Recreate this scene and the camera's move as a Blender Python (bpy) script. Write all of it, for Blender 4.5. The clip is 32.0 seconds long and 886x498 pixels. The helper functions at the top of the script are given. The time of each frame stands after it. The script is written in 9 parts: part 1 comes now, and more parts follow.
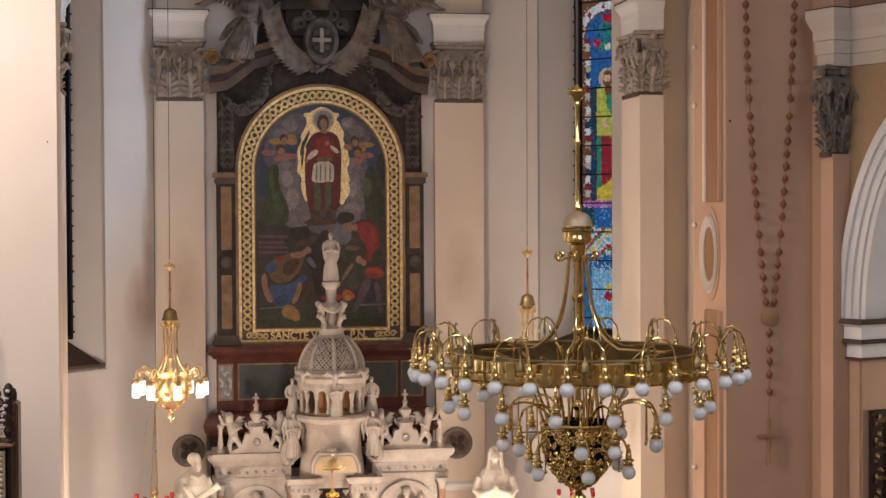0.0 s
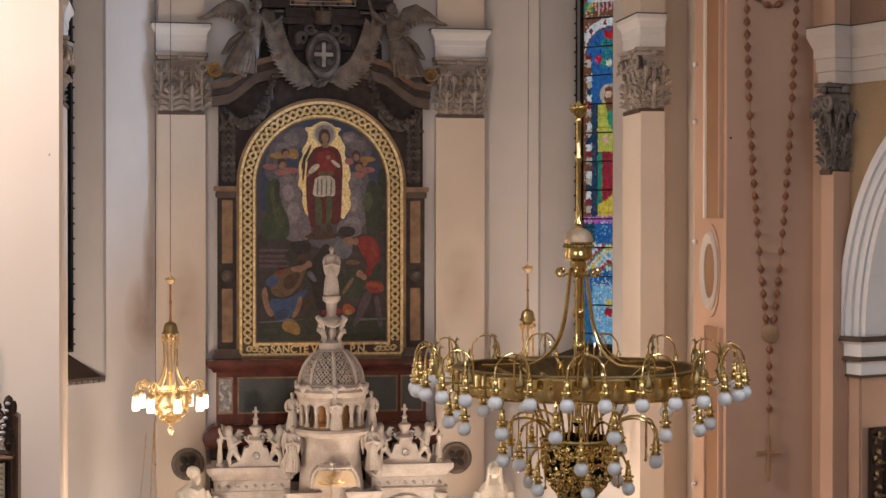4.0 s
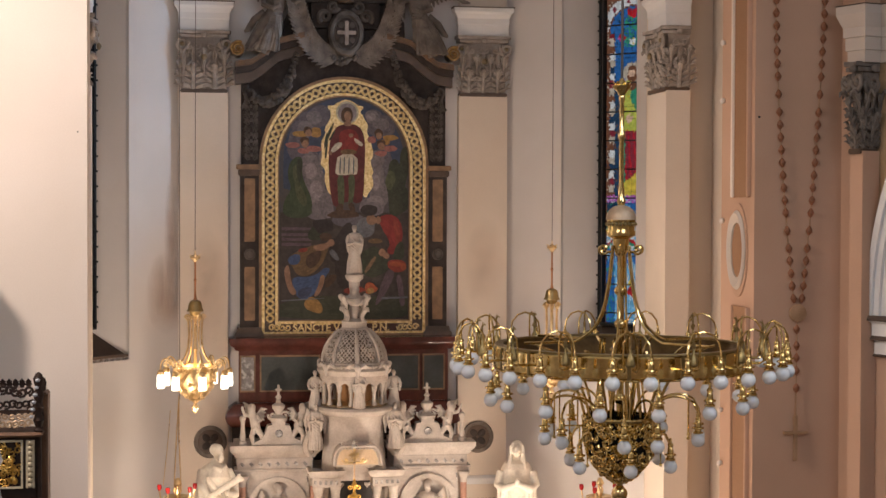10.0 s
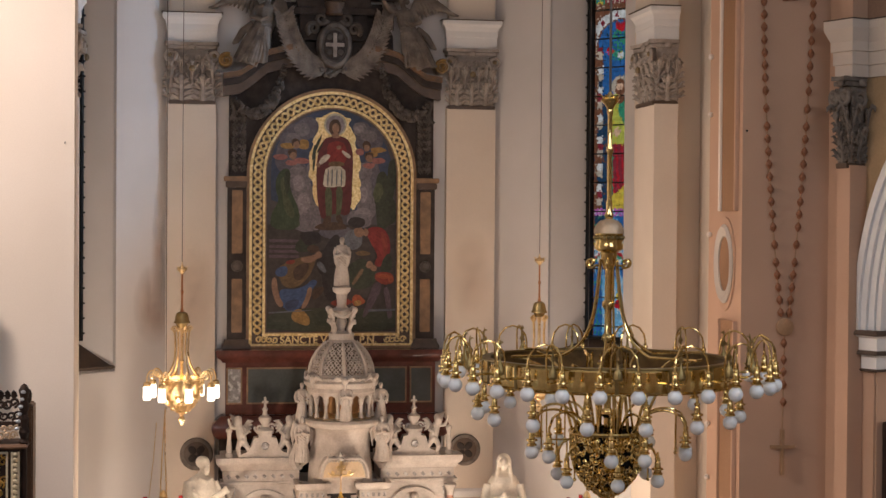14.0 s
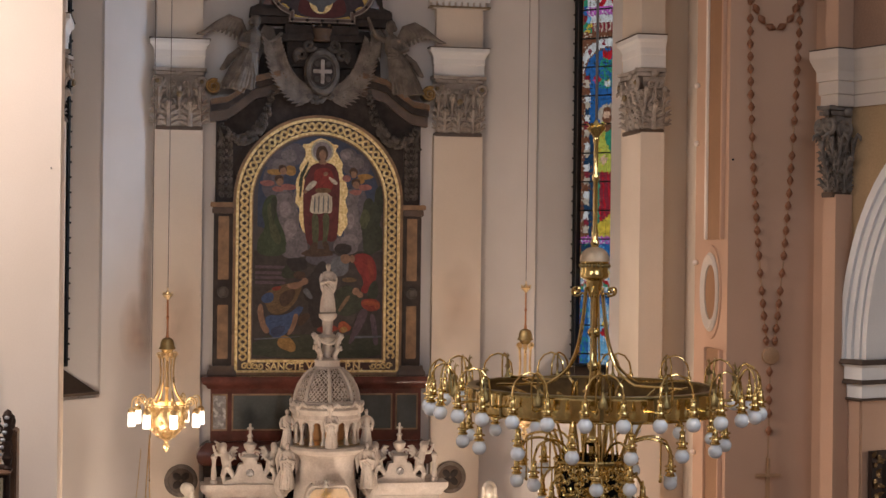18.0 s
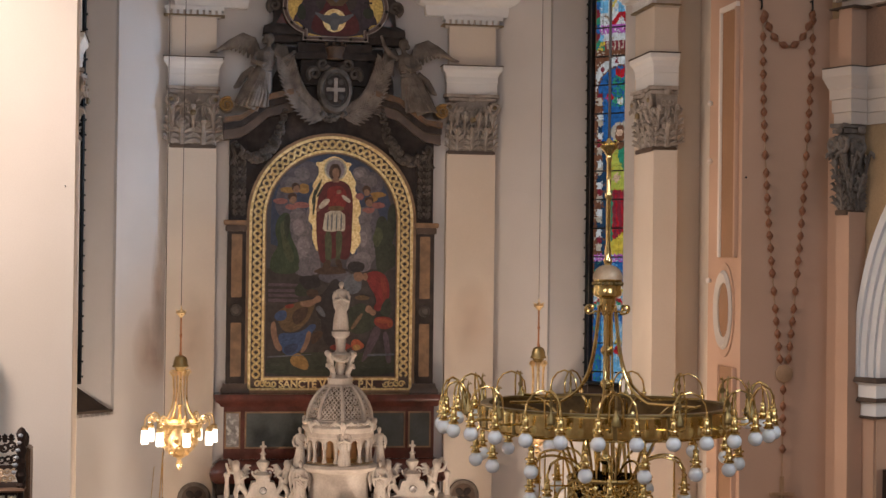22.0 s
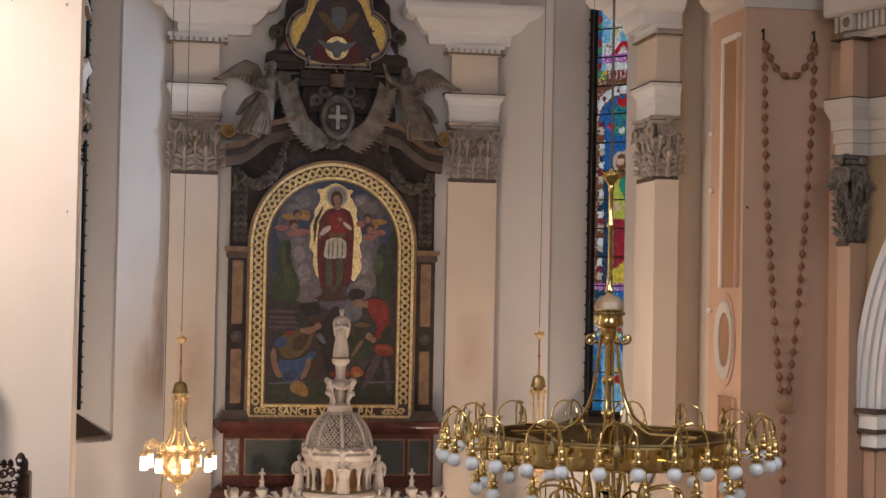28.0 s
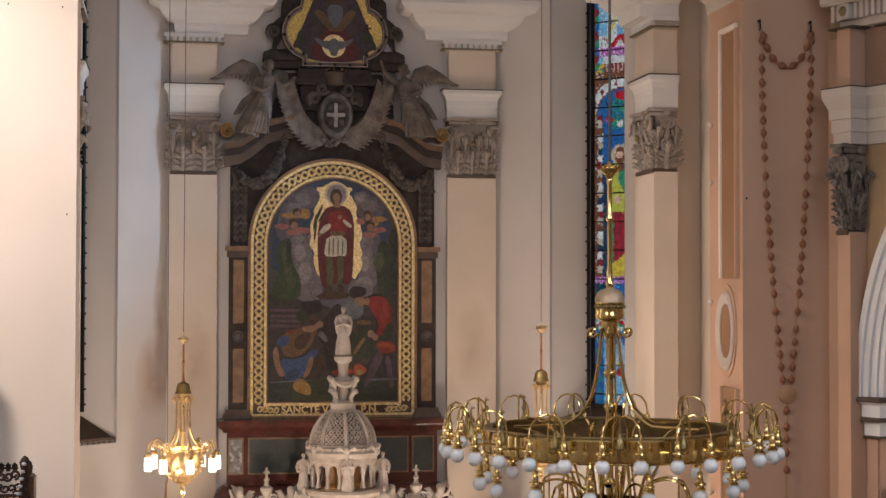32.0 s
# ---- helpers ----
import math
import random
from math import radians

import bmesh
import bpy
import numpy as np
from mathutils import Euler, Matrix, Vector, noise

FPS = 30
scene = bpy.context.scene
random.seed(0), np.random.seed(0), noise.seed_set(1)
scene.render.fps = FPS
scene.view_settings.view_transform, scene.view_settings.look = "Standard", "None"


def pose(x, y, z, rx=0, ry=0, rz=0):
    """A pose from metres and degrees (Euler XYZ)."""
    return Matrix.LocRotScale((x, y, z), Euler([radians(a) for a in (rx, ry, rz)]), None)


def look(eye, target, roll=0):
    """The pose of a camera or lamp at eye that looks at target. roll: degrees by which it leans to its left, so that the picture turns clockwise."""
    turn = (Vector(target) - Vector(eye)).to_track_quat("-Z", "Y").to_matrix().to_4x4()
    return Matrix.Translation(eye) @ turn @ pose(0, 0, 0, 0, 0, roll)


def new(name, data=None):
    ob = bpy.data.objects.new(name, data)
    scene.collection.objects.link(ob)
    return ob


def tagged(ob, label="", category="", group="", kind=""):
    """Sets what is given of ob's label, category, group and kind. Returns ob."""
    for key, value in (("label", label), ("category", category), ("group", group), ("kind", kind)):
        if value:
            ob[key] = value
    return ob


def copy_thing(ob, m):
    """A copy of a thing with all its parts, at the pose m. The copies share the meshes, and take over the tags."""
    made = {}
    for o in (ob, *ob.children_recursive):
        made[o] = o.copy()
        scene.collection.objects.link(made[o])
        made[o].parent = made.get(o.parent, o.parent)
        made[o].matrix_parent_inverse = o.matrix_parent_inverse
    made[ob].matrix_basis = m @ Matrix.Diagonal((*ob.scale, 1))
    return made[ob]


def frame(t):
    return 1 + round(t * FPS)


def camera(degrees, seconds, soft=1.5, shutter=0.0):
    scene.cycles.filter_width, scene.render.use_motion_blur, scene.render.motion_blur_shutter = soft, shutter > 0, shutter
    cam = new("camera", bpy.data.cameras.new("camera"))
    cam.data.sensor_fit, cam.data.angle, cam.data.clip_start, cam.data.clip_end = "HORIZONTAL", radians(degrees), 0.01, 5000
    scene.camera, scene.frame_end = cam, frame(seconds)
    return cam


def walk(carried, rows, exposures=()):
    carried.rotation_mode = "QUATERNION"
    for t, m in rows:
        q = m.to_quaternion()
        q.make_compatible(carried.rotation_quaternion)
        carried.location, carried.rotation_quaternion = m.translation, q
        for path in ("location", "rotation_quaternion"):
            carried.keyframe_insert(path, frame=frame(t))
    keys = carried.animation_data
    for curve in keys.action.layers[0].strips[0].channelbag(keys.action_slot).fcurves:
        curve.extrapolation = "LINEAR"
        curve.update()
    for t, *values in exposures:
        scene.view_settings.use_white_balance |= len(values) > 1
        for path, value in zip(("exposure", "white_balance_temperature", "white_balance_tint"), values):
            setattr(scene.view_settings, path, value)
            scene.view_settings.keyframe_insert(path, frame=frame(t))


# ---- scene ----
cam = camera(30.9, 32.0)
EXPOSURES = [(0, .03, 6090, 12), (5, .05, 6090, 12), (6, .05, 6090, 12), (6.5, 0, 6160, 12), (7, -.06, 6240, 12), (7.5, -.05, 6240, 12), (8.2, .0, 6160, 12), (9.5, .03, 6140, 12), (13, -.08, 6160, 12), (16, -.14, 6240, 14), (20, -.09, 6150, 12), (24, .01, 6060, 11), (28, .02, 6030, 11), (32, .02, 6030, 11)]
PATH = [
    (0, (-2.287, -25.752, 7.853), (-1.961, -23.78, 7.809), -0.3),
    (0.2, (-2.2866, -25.7596, 7.8538), (-1.9471, -23.7891, 7.8117), -0.3),
    (0.3, (-2.2864, -25.7634, 7.8542), (-1.9421, -23.7937, 7.8128), -0.3),
    (0.5, (-2.286, -25.771, 7.855), (-1.945, -23.801, 7.816), -0.3),
    (0.7, (-2.288, -25.7706, 7.855), (-1.9441, -23.8007, 7.8177), -0.38),
    (0.8, (-2.289, -25.7704, 7.855), (-1.9471, -23.8002, 7.8149), -0.42),
    (1, (-2.291, -25.77, 7.855), (-1.96, -23.798, 7.813), -0.5),
    (1.5, (-2.288, -25.759, 7.851), (-1.96, -23.787, 7.805), -0.1),
    (2, (-2.297, -25.765, 7.855), (-1.97, -23.792, 7.813), -0.2),
    (2.5, (-2.301, -25.772, 7.854), (-1.97, -23.8, 7.815), 0),
    (4.5, (-2.296, -25.776, 7.858), (-1.972, -23.803, 7.834), -0),
    (5, (-2.295, -25.78, 7.857), (-1.993, -23.803, 7.828), -0.2),
    (5.1, (-2.293, -25.7816, 7.8558), (-2.0089, -23.8021, 7.8281), -0.24),
    (5.2, (-2.291, -25.7832, 7.8546), (-2.0247, -23.8012, 7.8271), -0.28),
    (5.3, (-2.289, -25.7848, 7.8534), (-2.0164, -23.8037, 7.8217), -0.32),
    (5.4, (-2.287, -25.7864, 7.8522), (-2.0124, -23.8057, 7.8164), -0.36),
    (5.5, (-2.285, -25.788, 7.851), (-1.994, -23.809, 7.811), -0.4),
    (5.6, (-2.2858, -25.7888, 7.8504), (-1.993, -23.8108, 7.8103), -0.36),
    (5.7, (-2.2866, -25.7896, 7.8498), (-1.9967, -23.8111, 7.8105), -0.32),
    (5.8, (-2.2874, -25.7904, 7.8492), (-2.0102, -23.8102, 7.8044), -0.28),
    (5.9, (-2.2882, -25.7912, 7.8486), (-2.0153, -23.8105, 7.7982), -0.24),
    (6, (-2.289, -25.792, 7.848), (-2.021, -23.811, 7.801), -0.2),
    (6.1, (-2.293, -25.7892, 7.8484), (-2.0161, -23.8088, 7.8117), -0.2),
    (6.2, (-2.297, -25.7864, 7.8488), (-2.0024, -23.8084, 7.8185), -0.2),
    (6.3, (-2.301, -25.7836, 7.8492), (-1.9838, -23.8091, 7.8246), -0.2),
    (6.4, (-2.305, -25.7808, 7.8496), (-1.9559, -23.8117, 7.8226), -0.2),
    (6.5, (-2.309, -25.778, 7.85), (-1.94, -23.813, 7.818), -0.2),
    (6.6, (-2.3168, -25.7752, 7.8516), (-1.9234, -23.8145, 7.8199), -0.12),
    (6.7, (-2.3246, -25.7724, 7.8532), (-1.8996, -23.8181, 7.8373), -0.04),
    (6.8, (-2.3324, -25.7696, 7.8548), (-1.8844, -23.8205, 7.8381), 0.04),
    (6.9, (-2.3402, -25.7668, 7.8564), (-1.8715, -23.8226, 7.8426), 0.12),
    (7, (-2.348, -25.764, 7.858), (-1.862, -23.824, 7.838), 0.2),
    (7.1, (-2.3586, -25.763, 7.8576), (-1.8577, -23.8268, 7.8405), 0.1),
    (7.2, (-2.3692, -25.762, 7.8572), (-1.8589, -23.8284, 7.8332), -0),
    (7.3, (-2.3798, -25.761, 7.8568), (-1.8761, -23.8256, 7.8318), -0.1),
    (7.4, (-2.3904, -25.76, 7.8564), (-1.8996, -23.8213, 7.8305), -0.2),
    (7.5, (-2.401, -25.759, 7.856), (-1.937, -23.814, 7.824), -0.3),
    (7.6, (-2.409, -25.7548, 7.8548), (-1.9647, -23.805, 7.8267), -0.42),
    (7.7, (-2.417, -25.7506, 7.8536), (-1.9979, -23.7952, 7.8285), -0.54),
    (7.8, (-2.425, -25.7464, 7.8524), (-2.022, -23.7876, 7.826), -0.66),
    (7.9, (-2.433, -25.7422, 7.8512), (-2.0512, -23.7793, 7.817), -0.78),
    (8, (-2.441, -25.738, 7.85), (-2.071, -23.773, 7.809), -0.9),
    (8.1, (-2.4474, -25.7366, 7.8486), (-2.0867, -23.7698, 7.8103), -0.86),
    (8.2, (-2.4538, -25.7352, 7.8472), (-2.0955, -23.768, 7.807), -0.82),
    (8.3, (-2.4602, -25.7338, 7.8458), (-2.1029, -23.7664, 7.8043), -0.78),
    (8.4, (-2.4666, -25.7324, 7.8444), (-2.1082, -23.7653, 7.7995), -0.74),
    (8.5, (-2.473, -25.731, 7.843), (-2.12, -23.762, 7.801), -0.7),
    (8.6, (-2.4796, -25.732, 7.8424), (-2.127, -23.7638, 7.7998), -0.84),
    (8.7, (-2.4862, -25.733, 7.8418), (-2.14, -23.7638, 7.7936), -0.98),
    (8.8, (-2.4928, -25.734, 7.8412), (-2.1465, -23.7647, 7.7972), -1.12),
    (8.9, (-2.4994, -25.735, 7.8406), (-2.1404, -23.768, 7.7962), -1.26),
    (9, (-2.506, -25.736, 7.84), (-2.152, -23.769, 7.782), -1.4),
    (9.1, (-2.5042, -25.7346, 7.8412), (-2.1497, -23.7674, 7.7758), -1.18),
    (9.2, (-2.5024, -25.7332, 7.8424), (-2.1541, -23.7651, 7.7687), -0.96),
    (9.3, (-2.5006, -25.7318, 7.8436), (-2.1715, -23.76, 7.7824), -0.74),
    (9.4, (-2.4988, -25.7304, 7.8448), (-2.197, -23.7544, 7.7796), -0.52),
    (9.5, (-2.497, -25.729, 7.846), (-2.199, -23.753, 7.769), -0.3),
    (9.6, (-2.4936, -25.7276, 7.845), (-2.1892, -23.7521, 7.7777), -0.2),
    (9.7, (-2.4902, -25.7262, 7.844), (-2.1819, -23.7511, 7.7817), -0.1),
    (9.8, (-2.4868, -25.7248, 7.843), (-2.1789, -23.7494, 7.7894), 0),
    (9.9, (-2.4834, -25.7234, 7.842), (-2.1745, -23.7481, 7.7892), 0.1),
    (10, (-2.48, -25.722, 7.841), (-2.167, -23.747, 7.79), 0.2),
    (10.1, (-2.4796, -25.721, 7.8414), (-2.1592, -23.7474, 7.7922), 0.26),
    (10.2, (-2.4792, -25.72, 7.8418), (-2.1463, -23.7485, 7.7927), 0.32),
    (10.3, (-2.4788, -25.719, 7.8422), (-2.1397, -23.7485, 7.7938), 0.38),
    (10.4, (-2.4784, -25.718, 7.8426), (-2.138, -23.7478, 7.7921), 0.44),
    (10.5, (-2.478, -25.717, 7.843), (-2.142, -23.746, 7.795), 0.5),
    (11, (-2.479, -25.714, 7.841), (-2.149, -23.742, 7.793), 0.6),
    (11.5, (-2.474, -25.707, 7.844), (-2.142, -23.735, 7.798), 0.5),
    (12, (-2.473, -25.703, 7.843), (-2.142, -23.731, 7.806), 0.5),
    (12.5, (-2.478, -25.713, 7.841), (-2.145, -23.741, 7.804), 0.4),
    (13, (-2.477, -25.702, 7.845), (-2.146, -23.73, 7.808), 0.5),
    (13.5, (-2.478, -25.707, 7.845), (-2.151, -23.734, 7.808), 0.4),
    (15.5, (-2.475, -25.7, 7.845), (-2.14, -23.729, 7.817), 0.6),
    (16, (-2.478, -25.7, 7.845), (-2.147, -23.728, 7.82), 0.5),
    (16.5, (-2.47, -25.694, 7.846), (-2.132, -23.722, 7.831), 0.5),
    (17, (-2.472, -25.705, 7.85), (-2.134, -23.734, 7.842), 0.6),
    (17.5, (-2.467, -25.702, 7.848), (-2.125, -23.731, 7.843), 0.6),
    (18, (-2.47, -25.704, 7.848), (-2.126, -23.734, 7.846), 0.7),
    (18.5, (-2.473, -25.709, 7.851), (-2.129, -23.739, 7.853), 0.6),
    (19, (-2.471, -25.711, 7.849), (-2.121, -23.742, 7.853), 0.6),
    (19.5, (-2.469, -25.71, 7.849), (-2.119, -23.741, 7.855), 0.5),
    (20, (-2.468, -25.706, 7.849), (-2.12, -23.736, 7.858), 0.4),
    (20.5, (-2.47, -25.705, 7.852), (-2.127, -23.734, 7.864), 0.4),
    (21, (-2.474, -25.713, 7.849), (-2.135, -23.742, 7.864), 0.6),
    (21.5, (-2.472, -25.707, 7.851), (-2.137, -23.735, 7.868), 0.7),
    (22, (-2.473, -25.713, 7.849), (-2.145, -23.74, 7.869), 0.7),
    (22.5, (-2.469, -25.71, 7.853), (-2.139, -23.737, 7.874), 0.7),
    (23, (-2.474, -25.717, 7.851), (-2.142, -23.745, 7.873), 0.7),
    (23.5, (-2.476, -25.714, 7.855), (-2.145, -23.742, 7.881), 0.6),
    (24, (-2.475, -25.715, 7.852), (-2.144, -23.742, 7.876), 0.7),
    (24.5, (-2.472, -25.71, 7.853), (-2.139, -23.738, 7.876), 0.7),
    (26.5, (-2.476, -25.708, 7.854), (-2.145, -23.736, 7.881), 0.8),
    (27, (-2.478, -25.711, 7.853), (-2.156, -23.737, 7.885), 0.9),
    (27.5, (-2.483, -25.714, 7.851), (-2.167, -23.739, 7.89), 1),
    (28, (-2.484, -25.718, 7.857), (-2.157, -23.746, 7.911), 1.1),
    (28.5, (-2.481, -25.714, 7.858), (-2.158, -23.741, 7.912), 1.2),
    (29, (-2.477, -25.712, 7.856), (-2.15, -23.74, 7.904), 1),
    (29.5, (-2.48, -25.721, 7.855), (-2.151, -23.749, 7.907), 0.8),
    (30, (-2.478, -25.713, 7.855), (-2.155, -23.74, 7.908), 0.7),
    (30.5, (-2.481, -25.725, 7.856), (-2.157, -23.752, 7.909), 0.8),
    (31, (-2.472, -25.707, 7.858), (-2.148, -23.734, 7.913), 0.7),
    (31.5, (-2.479, -25.718, 7.856), (-2.154, -23.745, 7.906), 0.5),
    (32, (-2.478, -25.725, 7.858), (-2.152, -23.753, 7.907), 0.1),
]
walk(cam, [(t, look(e, g, r)) for t, e, g, r in PATH], EXPOSURES)

# ---- world and light ----
world = bpy.data.worlds.new("daylight")
scene.world = world
world.use_nodes = True
wn = world.node_tree
sky = wn.nodes.new("ShaderNodeTexSky")
sky.sky_type = 'NISHITA'
sky.sun_disc = False
sky.sun_elevation, sky.sun_rotation = radians(32), radians(45)
wn.links.new(sky.outputs[0], wn.nodes["Background"].inputs[0])
wn.nodes["Background"].inputs[1].default_value = 0.15


def lamp(name, kind, at, power, colour, size=0.3, target=None, sy=None):
    d = bpy.data.lights.new(name, kind)
    d.energy, d.color = power, colour
    if kind == 'AREA':
        d.size = size
        if sy:
            d.shape, d.size_y = 'RECTANGLE', sy
    elif kind in ('POINT', 'SPOT'):
        d.shadow_soft_size = size
    ob = new(name, d)
    ob.matrix_world = look(at, target) if target else pose(*at)
    return ob


WARM, COOL = (1.0, 0.80, 0.60), (0.86, 0.93, 1.0)
# added daylight fill, hung free behind the gallery and along the nave without windows
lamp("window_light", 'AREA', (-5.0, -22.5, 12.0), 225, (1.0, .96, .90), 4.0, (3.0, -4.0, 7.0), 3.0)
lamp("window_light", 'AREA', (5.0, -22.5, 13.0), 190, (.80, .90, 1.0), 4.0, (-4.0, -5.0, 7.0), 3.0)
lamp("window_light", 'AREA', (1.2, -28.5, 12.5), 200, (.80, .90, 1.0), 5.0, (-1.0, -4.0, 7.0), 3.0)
# added lamp at the left nave wall, which has no window there
lamp("nave_window_light", 'AREA', (-8.85, -15.0, 7.8), 60, (1.0, .93, .86), 3.0, (2.5, -8.0, 5.2), 4.0)
# unseen spot behind the right respond, added to brighten the left apse wall
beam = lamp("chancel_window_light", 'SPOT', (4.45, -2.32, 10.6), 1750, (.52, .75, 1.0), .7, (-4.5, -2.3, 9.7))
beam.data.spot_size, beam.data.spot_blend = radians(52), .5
sun = bpy.data.lights.new("sun", 'SUN')
sun.energy, sun.angle, sun.color = 3.2, radians(.5), (1, .96, .9)
new("sun", sun).matrix_world = look((12, 12, 14), (3, -1, 8))
# warm electric lamps low in the sanctuary and beside the pulpit
lamp("sanctuary_lamp", 'POINT', (1.9, -3.9, 1.6), 440, WARM, .4)
lamp("sanctuary_lamp", 'POINT', (-3.3, -5.6, 3.3), 420, WARM, .15)
# added to brighten the side aisle; no fitting is known there
lamp("aisle_lamp", 'POINT', (8.7, -10.3, 6.0), 75, (1, .88, .74), .2)
lamp("light_string_glow", 'POINT', (6.5, -9.0, 5.6), 10, (1, .85, .68), .1)
spot = lamp("pulpit_lamp", 'SPOT', (-8.4, -11.6, 12.0), 2700, (1, .82, .67), .35, (-4.5, -8.1, 7.6))
spot.data.spot_size, spot.data.spot_blend = radians(95), .8

# ---- materials ----


def mat(name, c1, c2=None, rough=.6, metal=0.0, s1=2.0, s2=30.0, bump=.15, spec=.5, c3=None, rough2=None, dist=.01, stretch=None, grain=.86):
    m = bpy.data.materials.new(name)
    m.use_nodes = True
    nt = m.node_tree
    b = nt.nodes["Principled BSDF"]
    c2 = c2 or tuple(v * .82 for v in c1)
    co = nt.nodes.new("ShaderNodeTexCoord")
    src = co.outputs["Object"]
    if stretch:
        mp = nt.nodes.new("ShaderNodeMapping")
        mp.inputs["Scale"].default_value = stretch
        nt.links.new(src, mp.inputs[0])
        src = mp.outputs[0]
    n1 = nt.nodes.new("ShaderNodeTexNoise")
    n1.inputs["Scale"].default_value, n1.inputs["Detail"].default_value = s1, 6
    n2 = nt.nodes.new("ShaderNodeTexNoise")
    n2.inputs["Scale"].default_value, n2.inputs["Detail"].default_value = s2, 4
    nt.links.new(src, n1.inputs["Vector"])
    nt.links.new(src, n2.inputs["Vector"])
    r1 = nt.nodes.new("ShaderNodeValToRGB")
    r1.color_ramp.elements[0].position, r1.color_ramp.elements[1].position = .35, .65
    r1.color_ramp.elements[0].color, r1.color_ramp.elements[1].color = (*c1, 1), (*c2, 1)
    nt.links.new(n1.outputs[0], r1.inputs[0])
    mx = nt.nodes.new("ShaderNodeMix")
    mx.data_type = 'RGBA'
    mx.blend_type = 'MULTIPLY' if c3 is None else 'MIX'
    rr = nt.nodes.new("ShaderNodeValToRGB")
    rr.color_ramp.elements[0].position, rr.color_ramp.elements[1].position = .35, .7
    if c3 is None:
        rr.color_ramp.elements[0].color, rr.color_ramp.elements[1].color = (grain, grain, grain, 1), (1, 1, 1, 1)
        nt.links.new(n2.outputs[0], rr.inputs[0])
        mx.inputs[0].default_value = 1.0
        nt.links.new(rr.outputs[0], mx.inputs[7])
    else:
        rr.color_ramp.elements[0].position, rr.color_ramp.elements[1].position = .5, .62
        nt.links.new(n2.outputs[0], rr.inputs[0])
        nt.links.new(rr.outputs[0], mx.inputs[0])
        mx.inputs[7].default_value = (*c3, 1)
    nt.links.new(r1.outputs[0], mx.inputs[6])
    nt.links.new(mx.outputs[2], b.inputs["Base Color"])
    b.inputs["Metallic"].default_value = metal
    b.inputs["Specular IOR Level"].default_value = spec
    mr = nt.nodes.new("ShaderNodeMapRange")
    mr.inputs[3].default_value, mr.inputs[4].default_value = rough, rough2 if rough2 is not None else min(1, rough + .15)
    nt.links.new(n1.outputs[0], mr.inputs[0])
    nt.links.new(mr.outputs[0], b.inputs["Roughness"])
    if bump:
        bp = nt.nodes.new("ShaderNodeBump")
        bp.inputs["Strength"].default_value, bp.inputs["Distance"].default_value = bump, dist
        nt.links.new(n2.outputs[0], bp.inputs["Height"])
        nt.links.new(bp.outputs[0], b.inputs["Normal"])
    return m


def glow(name, colour, strength):
    m = bpy.data.materials.new(name)
    m.use_nodes = True
    b = m.node_tree.nodes["Principled BSDF"]
    b.inputs["Base Color"].default_value = (*colour, 1)
    b.inputs["Emission Color"].default_value = (*colour, 1)
    b.inputs["Emission Strength"].default_value = strength
    return m


def stained(name, c, dark=.68):
    """Coloured window glass that lets daylight through."""
    m = bpy.data.materials.new(name)
    m.use_nodes = True
    nt = m.node_tree
    nt.nodes.remove(nt.nodes["Principled BSDF"])
    co = nt.nodes.new("ShaderNodeTexCoord")
    n = nt.nodes.new("ShaderNodeTexNoise")
    n.inputs["Scale"].default_value, n.inputs["Detail"].default_value = 14, 5
    nt.links.new(co.outputs["Object"], n.inputs["Vector"])
    r = nt.nodes.new("ShaderNodeValToRGB")
    r.color_ramp.elements[0].position, r.color_ramp.elements[1].position = .38, .6
    c = [v * .52 for v in c]
    r.color_ramp.elements[0].color = (*[v * dark for v in c], 1)
    r.color_ramp.elements[1].color = (*c, 1)
    nt.links.new(n.outputs[0], r.inputs[0])
    t = nt.nodes.new("ShaderNodeBsdfTranslucent")
    nt.links.new(r.outputs[0], t.inputs[0])
    nt.links.new(t.outputs[0], nt.nodes["Material Output"].inputs[0])
    return m


PLASTER = mat("cream_plaster", (.72, .62, .52), (.66, .56, .46), .85, 0, .7, 60, .06, .3, grain=.965)
PLASTER_PINK = mat("pink_plaster", (.55, .352, .245), (.5, .318, .218), .85, 0, .8, 60, .06, .3, grain=.965)
PLASTER_GREY = mat("greyish_plaster", (.70, .655, .63), (.62, .575, .545), .85, 0, .5, 60, .06, .3, grain=.965)
PLASTER_LIGHT = mat("pale_plaster", (.80, .70, .62), (.75, .65, .56), .85, 0, .6, 60, .06, .3, grain=.965)
PLASTER_WHITE = mat("white_plaster", (.77, .75, .735), (.71, .69, .675), .85, 0, .9, 50, .06, .3, grain=.965)
OCHRE = mat("ochre_plaster", (.43, .29, .165), (.37, .25, .14), .85, 0, 1.0, 50, .12, .3)
RUST_PLASTER = mat("rust_plaster", (.36, .20, .11), (.31, .17, .092), .85, 0, 1.0, 50, .1, .3)
# cream plaster darkened in its colour to stand in for weaker light
PLASTER_DIM = mat("dim_cream_plaster", (.60, .52, .45), (.53, .455, .39), .85, 0, .8, 60, .06, .3, grain=.965)
LEDGE = mat("dark_ledge", (.11, .075, .055), (.08, .055, .04), .9, 0, 3, 40)
STONE_GREY = mat("carved_grey_stone", (.47, .405, .355), (.30, .25, .213), .8, 0, 5, 45, .5, .3, dist=.02)
STONE_DARK = mat("dark_marble", (.062, .046, .04), (.036, .027, .023), .55, 0, 6, 30, .4, .25, dist=.015)
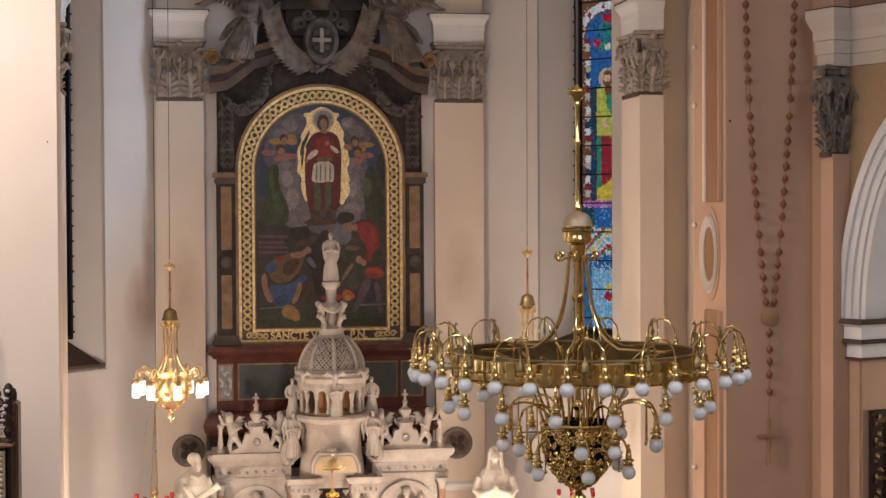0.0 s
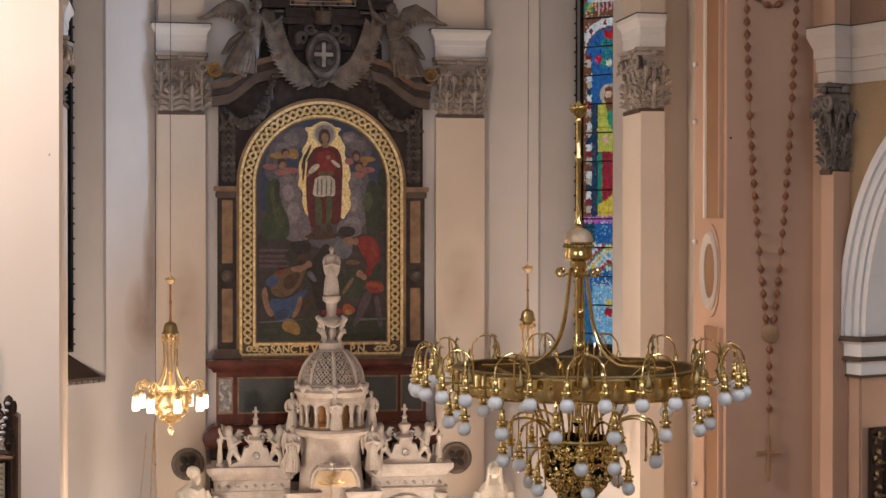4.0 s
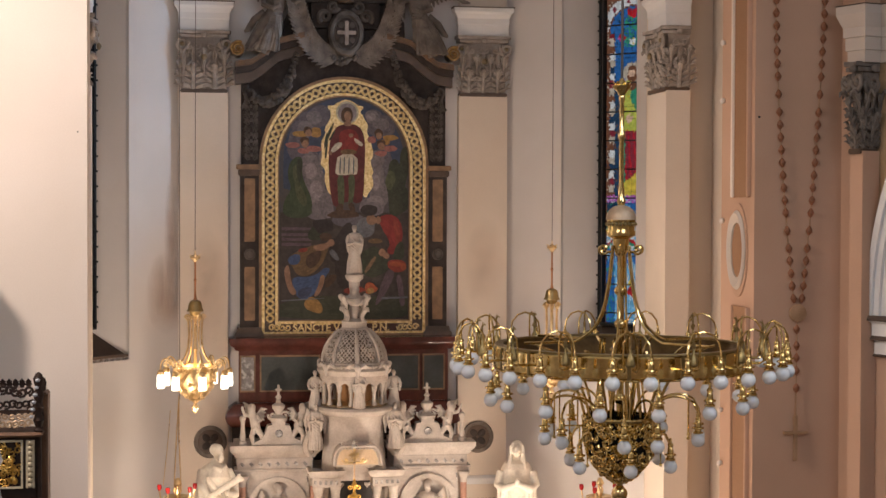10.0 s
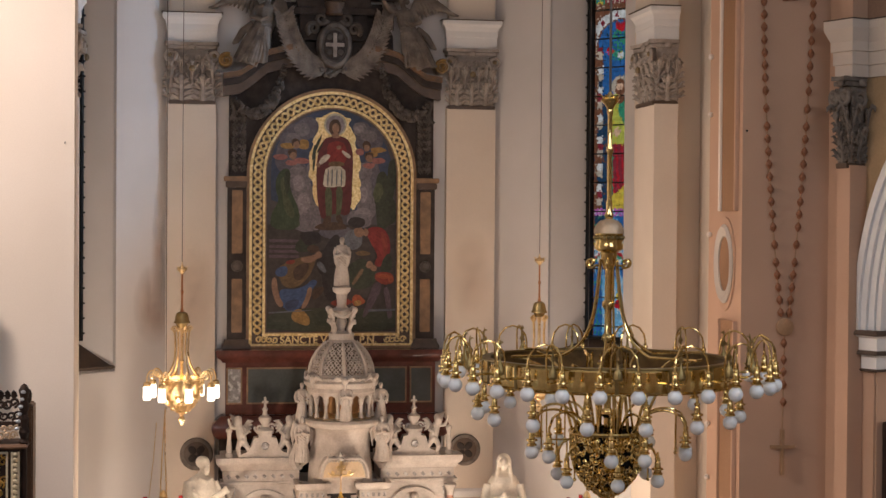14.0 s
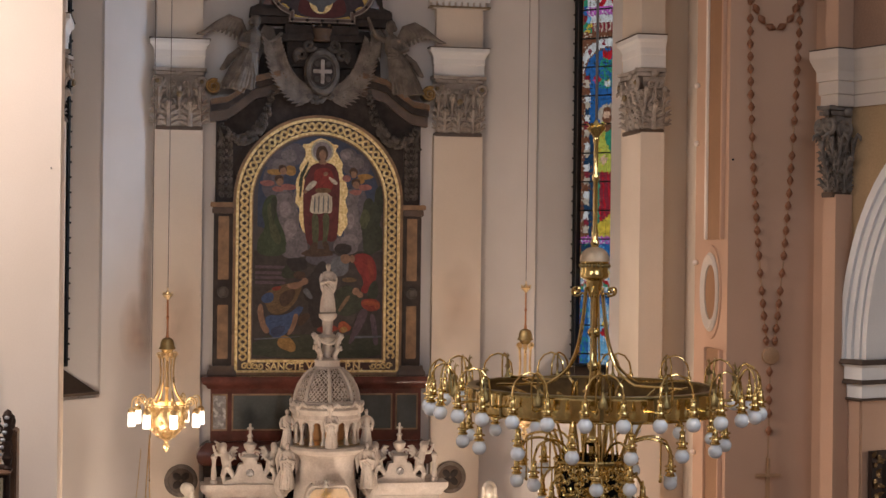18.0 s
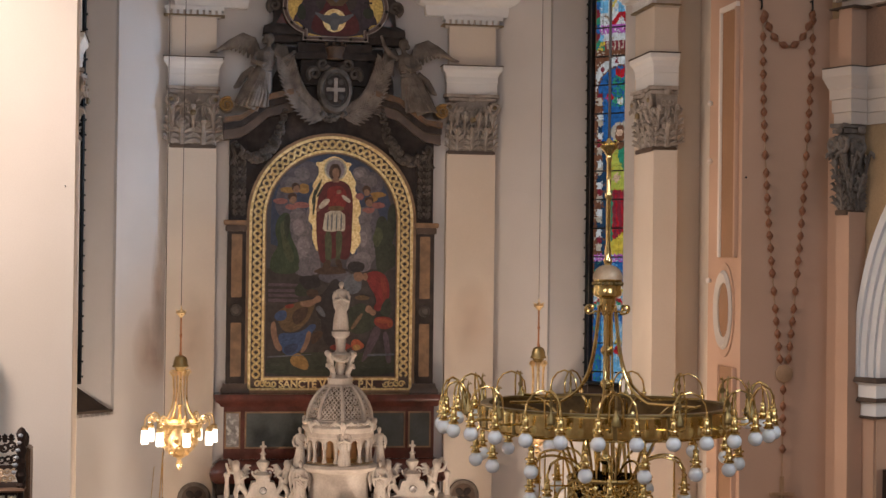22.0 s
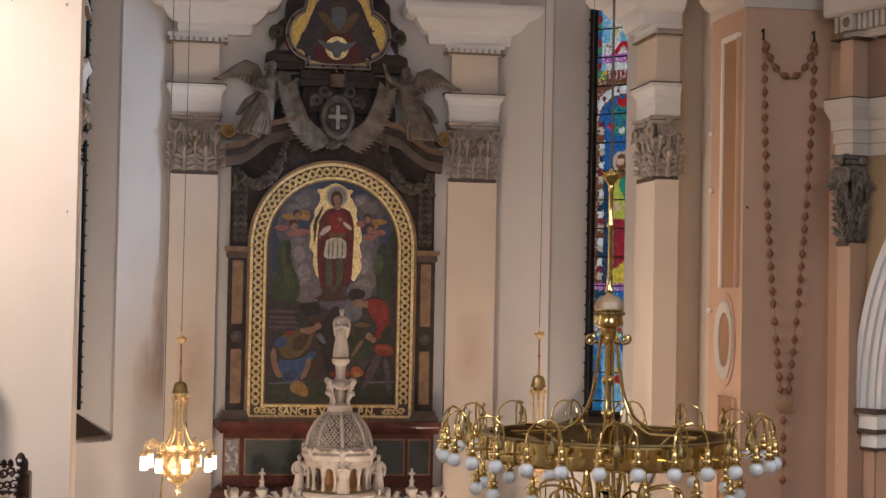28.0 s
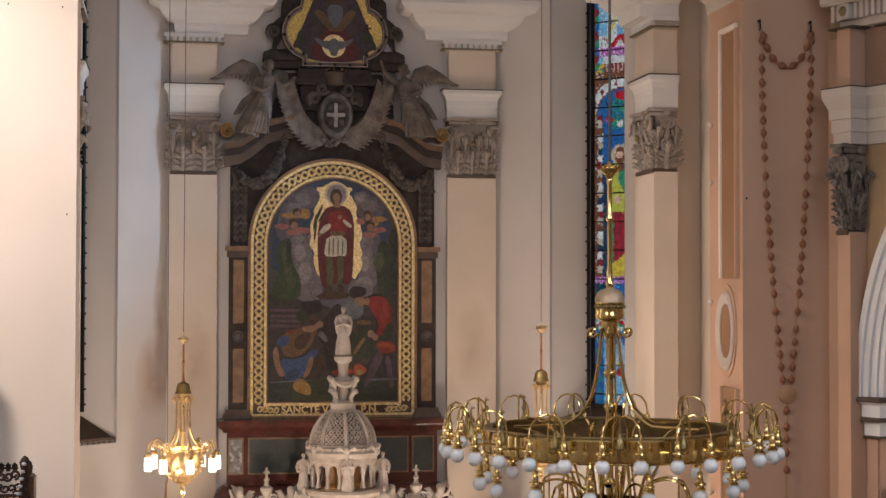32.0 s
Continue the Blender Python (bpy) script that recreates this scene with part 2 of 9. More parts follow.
STONE_CARVED = mat("dark_carved_stone", (.135, .113, .098), (.065, .053, .046), .75, 0, 5, 45, .5, .3, dist=.02)
STONE_PALM = mat("worn_grey_stone", (.18, .155, .138), (.09, .076, .066), .75, 0, 5, 45, .5, .3, dist=.02)
STONE_WORN = mat("weathered_stone", (.26, .215, .18), (.13, .105, .088), .8, 0, 5, 45, .5, .3, dist=.02)
STONE_BROWN = mat("brown_marble", (.12, .075, .048), (.08, .05, .033), .4, 0, 5, 25, .1, .5)
STONE_RUST = mat("rust_brown_stone", (.21, .105, .045), (.10, .065, .04), .5, 0, 7, 30, .3)
STONE_TAN = mat("tan_stone", (.33, .19, .095), (.20, .12, .065), .5, 0, 6, 30, .3)
RED_MARBLE = mat("red_marble", (.175, .057, .043), (.10, .036, .028), .1, 0, 4, 22, .03, .7)
# the next two are lightened to put pale reflections into the colour
BLACK_MARBLE = mat("black_marble", (.07, .077, .074), (.11, .12, .115), .1, 0, 2, 22, .0, .7)
VEIN_MARBLE = mat("veined_marble", (.36, .34, .33), (.17, .15, .145), .2, 0, 9, 14, .0, .6, c3=(.55, .53, .51))
WHITE_MARBLE = mat("white_marble", (.60, .535, .475), (.47, .405, .35), .5, 0, 5, 35, .25, .5, dist=.012)
STATUE_WHITE = mat("white_statue_plaster", (.80, .74, .64), (.72, .65, .55), .6, 0, 4, 30, .1, .4)
PINK_MARBLE = mat("pink_marble", (.50, .27, .19), (.40, .21, .15), .3, 0, 8, 30, .0)
BRASS = mat("polished_brass", (.94, .74, .34), (.72, .53, .2), .07, 1.0, 9, 40, .05, rough2=.2)
BRASS_OLD = mat("tarnished_brass", (.42, .31, .14), (.26, .19, .08), .3, 1.0, 8, 40, .2, rough2=.5)
BRASS_DARK = mat("browned_brass", (.25, .165, .075), (.14, .09, .045), .35, .9, 8, 40, .2, rough2=.6)
BRASS_PALE = mat("pale_brass", (.66, .49, .34), (.54, .39, .25), .42, .6, 6, 40, .1)
GILT = mat("gold_leaf", (.80, .52, .14), (.62, .38, .09), .24, 1.0, 9, 50, .35, rough2=.42, dist=.006)
GILT_OLD = mat("aged_gold_leaf", (.44, .26, .085), (.24, .14, .06), .4, .8, 14, 50, .4, rough2=.6, dist=.006)
GILT_DULL = mat("worn_gilding", (.30, .21, .11), (.20, .15, .09), .5, .4, 9, 50, .3)
GOLD_MOSAIC = mat("gold_mosaic", (1.0, .80, .42), (.66, .45, .17), .25, .5, 28, 70, .8, rough2=.45, dist=.006)
GOLD_DIM = mat("dim_gold_mosaic", (.78, .53, .15), (.45, .29, .08), .3, .6, 28, 70, .8, rough2=.5, dist=.006)
RED_BROWN = mat("red_brown_mosaic", (.10, .035, .022), (.06, .025, .016), .5, 0, 12, 60, .3)
GOLD_PALE = mat("pale_gilding", (.95, .76, .42), (.78, .58, .28), .25, 1.0, 9, 50, .2, rough2=.4)
COPPER = mat("copper", (.55, .26, .13), (.42, .19, .09), .3, 1.0, 6, 40, .1)
BULB = mat("opal_glass", (.97, .97, .99), (.95, .95, .97), .12, 0, 2, 10, .0, .6)
BULB.node_tree.nodes["Principled BSDF"].inputs["Subsurface Weight"].default_value = .7
BULB.node_tree.nodes["Principled BSDF"].inputs["Subsurface Radius"].default_value = (.09, .09, .095)
BULB_CLEAR = mat("clear_glass_bulb", (.55, .52, .48), (.5, .47, .43), .08, 0, 2, 10, .0, .6)
LIT = glow("lit_glass_tube", (1.0, .88, .70), 3.2)
CANDLE_LIT = glow("lit_bulb", (1.0, .86, .66), 14.0)
RED_GLASS = mat("red_glass", (.45, .02, .02), (.35, .015, .015), .1, 0, 4, 20, 0, .6)
IRON = mat("black_iron", (.012, .012, .013), (.02, .02, .02), .5, .6, 8, 40, .2)
CABLE = mat("dark_cable", (.12, .095, .08), None, .7, 0, 8, 40, 0)
BEAD = mat("wooden_bead", (.33, .13, .06), (.22, .085, .038), .45, 0, 12, 60, .1)
WOOD_PALE = mat("pale_wood", (.45, .27, .15), (.36, .21, .11), .5, 0, 6, 60, .1)
WOOD_DARK = mat("dark_carved_wood", (.022, .012, .009), (.04, .02, .013), .65, 0, 8, 50, .3, .25)
WOOD_BROWN = mat("brown_wood", (.16, .075, .035), (.11, .05, .024), .4, 0, 6, 50, .1)
SILVER_PAINT = mat("silvered_carving", (.55, .58, .62), (.40, .43, .48), .35, .4, 8, 40, .2)
FLOOR = mat("stone_floor", (.34, .27, .22), (.26, .21, .17), .4, 0, 2, 20, .1)
IVORY = mat("ivory_paint", (.62, .53, .38), (.5, .42, .28), .5, .1, 8, 40, .2)
DEEP = mat("painted_deep_shade", (.035, .03, .028), (.05, .042, .04), .5, 0, 5, 20, .1)

# ---- mesh helpers ----


def part(name, bm, material, parent=None, label="", smooth=True):
    me = bpy.data.meshes.new(name)
    bmesh.ops.recalc_face_normals(bm, faces=bm.faces[:])
    bm.to_mesh(me)
    bm.free()
    if smooth:
        for p in me.polygons:
            p.use_smooth = True
        me.set_sharp_from_angle(angle=radians(38))
    me.materials.append(material)
    ob = new(name, me)
    if parent:
        ob.parent = parent
    if label:
        ob["label"] = label
    return ob


def thing(name, at, label, category, group="", kind=""):
    ob = new(name)
    ob.empty_display_size = .1
    ob.location = at
    return tagged(ob, label, category, group, kind)


def add(bm, other, m=None):
    """Moves the mesh of other into bm, by the matrix m."""
    if m is not None:
        bmesh.ops.transform(other, matrix=m, verts=other.verts[:])
    me = bpy.data.meshes.new("tmp")
    other.to_mesh(me)
    other.free()
    bm.from_mesh(me)
    bpy.data.meshes.remove(me)
    return bm


def block(x0, x1, y0, y1, z0, z1, bev=0.0, bm=None):
    bm = bm or bmesh.new()
    r = bmesh.ops.create_cube(bm, size=1)
    bmesh.ops.transform(bm, matrix=Matrix.Translation(((x0 + x1) / 2, (y0 + y1) / 2, (z0 + z1) / 2)) @ Matrix.Diagonal((x1 - x0, y1 - y0, z1 - z0, 1)), verts=r["verts"])
    if bev:
        es = list({e for v in r["verts"] for e in v.link_edges})
        bmesh.ops.bevel(bm, geom=es, offset=bev, segments=2, affect='EDGES')
    return bm


def plate(outer, depth, holes=(), bm=None):
    """A slab from an outline of (u, v) in x and z, with holes, that reaches from y = 0 to depth."""
    bm = bm or bmesh.new()
    es = []
    for loop in (outer, *holes):
        vs = [bm.verts.new((u, 0, v)) for u, v in loop]
        es += [bm.edges.new((vs[i], vs[(i + 1) % len(vs)])) for i in range(len(vs))]
    if holes:
        fs = [g for g in bmesh.ops.triangle_fill(bm, edges=es, use_beauty=True)["geom"] if isinstance(g, bmesh.types.BMFace)]
    else:
        fs = [bm.faces.new([e.verts[0] for e in es])]
    ex = bmesh.ops.extrude_face_region(bm, geom=fs)["geom"]
    bmesh.ops.translate(bm, vec=(0, depth, 0), verts=[g for g in ex if isinstance(g, bmesh.types.BMVert)])
    return bm


def lathe(prof, n=24, bm=None, at=(0, 0, 0), squash=1.0, ring=False, cap=True):
    """Turns a profile of (radius, height) about z."""
    bm = bm or bmesh.new()
    rings = []
    for r, z in prof:
        rings.append([bm.verts.new((at[0] + max(r, .0004) * math.cos(2 * math.pi * i / n), at[1] + max(r, .0004) * squash * math.sin(2 * math.pi * i / n), at[2] + z)) for i in range(n)])
    for a, b in zip(rings, rings[1:]):
        for i in range(n):
            bm.faces.new((a[i], a[(i + 1) % n], b[(i + 1) % n], b[i]))
    if ring:
        for i in range(n):
            bm.faces.new((rings[-1][i], rings[-1][(i + 1) % n], rings[0][(i + 1) % n], rings[0][i]))
    elif cap:
        bm.faces.new(rings[0][::-1])
        bm.faces.new(rings[-1])
    return bm


def tube(path, r, n=8, bm=None, closed=False):
    """A pipe along points; r is a number or a list of radii."""
    bm = bm or bmesh.new()
    P = [Vector(p) for p in path]
    k = len(P)
    R = r if isinstance(r, (list, tuple)) else [r] * k
    up = Vector((0, 0, 1))
    rings = []
    side = None
    for i, p in enumerate(P):
        if closed:
            t = P[(i + 1) % k] - P[i - 1]
        else:
            t = P[min(i + 1, k - 1)] - P[max(i - 1, 0)]
        t.normalize()
        if side is None:
            side = t.cross(up if abs(t.z) < .95 else Vector((0, 1, 0))).normalized()
        else:
            side = (side - t * side.dot(t)).normalized()
        o = t.cross(side)
        rings.append([bm.verts.new(p + (side * math.cos(2 * math.pi * j / n) + o * math.sin(2 * math.pi * j / n)) * R[i]) for j in range(n)])
    pairs = list(zip(rings, rings[1:])) + ([(rings[-1], rings[0])] if closed else [])
    for a, b in pairs:
        for j in range(n):
            bm.faces.new((a[j], a[(j + 1) % n], b[(j + 1) % n], b[j]))
    if not closed:
        bm.faces.new(rings[0][::-1])
        bm.faces.new(rings[-1])
    return bm


def ball(at, r, bm=None, n=12, m=8, sc=(1, 1, 1)):
    bm = bm or bmesh.new()
    s = bmesh.ops.create_uvsphere(bm, u_segments=n, v_segments=m, radius=r)
    bmesh.ops.transform(bm, matrix=Matrix.Translation(at) @ Matrix.Diagonal((*sc, 1)), verts=s["verts"])
    return bm


def sweep(prof, path, bm=None, closed=False):
    """Carries a profile of (out, up) along a level path of (x, y); out is to the right of the way."""
    bm = bm or bmesh.new()
    P = [Vector((p[0], p[1], 0)) for p in path]
    k = len(P)
    rings = []
    for i in range(k):
        a = (P[i] - P[i - 1]).normalized() if (i or closed) else None
        b = (P[(i + 1) % k] - P[i]).normalized() if (i < k - 1 or closed) else None
        a = a or b
        b = b or a
        na, nb = Vector((a.y, -a.x, 0)), Vector((b.y, -b.x, 0))
        nn = na + nb
        nn = nn / max(nn.dot(na), .2)
        rings.append([bm.verts.new(P[i] + nn * o + Vector((0, 0, u))) for o, u in prof])
    m = len(prof)
    for i in range(k if closed else k - 1):
        A, B = rings[i], rings[(i + 1) % k]
        for j in range(m):
            bm.faces.new((A[j], A[(j + 1) % m], B[(j + 1) % m], B[j]))
    if not closed:
        bm.faces.new(rings[0])
        bm.faces.new(rings[-1][::-1])
    return bm


def arc(cx, cz, rx, rz, a0, a1, n=24):
    return [(cx + rx * math.cos(radians(a0 + (a1 - a0) * i / n)), cz + rz * math.sin(radians(a0 + (a1 - a0) * i / n))) for i in range(n + 1)]


def spiral(c, r0, r1, turns, plane=((1, 0, 0), (0, 0, 1)), a0=0.0, n=22):
    u, w, c = Vector(plane[0]), Vector(plane[1]), Vector(c)
    out = []
    for i in range(n + 1):
        f = i / n
        a, r = a0 + turns * 2 * math.pi * f, r0 + (r1 - r0) * f
        out.append(c + u * (r * math.cos(a)) + w * (r * math.sin(a)))
    return out


def bez(p0, p1, p2, p3, n=14):
    p0, p1, p2, p3 = map(Vector, (p0, p1, p2, p3))
    return [p0 * (1 - t) ** 3 + p1 * 3 * t * (1 - t) ** 2 + p2 * 3 * t * t * (1 - t) + p3 * t ** 3 for t in (i / n for i in range(n + 1))]


def place(bm, m):
    bmesh.ops.transform(bm, matrix=m, verts=bm.verts[:])
    return bm


def leaf(w, h, curl=.35, bm=None, m=None, lobes=5):
    """An acanthus leaf in x (across) and z (up), curling towards -y at its tip."""
    b = bmesh.new()
    n = 10
    rows = []
    for i in range(n + 1):
        f = i / n
        half = w / 2 * (.55 + .55 * math.sin(math.pi * min(f * 1.1, 1))) * (1 - f ** 5) * (.82 + .18 * math.cos(lobes * 2 * math.pi * f))
        z = h * f if f < .8 else h * (.8 + .12 * math.sin((f - .8) / .2 * math.pi * .9))
        y = -curl * h * f ** 3
        rows.append([(-half, y + .02 * w, z), (-half * .5, y - .05 * w, z), (0, y + .03 * w, z), (half * .5, y - .05 * w, z), (half, y + .02 * w, z)])
    back = .06 * h
    fr = [[b.verts.new(p) for p in r] for r in rows]
    bk = [[b.verts.new((p[0] * .9, p[1] + back, p[2])) for p in r] for r in rows]
    for i in range(n):
        for j in range(4):
            b.faces.new((fr[i][j], fr[i][j + 1], fr[i + 1][j + 1], fr[i + 1][j]))
            b.faces.new((bk[i][j + 1], bk[i][j], bk[i + 1][j], bk[i + 1][j + 1]))
        b.faces.new((fr[i][0], fr[i + 1][0], bk[i + 1][0], bk[i][0]))
        b.faces.new((fr[i + 1][4], fr[i][4], bk[i][4], bk[i + 1][4]))
    b.faces.new((*fr[n], *bk[n][::-1]))
    if m is not None:
        place(b, m)
    return add(bm, b) if bm is not None else b


def figure(specs, voxel=.02):
    """One plain statue mesh from joined bodies: balls (c, r, sc) and tapered tubes (path, radii)."""
    bm = bmesh.new()
    for s in specs:
        if s[0] == 'b':
            ball(s[1], s[2], bm, 14, 10, s[3] if len(s) > 3 else (1, 1, 1))
        elif s[0] == 't':
            tube(s[1], s[2], 10, bm)
        else:
            lathe(s[1], 26, bm, s[2], s[3])
    return bm


def melt(ob, voxel):
    m = ob.modifiers.new("join", 'REMESH')
    m.mode, m.voxel_size, m.use_smooth_shade = 'VOXEL', voxel, True
    return ob

# ---- the building ----
TOP = 17.0


def setting(name, bm, material, label, m=None, category="wall", smooth=False):
    if m is not None:
        place(bm, m)
    return tagged(part(name, bm, material, smooth=smooth), label, category, kind="structure")


def along(p, d):
    """Frame at p with x along d, z up and y to the left of d."""
    a = math.atan2(d[1], d[0])
    return Matrix.Translation((p[0], p[1], 0)) @ Matrix.Rotation(a, 4, 'Z')


setting("floor", block(-12, 12, -30, 3, -.3, 0), FLOOR, "worn grey stone church floor", category="floor")
setting("ceiling", block(-12, 12, -30, 3, TOP, TOP + .3), PLASTER_WHITE, "plain white plaster ceiling", category="ceiling")
setting("wall_apse", block(-2.65, 2.65, 0, .7, 0, TOP), PLASTER_GREY, "cream plaster apse wall behind the altar")

# slanting apse walls, each with a tall round-headed window and a splayed reveal
DL = 2.97
GU0, GU1, GZ0, GZS = 1.32, 2.12, 5.97, 12.7
for name, m, flip in (("wall_apse_right", along((2.65, 0), (1, -1)), 1), ("wall_apse_left", along((-2.65, 0), (-1, -1)), -1)):
    fr, GD = m @ Matrix.Diagonal((1, flip, 1, 1)), (.68 if flip > 0 else .55)
    cx, hw = (GU0 + GU1) / 2, .68
    GS = GZ0 - (.25 if flip > 0 else .42)
    hole = [(cx - hw, GS), (cx + hw, GS)] + arc(cx, GZS, hw, hw, 0, 180, 16)
    setting(name, plate([(0, 0), (DL, 0), (DL, TOP), (0, TOP)], .06, [hole]), PLASTER_GREY, "cream plaster slanting apse wall with a tall window", fr)
    # splay from the wall's face to the glass
    gh = (GU1 - GU0) / 2
    gx = cx + (.15 if flip > 0 else .1)
    inner = [(gx - gh, GZ0), (gx + gh, GZ0)] + arc(gx, GZS, gh, gh, 0, 180, 16)
    bm = bmesh.new()
    A = [bm.verts.new((u, .06, v)) for u, v in hole]
    B = [bm.verts.new((u, GD, v)) for u, v in inner]
    A2 = [bm.verts.new((cx + (u - cx) * 1.12, .06, 9 + (v - 9) * 1.02)) for u, v in hole]
    B2 = [bm.verts.new((cx + (u - cx) * 1.25, GD, 9 + (v - 9) * 1.03)) for u, v in inner]
    n = len(A)
    for i in range(n):
        j = (i + 1) % n
        bm.faces.new((A[i], A[j], B[j], B[i]))
        bm.faces.new((A2[j], A2[i], B2[i], B2[j]))
        bm.faces.new((B[i], B[j], B2[j], B2[i]))
        bm.faces.new((A[j], A[i], A2[i], A2[j]))
    setting("window_reveal", bm, PLASTER_GREY, "white splayed plaster window reveal", fr, "wall")
    bm = bmesh.new()
    q_ = [(cx - hw + .01, .055, GS + .006), (cx + hw - .01, .055, GS + .006), (gx + gh - .01, GD - .01, GZ0 + .002), (gx - gh + .01, GD - .01, GZ0 + .002)]
    lo, hi = [bm.verts.new(p) for p in q_], [bm.verts.new((p[0], p[1], p[2] + .012)) for p in q_]
    bm.faces.new(lo[::-1])
    bm.faces.new(hi)
    for i in range(4):
        bm.faces.new((lo[i], lo[(i + 1) % 4], hi[(i + 1) % 4], hi[i]))
    setting("window_slope", bm, LEDGE, "dark dusty sloping foot of the window", fr, "window sill")
    setting("window_sill", block(cx - hw + .02, cx + hw - .02, .0, GD - .02, GS - .05, GS + .04), LEDGE, "dark dusty sloping window sill", fr, "window sill")
    setting("wall_outer", plate([(-.4, 0), (DL + .4, 0), (DL + .4, TOP), (-.4, TOP)], .3, [[(cx - 1.0, GZ0 - .7), (cx + 1.0, GZ0 - .7)] + arc(cx, GZS, 1.0, 1.0, 0, 180, 12)]), PLASTER, "plain plaster wall core", fr @ Matrix.Translation((0, GD + .02, 0)))

# chancel side walls, responds and piers
for s, n in ((1, "right"), (-1, "left")):
    bm = block(4.75, 5.4, -7.0, -2.0, 0, TOP)
    block(4.3, 4.78, -4.12, -2.4, 0, TOP, bm=bm)
    setting("wall_chancel_" + n, place(bm, Matrix.Diagonal((s, 1, 1, 1))), PLASTER, "cream plaster chancel side wall")
bm = block(3.93, 5.7, -8.1, -6.95, 0, TOP)
pier = setting("wall_pier_right", bm, PLASTER_PINK, "pink plaster pier beside the chancel")
setting("wall_pier_left", block(-9, -3.56, -8.1, -7.6, 0, TOP), PLASTER_LIGHT, "broad pale plaster wall behind the pulpit")
setting("wall_far_left", block(-9, -3.6, -7.6, -6.9, 0, TOP), PLASTER_LIGHT, "pale plaster wall core")

# nave wall with its round arch
NW = along((5.1, -8.35), (math.sin(radians(20)), -math.cos(radians(20))))
SC, SH, WT = 1.68, 1.19, 1.4
ARCH = arc(SC, 6.65, SH, 2.2, 0, 180, 36)
hole = [(SC - SH, 0.02), (SC + SH, 0.02)] + ARCH
setting("wall_nave_right", plate([(-.6, 0), (24, 0), (24, TOP), (-.6, TOP)], WT, [hole]), OCHRE, "ochre and pink nave wall pierced by an arch", NW)
setting("wall_nave_left", block(-9.3, -9.0, -30, -7, 0, TOP), PLASTER_LIGHT, "plain pale nave wall")
setting("wall_west", block(-12, 12, -30, -29.6, 0, TOP), PLASTER_LIGHT, "plain pale wall behind the gallery")
setting("wall_aisle", block(10.6, 10.9, -30, 3, 0, TOP), PLASTER_LIGHT, "cream plaster side aisle wall")
setting("wall_aisle_end", block(5.4, 10.9, -4.9, -4.6, 0, TOP), PLASTER_LIGHT, "cream plaster end wall of the aisle")
setting("wall_outer_left", block(-12, -11.7, -30, 3, 0, TOP), PLASTER_LIGHT, "plain pale outer wall")

# pink lower faces of the nave wall and jamb lining
setting("trim_nave_lower", plate([(-.28, 0), (SC - SH - .005, 0), (SC - SH - .005, 6.3), (-.28, 6.3)], .03), PLASTER_PINK, "pink plaster lower wall face", NW @ Matrix.Translation((0, -.03, 0)), "wall")
setting("trim_nave_upper", plate([(-.28, 6.3), (.095, 6.3), (.095, 10.75), (-.28, 10.75)], .03), PLASTER_PINK, "pink plaster strip beside the nave pilaster", NW @ Matrix.Translation((0, -.03, 0)), "wall")
setting("trim_jamb", block(SC - SH, SC - SH + .012, .0, WT, 0, 6.3), PLASTER_PINK, "pink plaster arch jamb", NW, "wall")
bm = bmesh.new()
IN = [(SC + (SH - .012) * math.cos(radians(a)), 6.65 + 2.188 * math.sin(radians(a))) for a in range(0, 181, 5)]
OUT = [(SC + SH * math.cos(radians(a)), 6.65 + 2.2 * math.sin(radians(a))) for a in range(0, 181, 5)]
plate(IN + OUT[::-1], WT, bm=bm)
setting("trim_intrados", bm, PLASTER_WHITE, "white plaster inside face of the arch", NW, "arch")
# moulded archivolt in three steps
for k, (a, b, d) in enumerate(((0, .09, .05), (.085, .17, .09), (.165, .25, .13))):
    o1, o2 = arc(SC, 6.65, SH + a, 2.2 + a * 1.35, 0, 180, 36), arc(SC, 6.65, SH + b, 2.2 + b * 1.35, 0, 180, 36)
    setting("archivolt", plate(o1 + o2[::-1], d), PLASTER_WHITE, "white moulded plaster arch moulding", NW @ Matrix.Translation((0, -d, 0)), "arch")
o1, o2 = arc(SC, 6.65, SH - .075, 2.12, 0, 180, 36), arc(SC, 6.65, SH - .006, 2.194, 0, 180, 36)
setting("archivolt", plate(o1 + o2[::-1], .3), PLASTER_WHITE, "white inner band of the arch moulding", NW @ Matrix.Translation((0, -.02, 0)), "arch")
# impost mouldings
IMP = [(0, 0), (.05, 0), (.06, .02), (.06, .17), (.1, .2), (.1, .36), (.15, .39), (.15, .43), (0, .43)]


def run_nave(prof, pts, z, name, material, label, cat="moulding"):
    q = [(NW @ Vector((u, v, 0)))[:2] for u, v in pts]
    return setting(name, sweep([(o, u + z) for o, u in prof], q), material, label, category=cat)


IMP_WAY = [(.31, 0), (SC - SH, 0), (SC - SH, WT), (SC - SH - .06, WT), (SC - SH - .06, WT + .55)]
run_nave(IMP, IMP_WAY, 6.2, "trim_impost", PLASTER_WHITE, "white moulded impost with dark ledges")
run_nave([(0, 0), (.075, 0), (.085, .014), (.06, .028), (0, .028)], IMP_WAY, 6.188, "trim_impost_lower_ledge", LEDGE, "dark bottom fillet of the impost")
run_nave([(0, 0), (.125, 0), (.13, .012), (.105, .05), (0, .05)], IMP_WAY, 6.375, "trim_impost_middle_ledge", LEDGE, "dark sloping middle ledge of the impost")
run_nave([(0, 0), (.17, 0), (.18, .015), (.155, .055), (0, .055)], IMP_WAY, 6.595, "trim_impost_top_ledge", LEDGE, "dark sloping top ledge of the impost")
